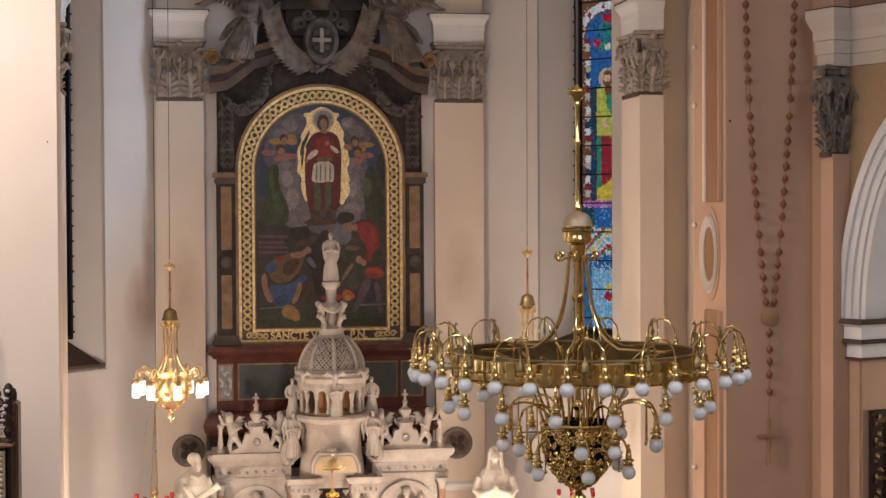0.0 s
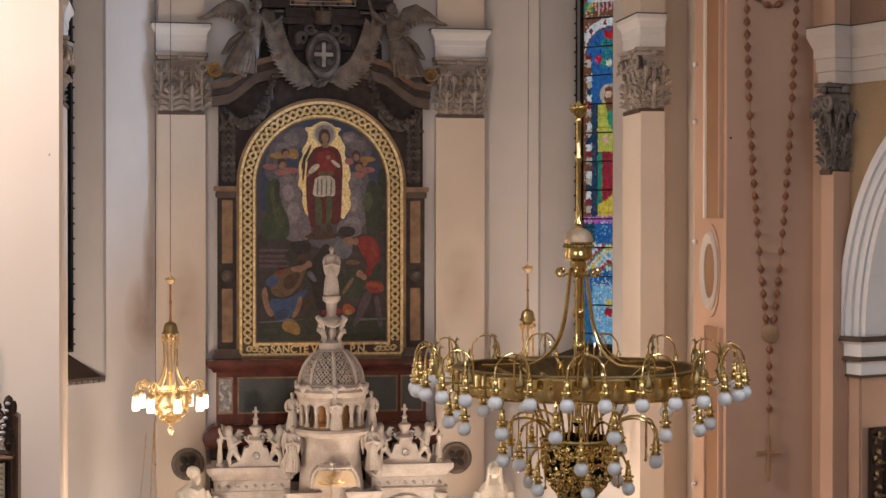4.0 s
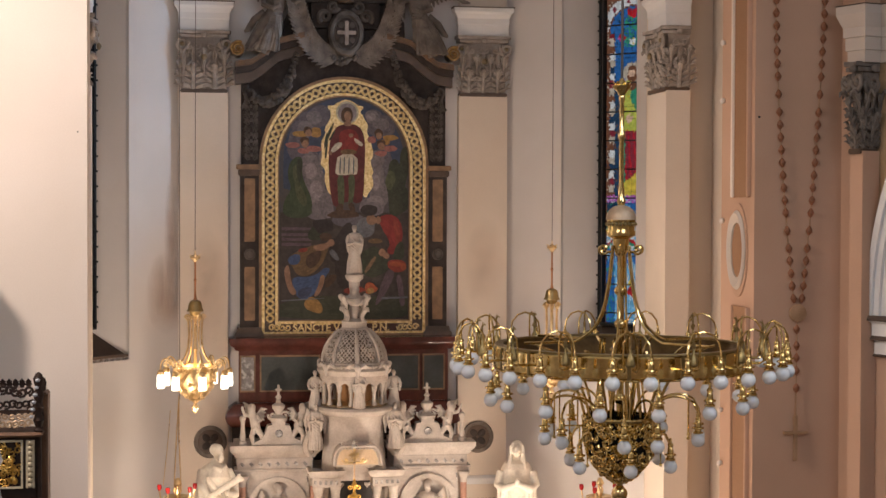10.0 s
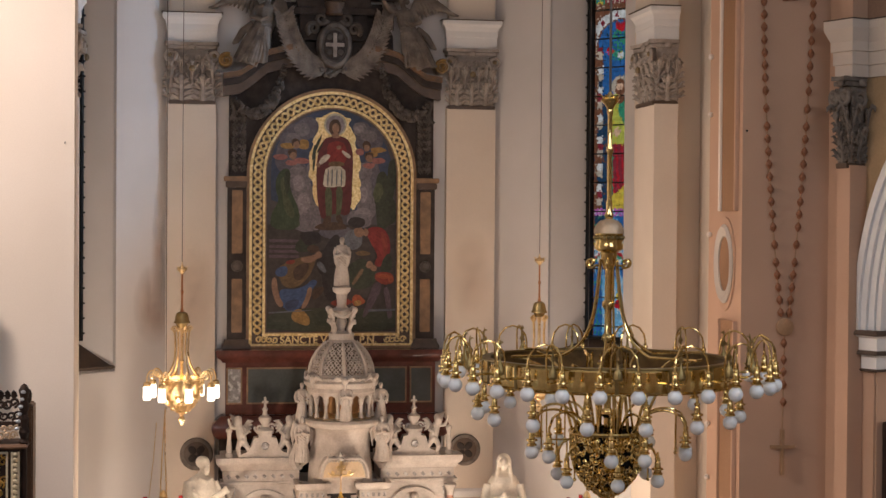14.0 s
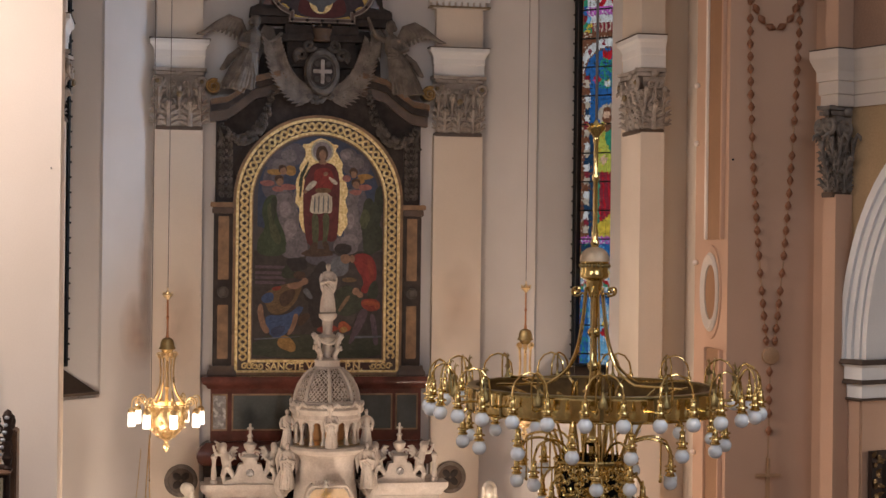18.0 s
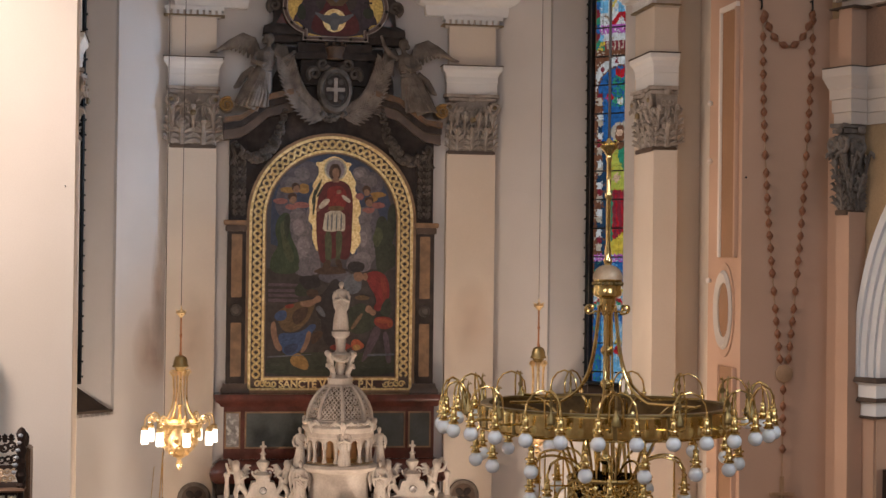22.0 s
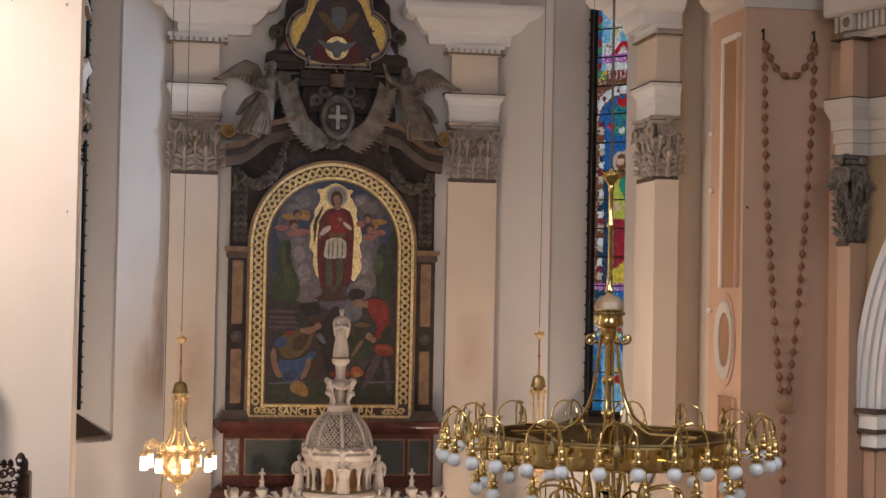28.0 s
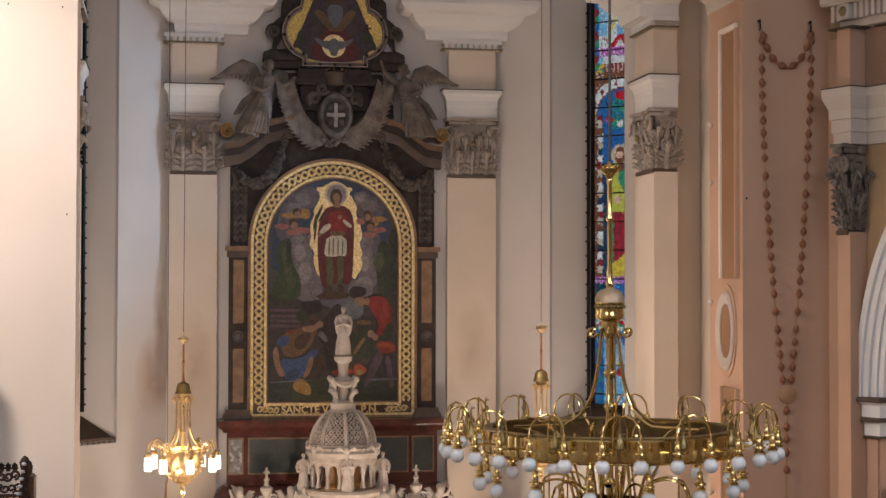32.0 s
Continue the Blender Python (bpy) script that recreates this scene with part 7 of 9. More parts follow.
def robed(name, at, h, mt, label, group="", lean=0.0, arms="fold", voxel=.010, veil=False, wings=False, seedv=1):
    """A standing robed statue of height h."""
    r = random.Random(seedv)
    k = h
    V = lambda *q: tuple(v * k for v in q)
    sp = [('l', [V(.135, 0), V(.14, .06), V(.115, .3), V(.098, .5), V(.085, .58), V(.105, .7), V(.115, .76), V(.1, .81), V(.045, .845)], (0, 0, 0), .68),
          ('t', [V(0, 0, .82), V(0, -.008, .88)], [.036 * k, .033 * k]), ('b', V(0, -.018, .925), .05 * k, (.95, 1.1, 1.3)), ('b', V(0, -.068, .915), .012 * k),
          ('t', [V(-.105, .0, .79), V(0, .01, .815), V(.105, 0, .79)], [.04 * k, .045 * k, .04 * k])]
    # deep folds of the robe
    for i in range(19):
        a = math.pi * (1.0 + 1.0 * i / 18) + r.uniform(-.06, .06)
        w0, w1 = r.uniform(.135, .155), r.uniform(.085, .1)
        sp.append(('t', [V(w0 * math.cos(a), w0 * .72 * math.sin(a), .004), V(w0 * .93 * math.cos(a + r.uniform(-.12, .12)), w0 * .7 * math.sin(a), .22), V(w1 * math.cos(a + r.uniform(-.25, .25)), w1 * .75 * math.sin(a), r.uniform(.42, .58))], [.017 * k, .014 * k, .006 * k]))
    # mantle falling slantwise across the body
    for i in range(0 if veil else 6):
        z = .70 - i * .06
        sp.append(('t', [V(-.105, -.02, z + .07), V(-.04, -.08, z + .02), V(.04, -.085, z - .05), V(.11, -.02, z - .11)], [.013 * k, .01 * k, .01 * k, .013 * k]))
    for i in range(5 if veil else 0):
        x = -.06 + i * .03
        sp.append(('t', [V(x, -.075, .76), V(x * 1.1, -.08, .6), V(x * 1.3, -.085, .4)], [.008 * k, .01 * k, .008 * k]))
    if arms == "fold":
        for s in (-1, 1):
            sp.append(('t', [V(s * .115, 0, .785), V(s * .15, -.03, .68), V(s * .145, -.05, .6), V(s * .04, -.13, .635)], [.042 * k, .044 * k, .042 * k, .024 * k]))
            sp.append(('t', [V(s * .14, -.04, .6), V(s * .13, -.05, .48), V(s * .11, -.05, .4)], [.04 * k, .03 * k, .012 * k]))
        sp.append(('b', V(0, -.135, .65), .03 * k, (1.1, .9, 1.2)))
    else:
        sp.append(('t', [V(-.115, 0, .785), V(-.16, -.03, .66), V(-.14, -.06, .56), V(-.06, -.13, .55)], [.042 * k, .044 * k, .038 * k, .022 * k]))
        sp.append(('t', [V(.115, 0, .785), V(.16, -.03, .67), V(.15, -.07, .58), V(.13, -.17, .6)], [.042 * k, .044 * k, .036 * k, .02 * k]))
        sp.append(('t', [V(.15, -.05, .6), V(.14, -.06, .46)], [.036 * k, .012 * k]))
    if veil:
        for s in (-1, 1):
            sp.append(('t', [V(0, .01, .985), V(s * .045, .012, .955), V(s * .062, .015, .9), V(s * .085, .02, .83), V(s * .135, .0, .74), V(s * .15, -.02, .5), V(s * .14, -.03, .25)], [.02 * k, .024 * k, .024 * k, .03 * k, .03 * k, .026 * k, .02 * k]))
        sp.append(('b', V(0, .03, .94), .058 * k, (1, .9, 1.15)))
    else:
        sp.append(('b', V(0, .012, .945), .052 * k, (1.02, 1.15, 1.1)))
    if wings:
        for s in (-1, 1):
            sp.append(('t', [V(s * .06, .09, .72), V(s * .15, .11, .86), V(s * .21, .1, .62), V(s * .19, .09, .32)], [.04 * k, .06 * k, .05 * k, .015 * k]))
            for i in range(5):
                sp.append(('t', [V(s * (.1 + .025 * i), .07, .8 - .02 * i), V(s * (.14 + .02 * i), .06, .5 - .02 * i)], [.016 * k, .008 * k]))
    ob = part(name, figure(sp), mt)
    melt(ob, voxel)
    ob.location = at
    ob.rotation_euler = (0, 0, lean)
    return tagged(ob, label, "statue", group)


robed("saint_statue", (0, TY, 6.84), .74, WHITE_MARBLE, "small white marble statue on top of the altar dome", voxel=.008)
for s in (-1, 1):
    robed("saint_statue", (s * .60, TY - .05, 4.76), .62, WHITE_MARBLE, "white marble figure beside the altar drum", "altar figures", voxel=.009, seedv=3, arms="open")
    robed("saint_statue", (s * .60, AY - .3, 4.2), .7, WHITE_MARBLE, "white marble angel figure on the altar tower", "altar figures", voxel=.009, seedv=5, wings=True)
    robed("praying_angel", (s * 1.15, AY - .02, 2.45), 1.22, WHITE_MARBLE, "white marble angel standing in an altar niche", "niche angels", -s * .5, voxel=.012, seedv=7, wings=True)
robed("saint_statue", (.02, TY - .5, 4.84), .6, WHITE_MARBLE, "white marble figure before the altar drum", "altar figures", voxel=.009, seedv=9)
for px in (-1.5, -.82, .80, 1.46):
    s = -1 if px < -1 or 0 < px < 1 else 1
    sp = [('b', (.05, -.04, .5), .062, (1, 1, 1.1)), ('b', (.045, -.01, .53), .06), ('t', [(.035, -.01, .45), (.0, .0, .34), (-.02, 0, .23)], [.055, .075, .07]), ('t', [(-.04, -.02, .22), (-.1, -.05, .14), (-.13, .02, .02)], [.05, .038, .025]),
          ('t', [(.01, -.02, .22), (.05, -.09, .14), (.02, -.04, .0)], [.05, .038, .025]), ('t', [(.08, -.01, .42), (.15, -.05, .43), (.19, -.08, .52)], [.032, .028, .02]),
          ('t', [(-.04, -.02, .42), (-.09, -.09, .36), (-.02, -.13, .33)], [.032, .028, .02]), ('b', (.19, -.08, .54), .022), ('t', [(-.06, .0, .27), (-.02, -.075, .25), (.06, -.06, .2)], [.02, .025, .015])]
    for q, tip in ((-1, (-.19, .08, .5)), (1, (.17, .09, .6))):
        root = Vector((q * .04, .06, .4))
        for f in range(4):
            e = Vector(tip) + Vector((-q * .012 * f, 0, -.055 * f))
            sp.append(('t', [tuple(root), tuple((root + e) / 2 + Vector((0, .01, .05 - .012 * f))), tuple(e)], [.03, .03, .01]))
    ob = part("putto_statue", figure(sp), WHITE_MARBLE)
    melt(ob, .009)
    ob.location, ob.scale = (px, AY + .02, 4.24), (s, 1, 1.08)
    tagged(ob, "white marble winged putto on the altar wing", "statue", "altar putti")

# large white statues on pedestals beside the altar
def large_statue(name, at, k, turn, specs, label, seedv):
    """A plaster figure in a smooth heavy mantle, height k."""
    r = random.Random(seedv)
    sp = []
    for q in specs:
        pts = [tuple(v * k for v in p) for p in q[1]] if q[0] in 'tl' else tuple(v * k for v in q[1])
        rad = [v * k for v in q[2]] if q[0] == 't' else (q[2] * k if q[0] == 'b' else q[2])
        sp.append((q[0], pts, rad) + tuple(q[3:]))
    for i in range(13):
        a = math.pi * (1.05 + .9 * i / 12) + r.uniform(-.05, .05)
        w0, w1, zt = r.uniform(.15, .165), r.uniform(.125, .135), r.uniform(.36, .5)
        sp.append(('t', [(w0 * k * math.cos(a), w0 * k * .72 * math.sin(a), .004), (w0 * .95 * k * math.cos(a + r.uniform(-.1, .1)), w0 * .68 * k * math.sin(a), .2 * k), (w1 * k * math.cos(a), w1 * .7 * k * math.sin(a), zt * k)], [.016 * k, .014 * k, .006 * k]))
    ob = part(name, figure(sp), STATUE_WHITE)
    melt(ob, .011)
    ob.location, ob.rotation_euler = at, turn
    return tagged(ob, label, "statue")


MARY = [('l', [(.15, 0), (.155, .1), (.14, .34), (.148, .5), (.155, .6), (.15, .68), (.14, .74), (.112, .79), (.06, .825), (.045, .86), (.02, .9)], (0, 0, 0), .74),
        ('b', (0, -.06, .91), .044, (.9, 1.0, 1.35)), ('b', (0, -.105, .9), .009), ('b', (0, .0, .93), .062, (1, 1, 1.1))]
SAINT = [('l', [(.15, 0), (.15, .1), (.14, .34), (.14, .5), (.148, .62), (.146, .71), (.12, .785), (.06, .825), (.035, .85), (.02, .87)], (0, 0, 0), .74),
         ('b', (0, -.022, .925), .05, (.92, 1.12, 1.28)), ('b', (0, -.07, .875), .03, (.9, 1, 1.5)), ('b', (0, -.082, .915), .012), ('b', (0, .02, .935), .05, (1, 1, 1.05)),
         ('t', [(-.07, -.05, .8), (0, -.085, .775), (.07, -.05, .8)], [.022, .02, .022])]
for q in (-1, 1):
    MARY += [('t', [(q * .03, -.02, .98), (q * .052, -.035, .94), (q * .055, -.035, .88), (q * .062, -.045, .82), (q * .075, -.075, .74)], [.014, .016, .016, .02, .014]),
             ('t', [(q * .14, -.03, .72), (q * .165, -.06, .6), (q * .12, -.12, .575), (q * .02, -.15, .62)], [.04, .045, .042, .026])]
    MARY += [('t', [(q * x, y, .58), (q * x * 1.05, y + .005, .47), (q * x, y + .03, z)], [.022, .018, .006]) for x, y, z in ((.155, -.06, .3), (.125, -.09, .34), (.09, -.1, .4))]
    SAINT += [('t', [(q * .125, .0, .765), (q * .165, -.05, .65), (q * .14, -.12, .565), (q * .03, -.165, .555 + .03 * q)], [.042, .046, .038, .022]), ('b', (q * .03, -.17, .56 + .03 * q), .024),
              ('t', [(q * .155, -.06, .62), (q * .15, -.08, .48), (q * .13, -.08, .36)], [.036, .026, .008])]
MARY += [('b', (0, -.155, .635), .028, (1, .9, 1.5)), ('t', [(-.1, -.085, .5), (0, -.11, .46), (.1, -.085, .5)], [.012, .014, .012])]
SAINT += [('t', [(-.12, -.06, .72), (-.03, -.115, .6), (.08, -.11, .45), (.13, -.06, .32)], [.016, .016, .016, .01]), ('t', [(-.1, -.07, .6), (0, -.115, .47), (.1, -.1, .34)], [.014, .014, .01])]
large_statue("saint_statue", (-2.2, -2.0, 2.66), 1.72, (0, radians(5), .55), SAINT, "white plaster statue of a bearded saint leaning towards his cross", 21)
large_statue("veiled_statue", (2.42, -2.0, 2.66), 1.68, (0, 0, -.15), MARY, "white plaster statue of a veiled woman with folded hands", 23)
for x in (-2.2, 2.42):
    pd = thing("statue_pedestal", (x, -2.0, 0), "square pale stone statue pedestal", "pedestal", "statue pedestals")
    part("shaft", block(-.3, .3, -.28, .28, .1, 2.5, .02), WHITE_MARBLE, pd)
    part("base", block(-.36, .36, -.34, .34, 0, .12, .02), WHITE_MARBLE, pd)
    part("top", block(-.36, .36, -.34, .34, 2.5, 2.66, .03), WHITE_MARBLE, pd)
xr = thing("carved_cross", (-2.06, -2.36, 3.72), "white wooden cross held aslant by the plaster saint", "cross")
R_ = Matrix.Rotation(radians(58), 4, 'Y')
part("beam", place(tube([(0, 0, -.8), (0, 0, 0), (0, 0, .36)], [.034, .04, .05], 8), R_), STATUE_WHITE, xr)
part("beam_end", place(lathe([(.0, .35), (.058, .35), (.062, .37), (.055, .4), (0, .41)], 12), R_), STATUE_WHITE, xr)

# round wall plaques and wall moulding
for x in (-2.15, 2.15):
    c = thing("wall_plaque", (x, -.162, 4.13), "dark round consecration cross plaque in a grey stone ring", "plaque", "wall plaques")
    R_ = Matrix.Rotation(radians(90), 4, 'X')
    part("ring", place(lathe([(.19, 0), (.255, 0), (.26, .02), (.245, .035), (.2, .03)], 32, ring=True), R_), STONE_WORN, c)
    part("disc", place(lathe([(0, .0), (.195, 0), (.195, .015), (0, .02)], 28), R_), STONE_BROWN, c, "dark reddish disc")
    for k in range(4):
        part("petal", place(ball((.09, 0, 0), .07, None, 10, 6, (1.1, .2, .8)), Matrix.Translation((0, -.02, 0)) @ Matrix.Rotation(k * math.pi / 2 + .785, 4, 'Y')), STONE_DARK, c)
setting("trim_dado", sweep([(o, u + 3.36) for o, u in ((0, 0), (.03, 0), (.05, .06), (.05, .1), (.02, .14), (0, .14))], [(1.8, -.162), (2.64, -.162), (2.64, .02)]), PLASTER_WHITE, "white moulded dado rail", category="moulding")
setting("trim_dado_dark", block(-2.64, 2.64, -.18, 0, 2.4, 3.12), STONE_DARK, "dark marble wainscot", category="wall")

# ---- great brass chandelier ----
CX, CY = .075, -16.41
ch = thing("great_chandelier", (CX, CY, 6.0), "large polished brass ring chandelier with unlit opal globe bulbs", "chandelier")


def cpart(name, bm, mt=BRASS, label="", parent=None):
    return part(name, place(bm, Matrix.Translation((0, 0, -6.0))), mt, parent or ch, label)


RING = .735
band = bmesh.new()
NP = 15
loops = []
for zz, dr in ((6.892, 0), (6.9, .008), (6.955, .012), (7.012, .008), (7.02, 0)):
    loops.append([band.verts.new(((RING + dr + .028 * (1 - (2 * (k % 10) / 10 - 1) ** 2)) * math.cos(2 * math.pi * (k + 5) / (10 * NP) + radians(-113.5)), (RING + dr + .028 * (1 - (2 * (k % 10) / 10 - 1) ** 2)) * math.sin(2 * math.pi * (k + 5) / (10 * NP) + radians(-113.5)), zz)) for k in range(10 * NP)])
loops.append([band.verts.new(((RING - .008) * math.cos(2 * math.pi * (k + 5) / (10 * NP) + radians(-113.5)), (RING - .008) * math.sin(2 * math.pi * (k + 5) / (10 * NP) + radians(-113.5)), 7.02)) for k in range(10 * NP)])
loops.append([band.verts.new((v.co.x, v.co.y, 6.892)) for v in loops[-1]])
for a_, b_ in zip(loops, loops[1:] + loops[:1]):
    for k in range(10 * NP):
        band.faces.new((a_[k], a_[(k + 1) % (10 * NP)], b_[(k + 1) % (10 * NP)], b_[k]))
cpart("ring_band", band, BRASS, "polished brass ring band of bulging panels")
for k in range(NP):
    a = 2 * math.pi * (k + .5) / NP + radians(-113.5)
    cpart("band_strip", place(block(-.011, .011, -.014, .01, 6.885, 7.028, .003), Matrix.Rotation(a + math.pi / 2, 4, 'Z') @ Matrix.Translation((0, -(RING + .004), 0))), BRASS_OLD, "dark brass strip")
cpart("ring_rim", lathe([(RING - .03, 7.022), (RING + .016, 7.022), (RING + .02, 7.027), (RING + .016, 7.033), (RING - .03, 7.033)], 96, ring=True), BRASS_OLD, "tarnished brass rim")
cpart("ring_rim", lathe([(RING - .01, 6.88), (RING + .016, 6.88), (RING + .02, 6.885), (RING + .016, 6.89), (RING - .01, 6.89)], 96, ring=True), BRASS)
cpart("ring_lining", lathe([(RING - .016, 6.892), (RING - .01, 6.892), (RING - .01, 7.02), (RING - .016, 7.02)], 96, ring=True), BRASS_DARK, "dull brown inside of the ring")
for k in range(6):
    a = 2 * math.pi * k / 6 + .1
    d = Vector((math.cos(a), math.sin(a), 0))
    cpart("spoke", tube([d * .05 + Vector((0, 0, 6.945)), d * .73 + Vector((0, 0, 6.930))], .009, 6), BRASS_OLD)

# one lamp: socket, collar and globe bulb hanging at the origin
SOCK = [(.005, .165), (.008, .155), (.008, .135), (.016, .13), (.018, .12), (.013, .112), (.017, .104), (.019, .075), (.034, .07), (.036, .062), (.021, .056), (.022, .046), (.03, .042), (.031, .034), (.02, .03)]
bulb_me = lathe([(.016, .034), (.02, .03)] + [(.041 * math.sin(radians(a_)), -.008 + .041 * math.cos(radians(a_))) for a_ in range(34, 180, 12)] + [(.002, -.049)], 20)
bulb_ob = cpart("globe_bulb", bulb_me, BULB, "white opal globe bulb")
bulb_mesh = bulb_ob.data
bulb_ob.location = (0, 0, 0)
sock_ob = cpart("socket", lathe(SOCK, 12), BRASS)
sock_mesh = sock_ob.data
for v in bulb_mesh.vertices:
    v.co.z += 6.0
for v in sock_mesh.vertices:
    v.co.z += 6.0
first = [True]


def hang(r, a, z, name="arm"):
    """Socket and bulb at radius r, bulb centre at height z."""
    out = []
    for me, nm in ((sock_mesh, "socket"), (bulb_mesh, "globe_bulb")):
        if first[0]:
            o = sock_ob if nm == "socket" else bulb_ob
        else:
            o = new(nm, me)
            o.parent = ch
        o.location = (r * math.cos(a), r * math.sin(a), z + .02 - 6.0)
        out.append(o)
    first[0] = False
    return out


rb = random.Random(3)
ARM1 = [(.735, -7.5, 6.95), (.83, -8.2, 6.945), (.86, -8.5, 6.96), (.865, -8.6, 7.06), (.872, -8.3, 7.11), (.9, -6.7, 7.155), (.93, -4.4, 7.17), (.96, -2.1, 7.152), (.98, -.5, 7.11), (.985, 0, 7.06), (.985, 0, 7.02)]
PH = radians(-95.7)
arm_me = None
N1 = 30
for k in range(N1):
    a = PH + 2 * math.pi * k / N1
    if arm_me is None:
        o = cpart("upper_arm", tube([(r * math.cos(radians(q)), r * math.sin(radians(q)), z) for r, q, z in ARM1], .0058, 7), BRASS)
        s_ = tube([(p.x, p.y, p.z) for p in spiral((.863, 0, 7.085), .02, .006, 1.3, a0=0, n=12)], .006, 5)
        lathe([(.02, 6.975), (.028, 6.985), (.026, 7.005), (.018, 7.030), (.008, 7.045), (.006, 7.105)], 8, bm=s_, at=(.864, 0, 0))
        tube([(.864, 0, 7.095), (.866, 0, 7.145), (.86, 0, 7.177)], [.006, .006, .002], 5, s_)
        tube([(.866, 0, 7.145), (.85, 0, 7.165), (.843, 0, 7.155)], .004, 5, s_)
        o2 = cpart("leaf_finial", s_, BRASS_OLD, "tarnished brass leaf finial")
        arm_me, fin_me = o.data, o2.data
    else:
        o, o2 = new("upper_arm", arm_me), None
        o.parent = ch
        if k % 2 == 0:
            o2 = new("leaf_finial", fin_me)
            o2.parent = ch
    o.rotation_euler = (0, 0, a)
    if o2:
        o2.rotation_euler = (0, 0, a - radians(6))
    if k % 2:
        o.scale = (1, -1, 1)
    hang(.985, a, 6.885)
    if k % 3 == 0:
        b = ball((0, 0, 0), .03, None, 10, 8, (1, .5, 1.2))
        o3 = cpart("band_rosette", place(b, Matrix.Translation((.748 * math.cos(a), .748 * math.sin(a), 6.948)) @ Matrix.Rotation(a + math.pi / 2, 4, 'Z')), BRASS)
# second tier under the ring
N2 = 15
arm2 = None
for k in range(N2):
    a = radians(-113.5) + 2 * math.pi * k / N2
    if arm2 is None:
        o = cpart("lower_arm", tube([(.73, 0, 6.9), (.76, 0, 6.89), (.778, 0, 6.86), (.78, 0, 6.8)], .0075, 6), BRASS)
        arm2 = o.data
    else:
        o = new("lower_arm", arm2)
        o.parent = ch
    o.rotation_euler = (0, 0, a)
    hang(.78, a, 6.685)
# third and fourth tiers on curved arms from the bowl
for N, r, z, ph, top_z, nm in ((10, .475, 6.465, -90.3, 6.70, "bowl_arm"), (6, .315, 6.30, -93.6, 6.50, "bowl_arm")):
    me = None
    for k in range(N):
        a = radians(ph) + (2 * math.pi * (k // 2) / 5 + radians(12 if k % 2 else -12) if N == 10 else 2 * math.pi * k / N)
        if me is None:
            P = bez((.14, 0, top_z - .16), (.2, 0, top_z + .04), (r - .12, 0, top_z + .06), (r - .03, 0, top_z), 12) + [Vector((r, 0, top_z - .06)), Vector((r, 0, z + .14))]
            b = tube(P, .0075, 7)
            tube([(r - .06, 0, z + .02), (r - .06, 0, top_z + .01)], .005, 6, b)
            ball((r - .06, 0, z + .02), .011, b, 8, 6)
            o = cpart(nm, b, BRASS)
            me = o.data
        else:
            o = new(nm, me)
            o.parent = ch
        o.rotation_euler = (0, 0, a)
        hang(r, a, z)
for k in range(3):
    a = radians(-60 + 120 * k)
    d = Vector((math.cos(a), math.sin(a), 0))
    cpart("cross_bar", tube([d * .2 + Vector((0, 0, 6.545)), d * .36 + Vector((0, 0, 6.545))], .006, 6))
    cpart("cross_bar", ball(d * .36 + Vector((0, 0, 6.545)), .012, None, 8, 6))
# curved pipes between ring and bowl
for k in range(10):
    a = radians(18) + 2 * math.pi * k / 10
    d = Vector((math.cos(a), math.sin(a), 0))
    U = Vector((0, 0, 1))
    cpart("bowl_pipe", tube(bez(d * .56 + U * 7.03, d * .38 + U * 7.0, d * .26 + U * 6.85, d * .2 + U * 6.54), .0085, 7), BRASS)
    cpart("hanger_tube", tube([d * .12 + U * 7.06, d * .13 + U * 6.8, d * .16 + U * 6.54], .007, 6), BRASS)
# pierced bowl
bp = [(.215, 6.585), (.222, 6.55), (.22, 6.47), (.2, 6.38), (.165, 6.32), (.12, 6.265), (.06, 6.225), (.03, 6.21)]
# black inner surface stands in for the shade behind the pierced work
cpart("bowl_lining", lathe([(r - .025, z) for r, z in bp], 32, cap=False), IRON, "black inner bowl standing in for the shaded hollow")
cpart("bowl_rim", lathe([(.213, 6.575), (.231, 6.58), (.234, 6.592), (.226, 6.602), (.208, 6.60)], 40, ring=True), BRASS)
b = bmesh.new()
for k in range(1050):
    f = rb.random() ** 1.25 * (len(bp) - 1.001)
    i = int(f)
    r = bp[i][0] + (bp[i + 1][0] - bp[i][0]) * (f - i)
    z = bp[i][1] + (bp[i + 1][1] - bp[i][1]) * (f - i)
    a = rb.uniform(0, 2 * math.pi)
    s = rb.uniform(.01, .028)
    P = spiral((0, 0, 0), s, .004, 1.2, a0=rb.uniform(0, 6.3), n=8)
    tube([(r * math.cos(a) - p.x * math.sin(a), r * math.sin(a) + p.x * math.cos(a), z + p.z) for p in P], .0062, 4, b)
tagged(cpart("bowl_tracery", b, BRASS, "pierced brass scroll tracery"), kind="stuff")
cpart("bowl_drop", lathe([(.035, 6.22), (.04, 6.21), (.025, 6.195), (.02, 6.18), (.045, 6.15), (.05, 6.125), (.04, 6.1), (.015, 6.08), (.02, 6.06), (.035, 6.02), (.03, 5.98), (.0, 5.96)], 18), BRASS)
hang(0.0, 0, 5.9)
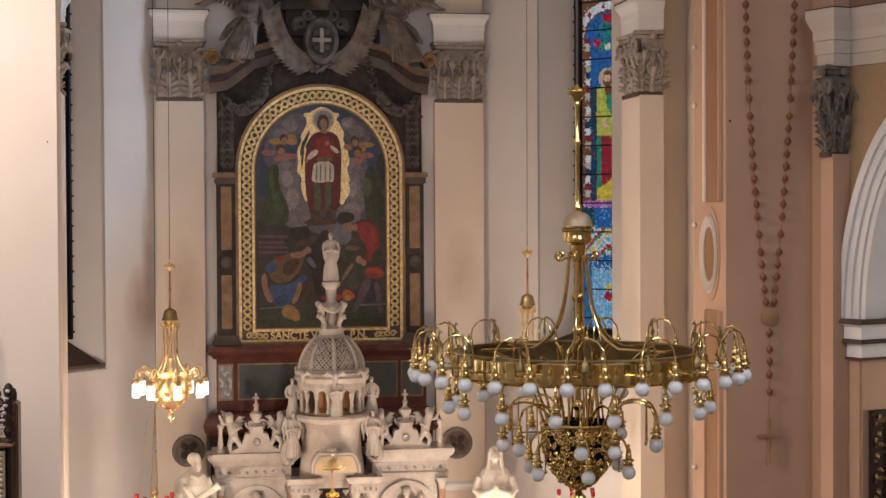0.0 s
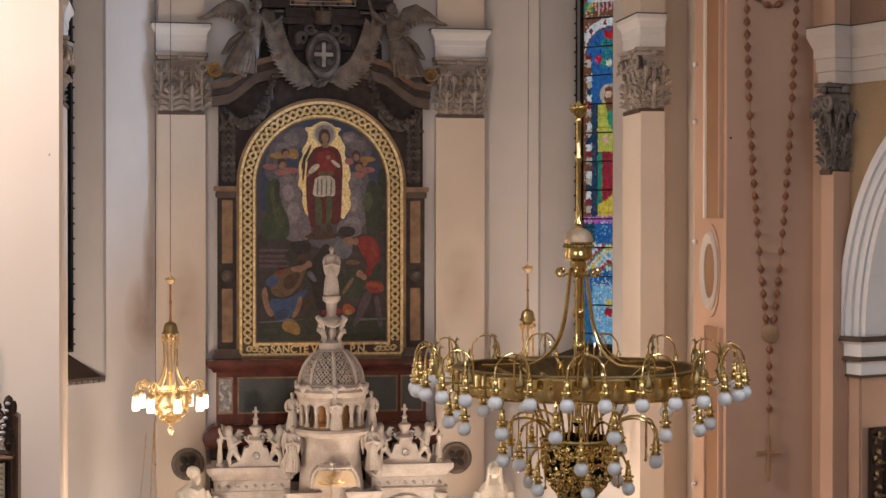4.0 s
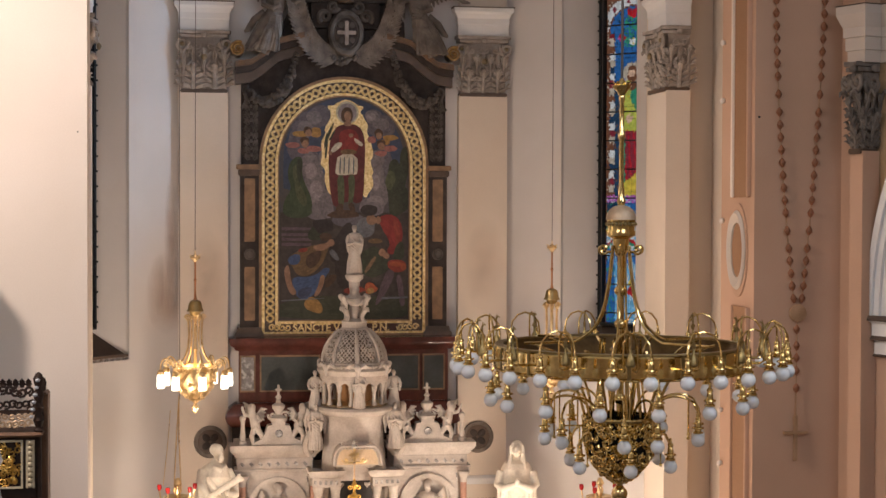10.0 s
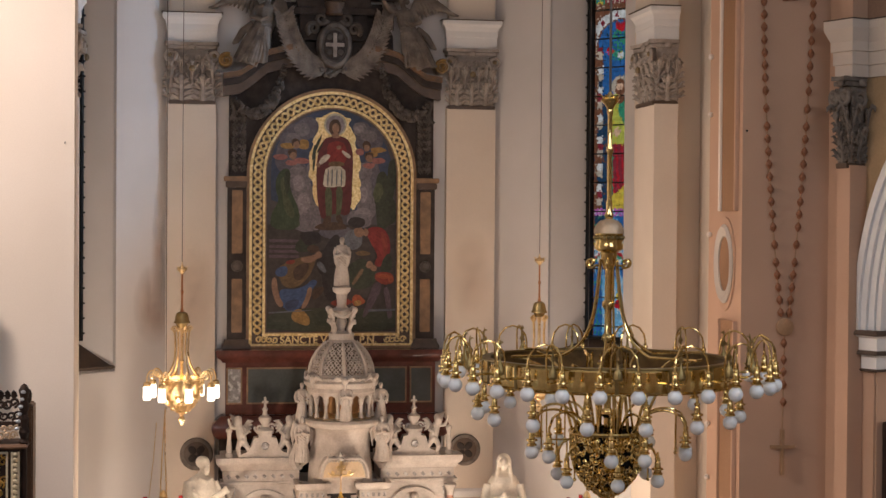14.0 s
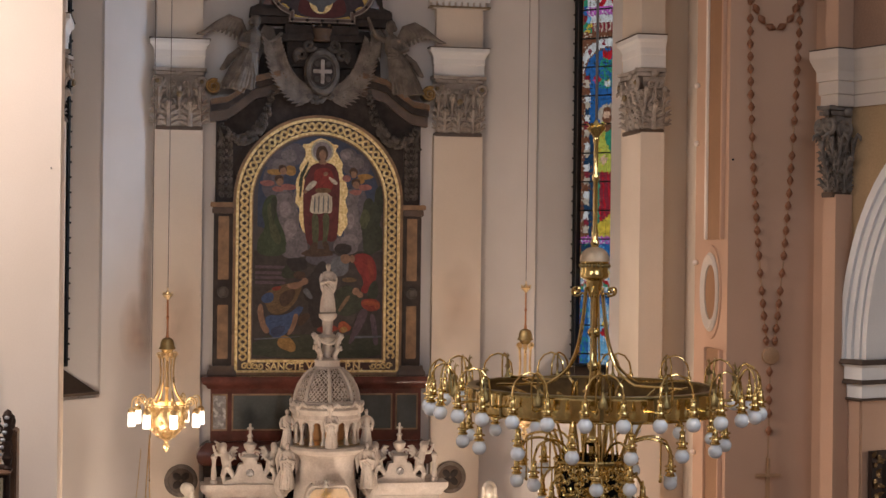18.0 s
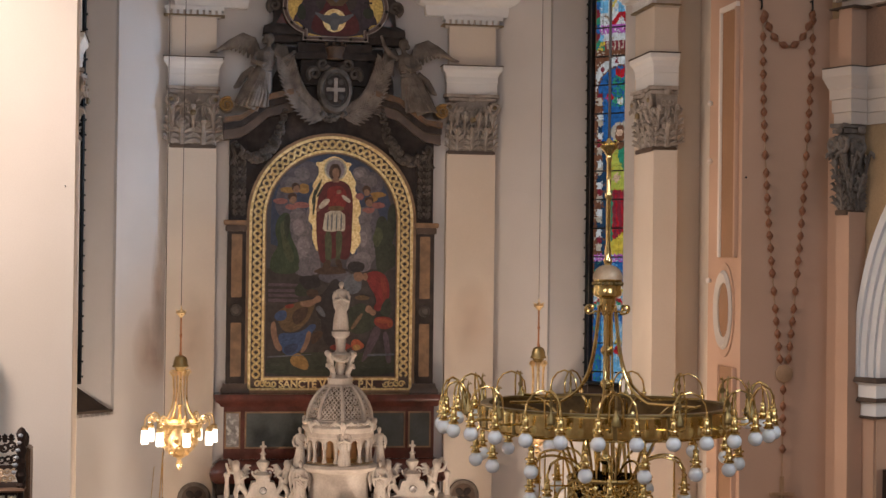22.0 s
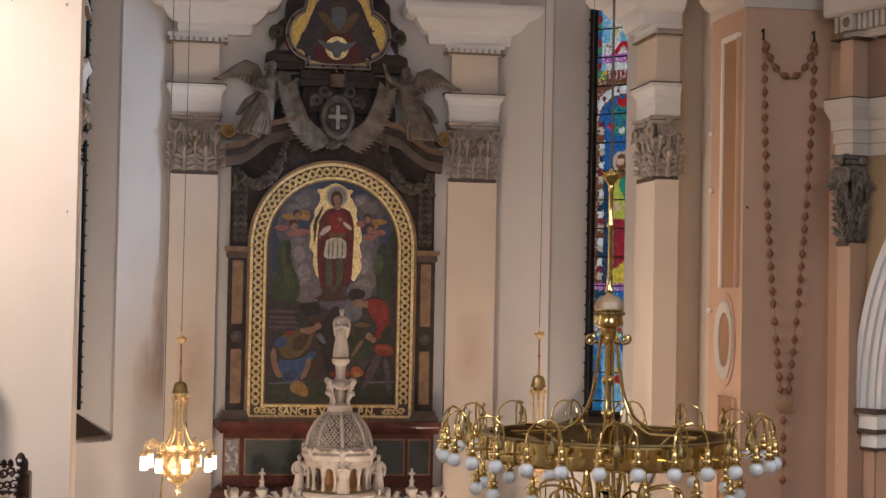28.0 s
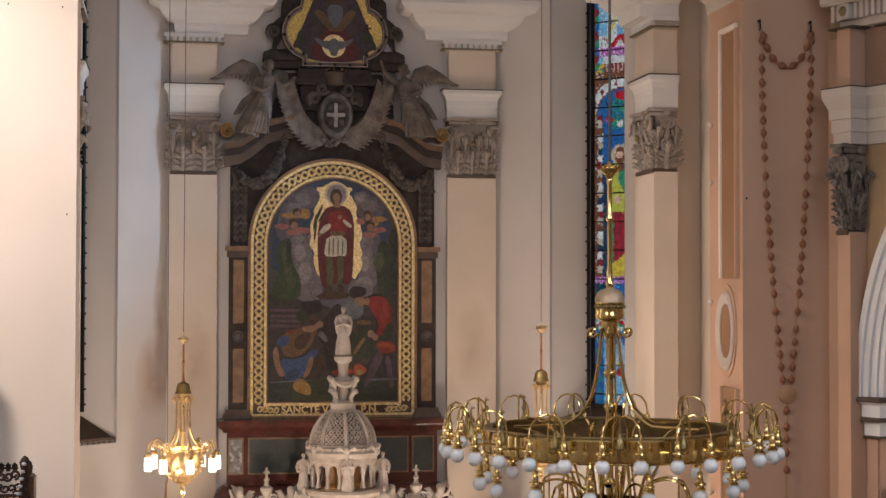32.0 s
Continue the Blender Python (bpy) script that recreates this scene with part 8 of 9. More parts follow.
# stem, canopy dome and suspension pipes
cpart("stem", lathe([(.022, 6.5), (.022, 7.6)], 12), BRASS)
for z in (6.7, 6.9, 7.15, 7.35):
    cpart("stem_knob", lathe([(.022, z - .03), (.035, z - .015), (.04, z), (.035, z + .015), (.022, z + .03)], 14), BRASS)
cpart("canopy_band", lathe([(.03, 7.56), (.045, 7.6), (.05, 7.66), (.085, 7.68), (.088, 7.70), (.08, 7.715), (.083, 7.735), (.08, 7.76), (.086, 7.765), (.086, 7.775)], 28), BRASS, "ornate brass band")
cpart("canopy_dome", lathe([(.09, 7.775), (.088, 7.80), (.074, 7.832), (.05, 7.852), (.02, 7.862)], 28), BRASS_PALE, "pale domed brass canopy")
b = bmesh.new()
for k in range(20):
    a = 2 * math.pi * k / 20
    ball((.085 * math.cos(a), .085 * math.sin(a), 7.75), .012, b, 7, 5)
cpart("canopy_beads", b, BRASS_OLD)
cpart("upper_stem", lathe([(.02, 7.86), (.028, 7.885), (.018, 7.91), (.02, 7.95), (.014, 7.98), (.014, 8.25), (.022, 8.27), (.022, 8.285), (.014, 8.3), (.014, 8.48), (.02, 8.5), (.016, 8.515), (.03, 8.54), (.055, 8.565), (.058, 8.575), (.03, 8.58), (.02, 8.6), (.008, 8.62)], 18), BRASS, "slender upper stem with a cup")
b = bmesh.new()
for k in range(8):
    a = 2 * math.pi * k / 8
    leaf(.03, .05, .5, b, Matrix.Rotation(a, 4, 'Z') @ Matrix.Translation((0, -.04, 8.555)), 3)
cpart("cup_leaves", b, BRASS)
for k in range(6):
    a = radians(10) + 2 * math.pi * k / 6
    d = Vector((math.cos(a), math.sin(a), 0))
    U = Vector((0, 0, 1))
    cpart("suspension_pipe", tube(bez(d * .055 + U * 7.62, d * .09 + U * 7.25, d * .12 + U * 7.12, d * .30 + U * 7.05, 16) + [d * .62 + U * 7.05], .0085, 7), BRASS)
    cpart("canopy_scroll", tube([d * .06 + U * 7.58] + [Vector((d.x * (.1 + p.x), d.y * (.1 + p.x), 7.6 + p.z)) for p in spiral((.02, 0, 0), .035, .008, 1.2, a0=3.6, n=14)], .0065, 6), BRASS)
cpart("inner_rod", tube([(.02, -.02, 7.6), (.03, -.03, 7.05)], .007, 6))
cb = part("chandelier_cable", tube([(CX, CY, 8.61), (CX, CY, TOP)], .008, 6), CABLE)
tagged(cb, "dark steel cable holding the brass chandelier", "cable")

# ---- small gilt chandeliers with lit glass tubes ----
GOLD = mat("bright_gilt_brass", (.93, .74, .44), (.74, .54, .27), .2, 1.0, 8, 40, .15, rough2=.4)


def small_lamp():
    L = thing("gilt_chandelier", (0, 0, 0), "small gilded chandelier with a pierced bowl and lit glass tubes", "chandelier", "small gilt chandeliers")
    part("finial_cup", lathe([(.006, 1.80), (.01, 1.76), (.02, 1.74), (.065, 1.72), (.075, 1.70), (.04, 1.67), (.015, 1.64)], 16), GOLD, L)
    b = bmesh.new()
    for k in range(6):
        leaf(.05, .06, .5, b, Matrix.Rotation(k * 1.047, 4, 'Z') @ Matrix.Translation((0, -.055, 1.69)), 3)
    part("cup_leaves", b, GOLD, L)
    part("upper_rod", lathe([(.012, 1.66), (.012, 1.42), (.022, 1.41), (.022, 1.395), (.012, 1.38), (.014, 1.2), (.02, 1.16), (.03, 1.13)], 12), COPPER, L, "copper-coloured rod")
    part("dome", lathe([(.03, 1.14), (.07, 1.12), (.09, 1.07), (.095, 1.02), (.11, 1.0), (.11, .985), (.08, .98), (.06, .93)], 22), BRASS_OLD, L, "dull brass dome")
    part("stem", lathe([(.03, .95), (.035, .9), (.022, .85), (.022, .5), (.035, .48), (.02, .44), (.025, .2)], 14), GOLD, L)
    for k in range(4):
        a = k * math.pi / 2 + .5
        d = Vector((math.cos(a), math.sin(a), 0))
        U = Vector((0, 0, 1))
        part("scroll_bracket", tube(bez(d * .11 + U * .9, d * .08 + U * .6, d * .08 + U * .4, d * .27 + U * .25, 16), .013, 7), GOLD, L)
        part("bracket_curl", tube([(d.x * (.11 + p.x), d.y * (.11 + p.x), .9 + p.z) for p in spiral((.0, 0, 0), .05, .012, 1.4, a0=0)], .011, 6), GOLD, L)
    bw = [(.285, .24), (.29, .18), (.275, .06), (.22, -.06), (.13, -.15), (.05, -.19)]
    part("bowl_lining", lathe([(r - .02, z) for r, z in bw], 24, cap=False), GOLD, L, "gilded bowl")
    b = bmesh.new()
    r_ = random.Random(5)
    for k in range(190):
        f = r_.random() * (len(bw) - 1.001)
        i = int(f)
        r = bw[i][0] + (bw[i + 1][0] - bw[i][0]) * (f - i)
        z = bw[i][1] + (bw[i + 1][1] - bw[i][1]) * (f - i)
        a = r_.uniform(0, 6.283)
        s = r_.uniform(.02, .038)
        tube([(r * math.cos(a) - p.x * math.sin(a), r * math.sin(a) + p.x * math.cos(a), z + p.z) for p in spiral((0, 0, 0), s, .006, 1.2, a0=r_.uniform(0, 6.3), n=8)], .008, 4, b)
    tagged(part("bowl_tracery", b, GOLD, L, "pierced gilt tracery"), kind="stuff")
    part("bowl_rim", lathe([(.275, .235), (.3, .24), (.305, .255), (.295, .265), (.275, .26)], 28, ring=True), GOLD, L)
    part("drop", lathe([(.05, -.18), (.06, -.2), (.03, -.23), (.02, -.25), (.04, -.275), (.05, -.3), (.035, -.345), (.0, -.39)], 14), GOLD, L)
    for k in range(8):
        a = k * math.pi / 4 + .2
        d = Vector((math.cos(a), math.sin(a), 0))
        U = Vector((0, 0, 1))
        ar = part("arm", tube(bez(d * .28 + U * .2, d * .32 + U * .42, d * .48 + U * .42, d * .46 + U * .2, 14), .011, 6), GOLD, L)
        part("curl", tube([(d.x * (.38 + p.x), d.y * (.38 + p.x), .3 + p.z) for p in spiral((0, 0, 0), .06, .015, 1.3, a0=2)], .009, 6), GOLD, ar)
        part("holder", lathe([(.02, .22), (.045, .2), (.05, .17), (.045, .15)], 12, at=tuple(d * .46)), GOLD, ar)
        part("glass_tube", lathe([(.046, .155), (.05, .08), (.052, .0), (.046, -.025), (.0, -.03)], 14, at=tuple(d * .46)), LIT, ar, "lit frosted glass tube")
    return L


lmp = small_lamp()
lmp.matrix_world = pose(-2.4, -4.15, 5.47)
copy_thing(lmp, pose(2.46, -4.15, 5.60))
for x, z in ((-2.4, 7.26), (2.46, 7.39)):
    c = part("lamp_cable", tube([(x + .0, -4.15, z), (x + .02, -4.15, TOP)], .005, 5), CABLE)
    tagged(c, "thin dark cable of a gilt chandelier", "cable", "lamp cables")
    lamp("tube_light", 'POINT', (x, -4.15, z - 1.55), 14, (1, .78, .52), .3)

# hanging sanctuary lamps with red glasses
for x, y, z in ((-2.64, -3.0, 3.74), (3.2, -4.0, 3.78)):
    L = thing("sanctuary_lamp", (x, y, z), "hanging gilded sanctuary lamp with red glass cups", "lamp", "sanctuary lamps")
    part("bowl", lathe([(.0, -.36), (.03, -.3), (.02, -.26), (.05, -.2), (.03, -.14), (.06, -.1), (.18, -.02), (.2, .04), (.16, .05), (.06, .02)], 18), GOLD, L)
    for k in range(5):
        a = k * 1.257 + .4
        d = Vector((math.cos(a), math.sin(a), 0))
        ar = part("arm", tube([d * .12 + Vector((0, 0, .0)), d * .24 + Vector((0, 0, .0)), d * .26 + Vector((0, 0, .12))], .012, 6), GOLD, L)
        part("glass", lathe([(.015, .12), (.028, .14), (.033, .17), (.028, .2), (.024, .205)], 12, at=tuple(d * .26)), RED_GLASS, ar, "red glass cup")
    part("crest", lathe([(.03, .02), (.05, .12), (.03, .18), (.06, .22), (.02, .3)], 12), GOLD, L)
    if x < 0:
        for q in (-1, 1):
            part("chain", tube([(q * .05, 0, .1), (q * .02, 0, .8), (.02, 0, 1.45)], .009, 5), GOLD, L)
        part("chain", tube([(-.2, 0, .2), (-.14, 0, .75), (-.1, 0, 1.25)], .005, 5), GOLD, L)
        c = part("lamp_cable", tube([(x + .03, y, z + 1.4), (x + .03, y, TOP)], .006, 5), CABLE)
        tagged(c, "thin dark cable of the sanctuary lamp", "cable", "lamp cables")
    else:
        c = part("lamp_cable", tube([(x, y, z + .3), (x, y, TOP)], .004, 5), CABLE)
        tagged(c, "thin dark cable of the sanctuary lamp", "cable", "lamp cables")

# ---- great wooden rosary on the pier ----
ro = thing("wall_rosary", (4.42, -8.1, 6.6), "huge rosary of brown wooden beads hung on the pier", "rosary")
RO = Vector((4.42, -8.1, 6.6))
bead = lathe([(.006, -.062), (.028, -.035), (.042, -.005), (.042, .005), (.028, .035), (.006, .062)], 10)
bead_ob = part("bead", bead, BEAD, ro)
bead_me, used = bead_ob.data, [False]


def put_bead(p, big=1.0, tilt=0.0):
    o = new("bead", bead_me) if used[0] else bead_ob
    used[0] = True
    o.parent = ro
    o.matrix_basis = Matrix.Translation(Vector(p) - RO) @ Matrix.Rotation(tilt, 4, 'Y') @ Matrix.Scale(big * .92, 4)


strands = [bez((4.125, -8.136, 10.82), (4.12, -8.136, 9.4), (4.23, -8.136, 8.0), (4.375, -8.136, 6.76), 40), bez((4.735, -8.136, 10.82), (4.70, -8.136, 9.4), (4.60, -8.136, 8.0), (4.465, -8.136, 6.76), 40),
           bez((4.125, -8.136, 10.86), (4.25, -8.136, 10.28), (4.61, -8.136, 10.28), (4.735, -8.136, 10.86), 30), [Vector((4.42, -8.136, 6.55)), Vector((4.412, -8.136, 6.0)), Vector((4.405, -8.136, 5.47))]]
for si, S in enumerate(strands):
    part("cord", tube([Vector(p) - RO for p in S], .008, 5), WOOD_PALE, ro, "brown cord")
    if si == 3:
        for z in (6.46, 6.27, 6.13, 5.98, 5.78):
            put_bead((4.41, -8.136, z), 1.0)
        continue
    L = [0]
    for a, b in zip(S, S[1:]):
        L.append(L[-1] + (b - a).length)
    d, k = .09, 0
    while d < L[-1] - .05:
        i = max(j for j in range(len(L)) if L[j] <= d)
        i = min(i, len(S) - 2)
        p = S[i].lerp(S[i + 1], (d - L[i]) / (L[i + 1] - L[i]))
        t = S[i + 1] - S[i]
        put_bead(p, 1.0 if si < 2 else 1.1, math.atan2(t.x, t.z))
        k += 1
        d += (.145 if si < 2 else .14) + (.06 if si < 2 and k % 10 in (0, 1) else 0)
part("medal", place(lathe([(0, .03), (.085, .03), (.1, .025), (.105, .0)], 24), Matrix.Translation((0, -.03, .045)) @ Matrix.Rotation(radians(90), 4, 'X')), WOOD_PALE, ro, "round carved wooden medal")
part("cross", block(-.04, 0.0, -.07, -.03, -1.66, -1.13, .006), WOOD_PALE, ro, "plain wooden cross")
part("cross", block(-.165, .13, -.068, -.032, -1.355, -1.315, .006), WOOD_PALE, ro, "plain wooden cross")
for x in (4.125, 4.74):
    h = part("wall_hook", tube([(x, -8.1, 10.95), (x, -8.16, 10.96), (x, -8.17, 10.86), (x, -8.14, 10.84)], .012, 6), IRON)
    tagged(h, "black iron wall hook", "hook", "wall hooks")
for y_, z_ in ((-7.05, 9.85), (-7.05, 9.15), (-7.05, 7.7), (-7.05, 5.4), (-7.05, 4.75)):
    h = part("porcelain_insulator", ball((3.9, y_, z_), .035, None, 10, 8), PLASTER_LIGHT)
    tagged(h, "small white porcelain insulator on the pier edge", "insulator", "porcelain insulators")
h = part("nail", ball((3.98, -8.1, 8.9), .014, None, 8, 6), IRON)
tagged(h, "dark nail in the pink plaster", "nail")

ro.location.x += .03

for x_, z_ in ((-3.66, 8.65), (-4.29, 10.9), (-3.72, 10.88)):
    h = part("nail", tube([(x_, -8.09, z_ + .006), (x_ + .002, -8.11, z_), (x_ + .002, -8.114, z_ - .014)], .0055, 6), IRON)
    tagged(h, "small dark nail in the pale plaster wall", "nail", "wall nails")
# ---- pulpit against the pale wall ----
pu = thing("pulpit", (-4.6, -9.4, 0), "dark carved wooden pulpit with gilded lattice panels", "pulpit")
PO = Matrix.Translation((4.6, 9.4, 0))
ppu = lambda name, bm, mt, label="", parent=None: part(name, place(bm, PO), mt, parent or pu, label)
ppu("body", block(-5.7, -3.96, -9.5, -8.95, 4.95, 5.6, .02), WOOD_DARK)
ppu("foot_moulding", sweep([(o, u + 4.82) for o, u in ((0, 0), (.02, .0), (.04, .06), (.02, .12), (0, .14))], [(-5.7, -9.5), (-3.96, -9.5), (-3.96, -8.95)]), WOOD_BROWN, "brown foot moulding")
ppu("underside", block(-5.5, -4.1, -9.3, -8.95, 4.2, 4.9, .03), WOOD_BROWN)
ppu("pillar", lathe([(.3, 0), (.3, .3), (.18, .4), (.16, 3.6), (.2, 4.0), (.25, 4.25)], 18, at=(-4.9, -9.15, 0)), WOOD_BROWN)
ppu("handrail", sweep([(o, u + 5.57) for o, u in ((-.04, 0), (.02, 0), (.04, .02), (.02, .045), (-.04, .045))], [(-5.7, -9.52), (-3.95, -9.52), (-3.95, -8.95)]), WOOD_BROWN, "brown moulded rail")
r_ = random.Random(11)
for x0, x1 in ((-4.36, -4.10), (-4.70, -4.44), (-5.05, -4.78)):
    pn = ppu("lattice_panel", on(plate([(x0, 5.06), (x1, 5.06), (x1, 5.54), (x0, 5.54)], .02, [[(x0 + .02, 5.08), (x1 - .02, 5.08), (x1 - .02, 5.52), (x0 + .02, 5.52)]]), -9.525), IVORY, "ivory and gilt lattice panel")
    b = bmesh.new()
    for k in range(30):
        cx, cz = r_.uniform(x0 + .04, x1 - .04), r_.uniform(5.1, 5.5)
        tube(spiral((cx, -9.515, cz), .045, .008, 1.2, a0=r_.uniform(0, 6), n=10), .009, 5, b)
    part("scrollwork", place(b, PO), GILT, pn)
for x in (-4.06, -4.0):
    ppu("gilt_strip", block(x - .012, x + .012, -9.525, -9.5, 5.06, 5.54, .004), IVORY, "ivory-coloured strip")
for k in range(9):
    ppu("boss", ball((-4.03, -9.522, 5.09 + k * .053), .026, None, 8, 6), IVORY)
# openwork cresting and corner post
b = bmesh.new()
for k in range(26):
    x = -5.6 + k * .062
    tube(spiral((x, -9.45, 6.02 + .02 * math.sin(k)), .05, .012, 1.3, a0=k * 1.7, n=12), .014, 5, b)
    tube(spiral((x + .03, -9.42, 5.88), .045, .012, 1.2, a0=k * 2.3, n=12), .012, 5, b)
    leaf(.07, .1, .4, b, Matrix.Translation((x, -9.44, 6.05)), 3)
    if k > 14:
        ppu("gilt_scroll", tube(spiral((x, -9.49, 5.70), .04, .01, 1.2, a0=k, n=10), .011, 5), BRASS_PALE, "pale gilded carved scroll")
        ppu("gilt_scroll", tube(spiral((x + .03, -9.49, 5.77), .03, .01, 1.1, a0=k * 1.3, n=10), .01, 5), BRASS_PALE)
for k in range(7):
    y = -9.4 + k * .07
    tube([(-3.96 + p.x * .2, y + p.x, p.z) for p in spiral((0, 0, 6.0), .05, .012, 1.3, a0=k, n=10)], .013, 5, b)
block(-5.65, -3.96, -9.46, -9.43, 5.78, 5.83, bm=b)
ppu("cresting", b, WOOD_DARK, "dark openwork carved cresting")
ppu("side_board", block(-3.955, -3.88, -9.3, -8.97, 4.2, 5.98, .015), WOOD_BROWN, "brown side board")
ppu("corner_post", lathe([(.03, 4.96), (.03, 5.6), (.05, 5.63), (.03, 5.66), (.055, 5.73), (.03, 5.8), (.05, 5.86), (.03, 5.9), (.055, 5.98), (.03, 6.05), (.045, 6.1), (.055, 6.14), (.03, 6.19), (.0, 6.21)], 12, at=(-3.95, -9.48, 0)), WOOD_DARK, "turned dark wooden corner post")
for k in range(6):
    ppu("gilt_boss", ball((-3.955 - .012 * k, -9.53, 6.13 - k * .072), .026 - .002 * (k % 2), None, 10, 8, (1, .8, .7)), SILVER_PAINT, "silvered boss")
for y in (-9.3, -9.15, -9.0):
    ppu("side_baluster", lathe([(.025, 5.6), (.035, 5.75), (.02, 5.9), (.035, 6.05), (.02, 6.1)], 10, at=(-3.95, y, 0)), WOOD_DARK)
sp = [('b', (0, 0, .95), .07), ('t', [(0, 0, .9), (.02, 0, .6), (0, 0, .35), (.03, 0, .1)], [.07, .1, .11, .13]), ('t', [(.05, 0, .8), (.12, -.06, .6), (.04, -.12, .45)], [.04, .035, .03]), ('t', [(-.05, -.1, .6), (.08, -.13, .4), (-.02, -.14, .2)], [.03, .04, .03]), ('b', (0, 0, .06), .18, (1, 1, .35))]
ob = melt(part("pulpit_statue", figure(sp), SILVER_PAINT), .012)
ob.location = (-4.40, -9.85, 4.80)
tagged(ob, "small silvered carved statue beside the pulpit", "statue")
br = part("statue_bracket", lathe([(.0, 3.9), (.08, 4.0), (.1, 4.4), (.2, 4.7), (.24, 4.8), (.24, 4.88)], 16, at=(-4.40, -9.85, 0)), SILVER_PAINT)
tagged(br, "silvered bracket carrying a small statue", "bracket")
part("bracket_stem", lathe([(.06, 0), (.05, 4.0)], 10, at=(-4.40, -9.85, 0)), SILVER_PAINT, br)
# unseen board, outlined so that its shadow falls on the pale wall
bk = thing("pulpit_backboard", (-5.2, -8.6, 5.6), "unseen dark board behind the pulpit that casts the wall shadow", "backboard")
part("board", on(plate([(-.7, -5.6), (.36, -5.6), (.36, 1.76), (.33, 1.84), (.03, 2.18), (-.3, 2.5), (-.7, 2.75)], .1), -.05), WOOD_DARK, bk)
part("gilt_scroll", tube(bez((.3, -.06, .75), (.34, -.08, .85), (.3, -.08, 1.0), (.31, -.06, 1.12), 10), .035, 8), GILT, bk, "gilded carved scroll")

# ---- side aisle seen through the arch ----
U0 = SC - SH


jf = thing("jamb_painting", (0, 0, 0), "dark old painting in a black and gilt carved frame", "painting")
o = [(.04, 4.2), (1.02, 4.2), (1.02, 5.62), (.04, 5.62)]
i = [(.16, 4.32), (.90, 4.32), (.90, 5.48), (.16, 5.48)]
J = Matrix.Translation((U0 + .03, .03, 0)) @ Matrix.Rotation(radians(90), 4, 'Z') @ Matrix.Diagonal((1.28, 1, 1, 1))
part("frame", place(plate(o, .06, [i]), J @ Matrix.Diagonal((1, -1, 1, 1))), WOOD_DARK, jf, "black carved frame")
carve = None
for k in range(92):
    at_ = (.06 + (k % 21) * .047, -.06, 5.55 if k < 21 else 4.26) if k < 42 else (.1 if k < 67 else .96, -.06, 4.3 + ((k - 42) % 25) * .05)
    if carve is None:
        o = part("carved_leaf", leaf(.06, .085, .6), BRASS_DARK, jf, "worn gilt carved leaf")
        carve = o.data
    else:
        o = new("carved_leaf", carve)
        o.parent = jf
    o.matrix_basis = J @ Matrix.Translation(at_) @ Matrix.Rotation(k * 2.4, 4, 'Y')
part("canvas", place(block(.15, .91, -.03, -.01, 4.3, 5.5), J), mat("old_dark_paint", (.022, .015, .012), (.014, .01, .008), .8, 0, 3, 22, .05, .1), jf, "dark varnished canvas")
for bx_, bz_, rx_, rz_, c_ in ((.52, 5.2, .09, .1, (.10, .062, .045)), (.48, 4.95, .13, .2, (.075, .042, .034)), (.62, 4.9, .1, .16, (.09, .025, .02)), (.58, 4.62, .2, .16, (.04, .03, .034))):
    part("painted_shape", place(ball((bx_, -.031, bz_), 1, None, 14, 8, (rx_, .004, rz_)), J), mat("dim_paint", c_, tuple(v * .6 for v in c_), .8, 0, 8, 30, .05, .1), jf)
jf.matrix_world = NW
setting("aisle_pier", block(U0 - 1.6, U0 - .06, WT, WT + .5, 0, 6.2), PLASTER_LIGHT, "bright white aisle pier", NW, "wall")
setting("aisle_pier_upper", block(U0 - 1.6, U0 - .06, WT, WT + .5, 6.62, 9.5), PLASTER_WHITE, "white upper aisle pier", NW, "wall")
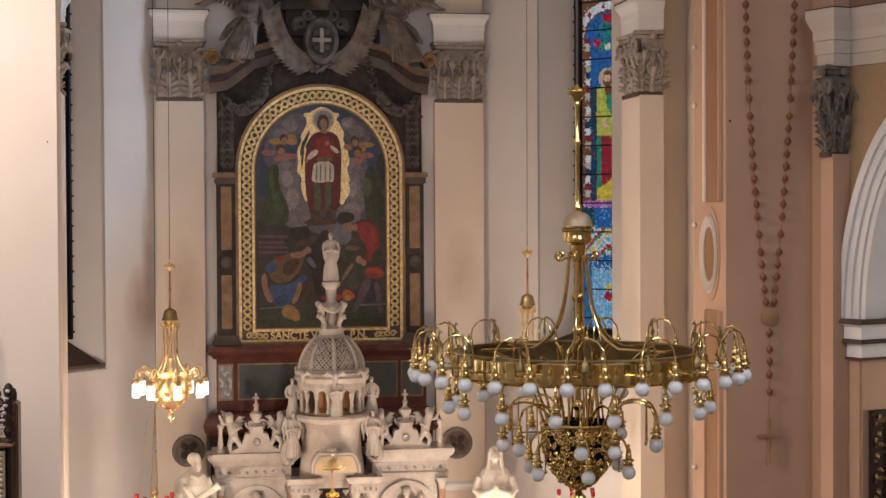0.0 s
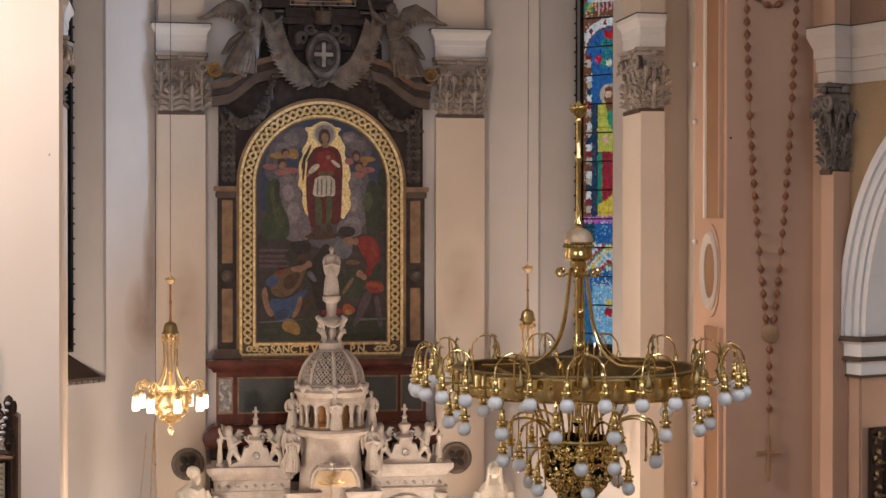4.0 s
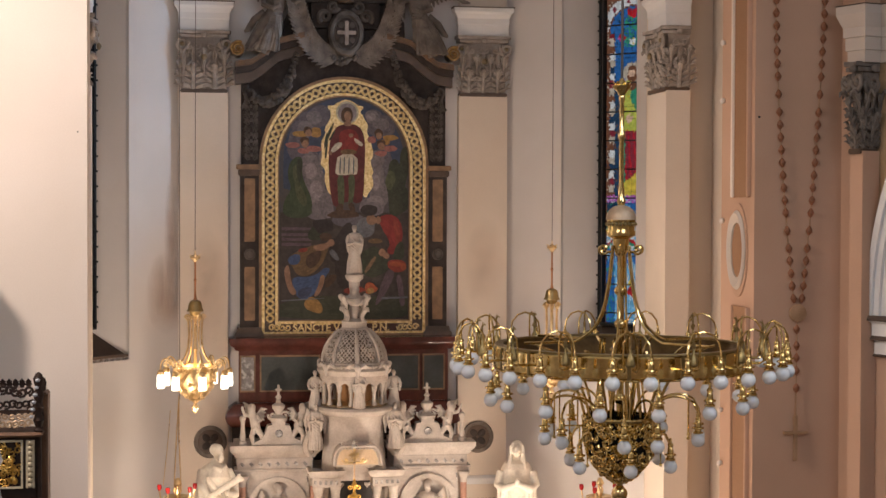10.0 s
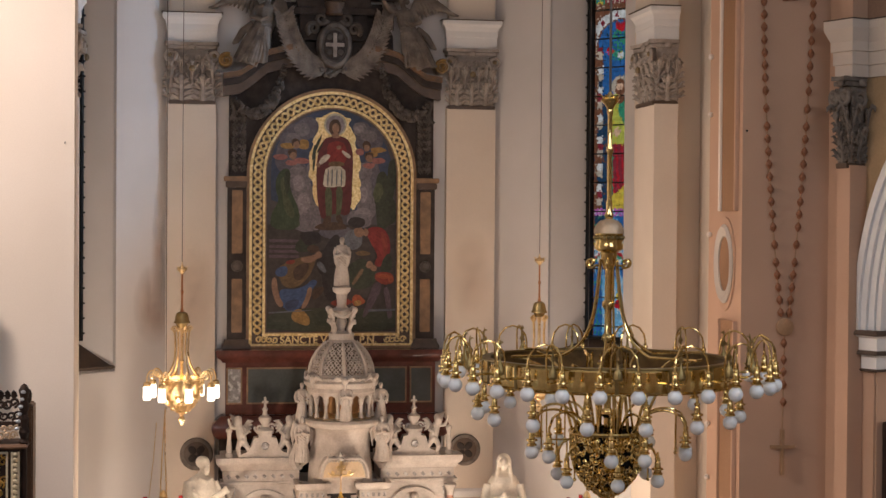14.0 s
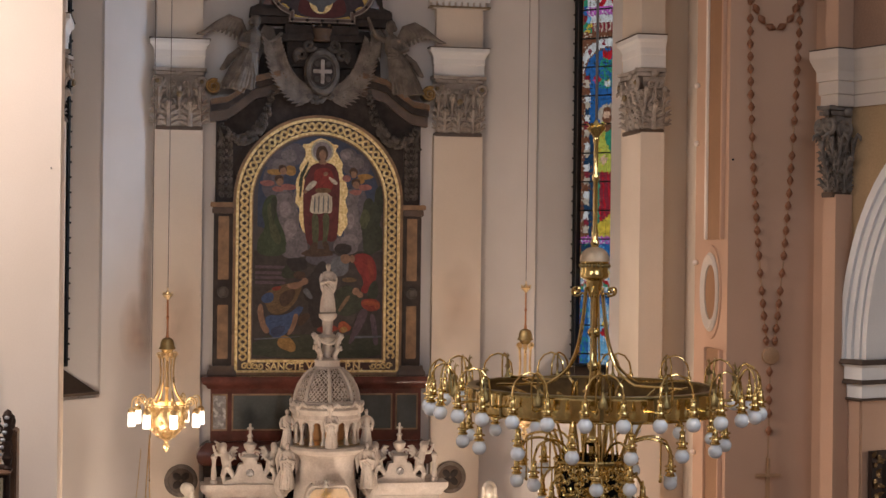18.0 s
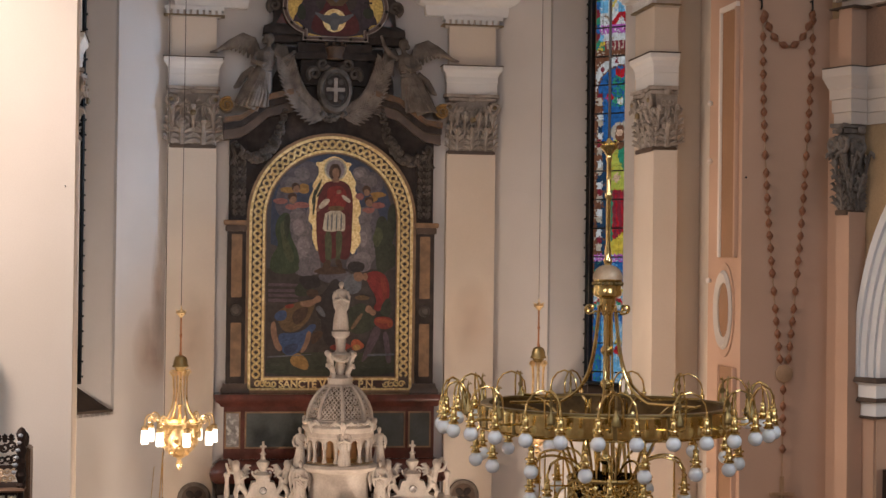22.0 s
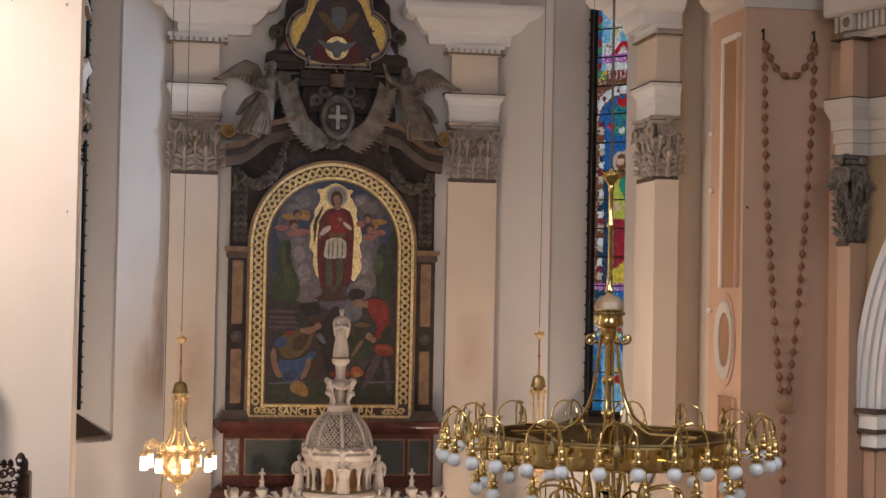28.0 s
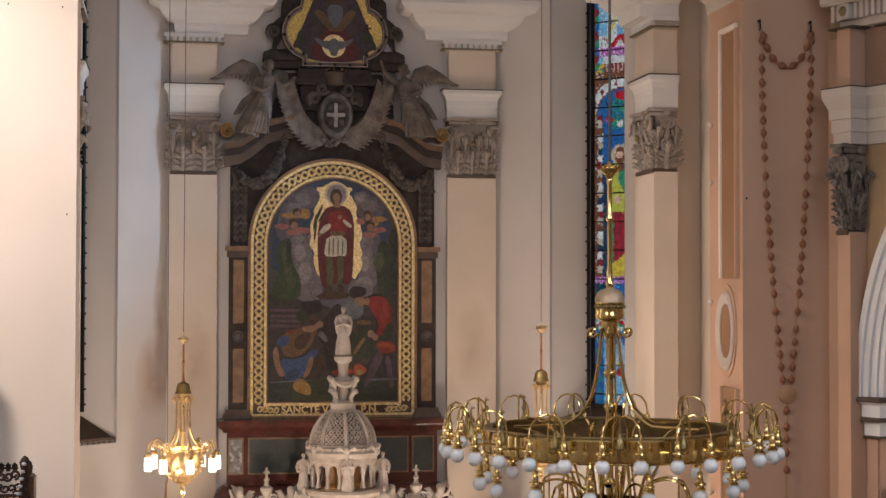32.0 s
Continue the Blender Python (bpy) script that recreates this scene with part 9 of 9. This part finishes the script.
for k in range(7):
    bl = thing("light_bulb", (0, 0, 0), "small lit bulb of a vertical light string", "light bulb", "light string")
    part("glass", ball((0, 0, 0), .015, None, 10, 8), CANDLE_LIT, bl)
    part("socket", lathe([(.014, .02), (.02, .05), (.01, .06)], 8), BRASS_OLD, bl)
    bl.matrix_world = NW @ Matrix.Translation((U0 - .03, WT + .05, 5.25 + k * .14))
nt_ = thing("framed_notice", (0, 0, 0), "small white framed notice on the aisle pier", "notice")
part("sheet", block(-.11, .11, -.012, 0, 0, .34), PLASTER_WHITE, nt_)
b = bmesh.new()
for k in range(5):
    block(-.08, .08 - .02 * (k % 3), -.016, -.012, .06 + k * .05, .08 + k * .05, bm=b)
part("writing_bars", b, STONE_GREY, nt_)
part("frame", plate([(-.13, -.02), (.13, -.02), (.13, .36), (-.13, .36)], .02, [[(-.11, 0), (.11, 0), (.11, .34), (-.11, .34)]]), WOOD_BROWN, nt_)
nt_.matrix_world = NW @ Matrix.Translation((U0 - .057, WT + .24, 4.95)) @ Matrix.Rotation(radians(90), 4, 'Z')
for x, y, z0, z1, w, lb in ((9.75, -4.99, 5.2, 7.2, .92, "dark painting in a brown wooden frame"), (9.55, -4.99, 3.3, 4.83, 1.32, "red-brown painting in a gilt wooden frame")):
    pc = thing("aisle_painting", (x, y, z0), lb, "painting", "aisle paintings")
    part("frame", plate([(-w / 2, 0), (w / 2, 0), (w / 2, z1 - z0), (-w / 2, z1 - z0)], .06, [[(-w / 2 + .12, .12), (w / 2 - .12, .12), (w / 2 - .12, z1 - z0 - .12), (-w / 2 + .12, z1 - z0 - .12)]]), WOOD_DARK if z0 > 5 else GILT_DULL, pc)
    part("canvas", block(-w / 2 + .1, w / 2 - .1, .03, .05, .1, z1 - z0 - .1), PBROWN if z0 > 5 else PMAROON, pc)
    for k in range(4):
        part("painted_shape", ball((r_.uniform(-.3, .3), .03, r_.uniform(.4, z1 - z0 - .4)), .16, None, 10, 6, (1, .03, 1.4)), r_.choice((PFLESH, PYELLOW, PRED)), pc)
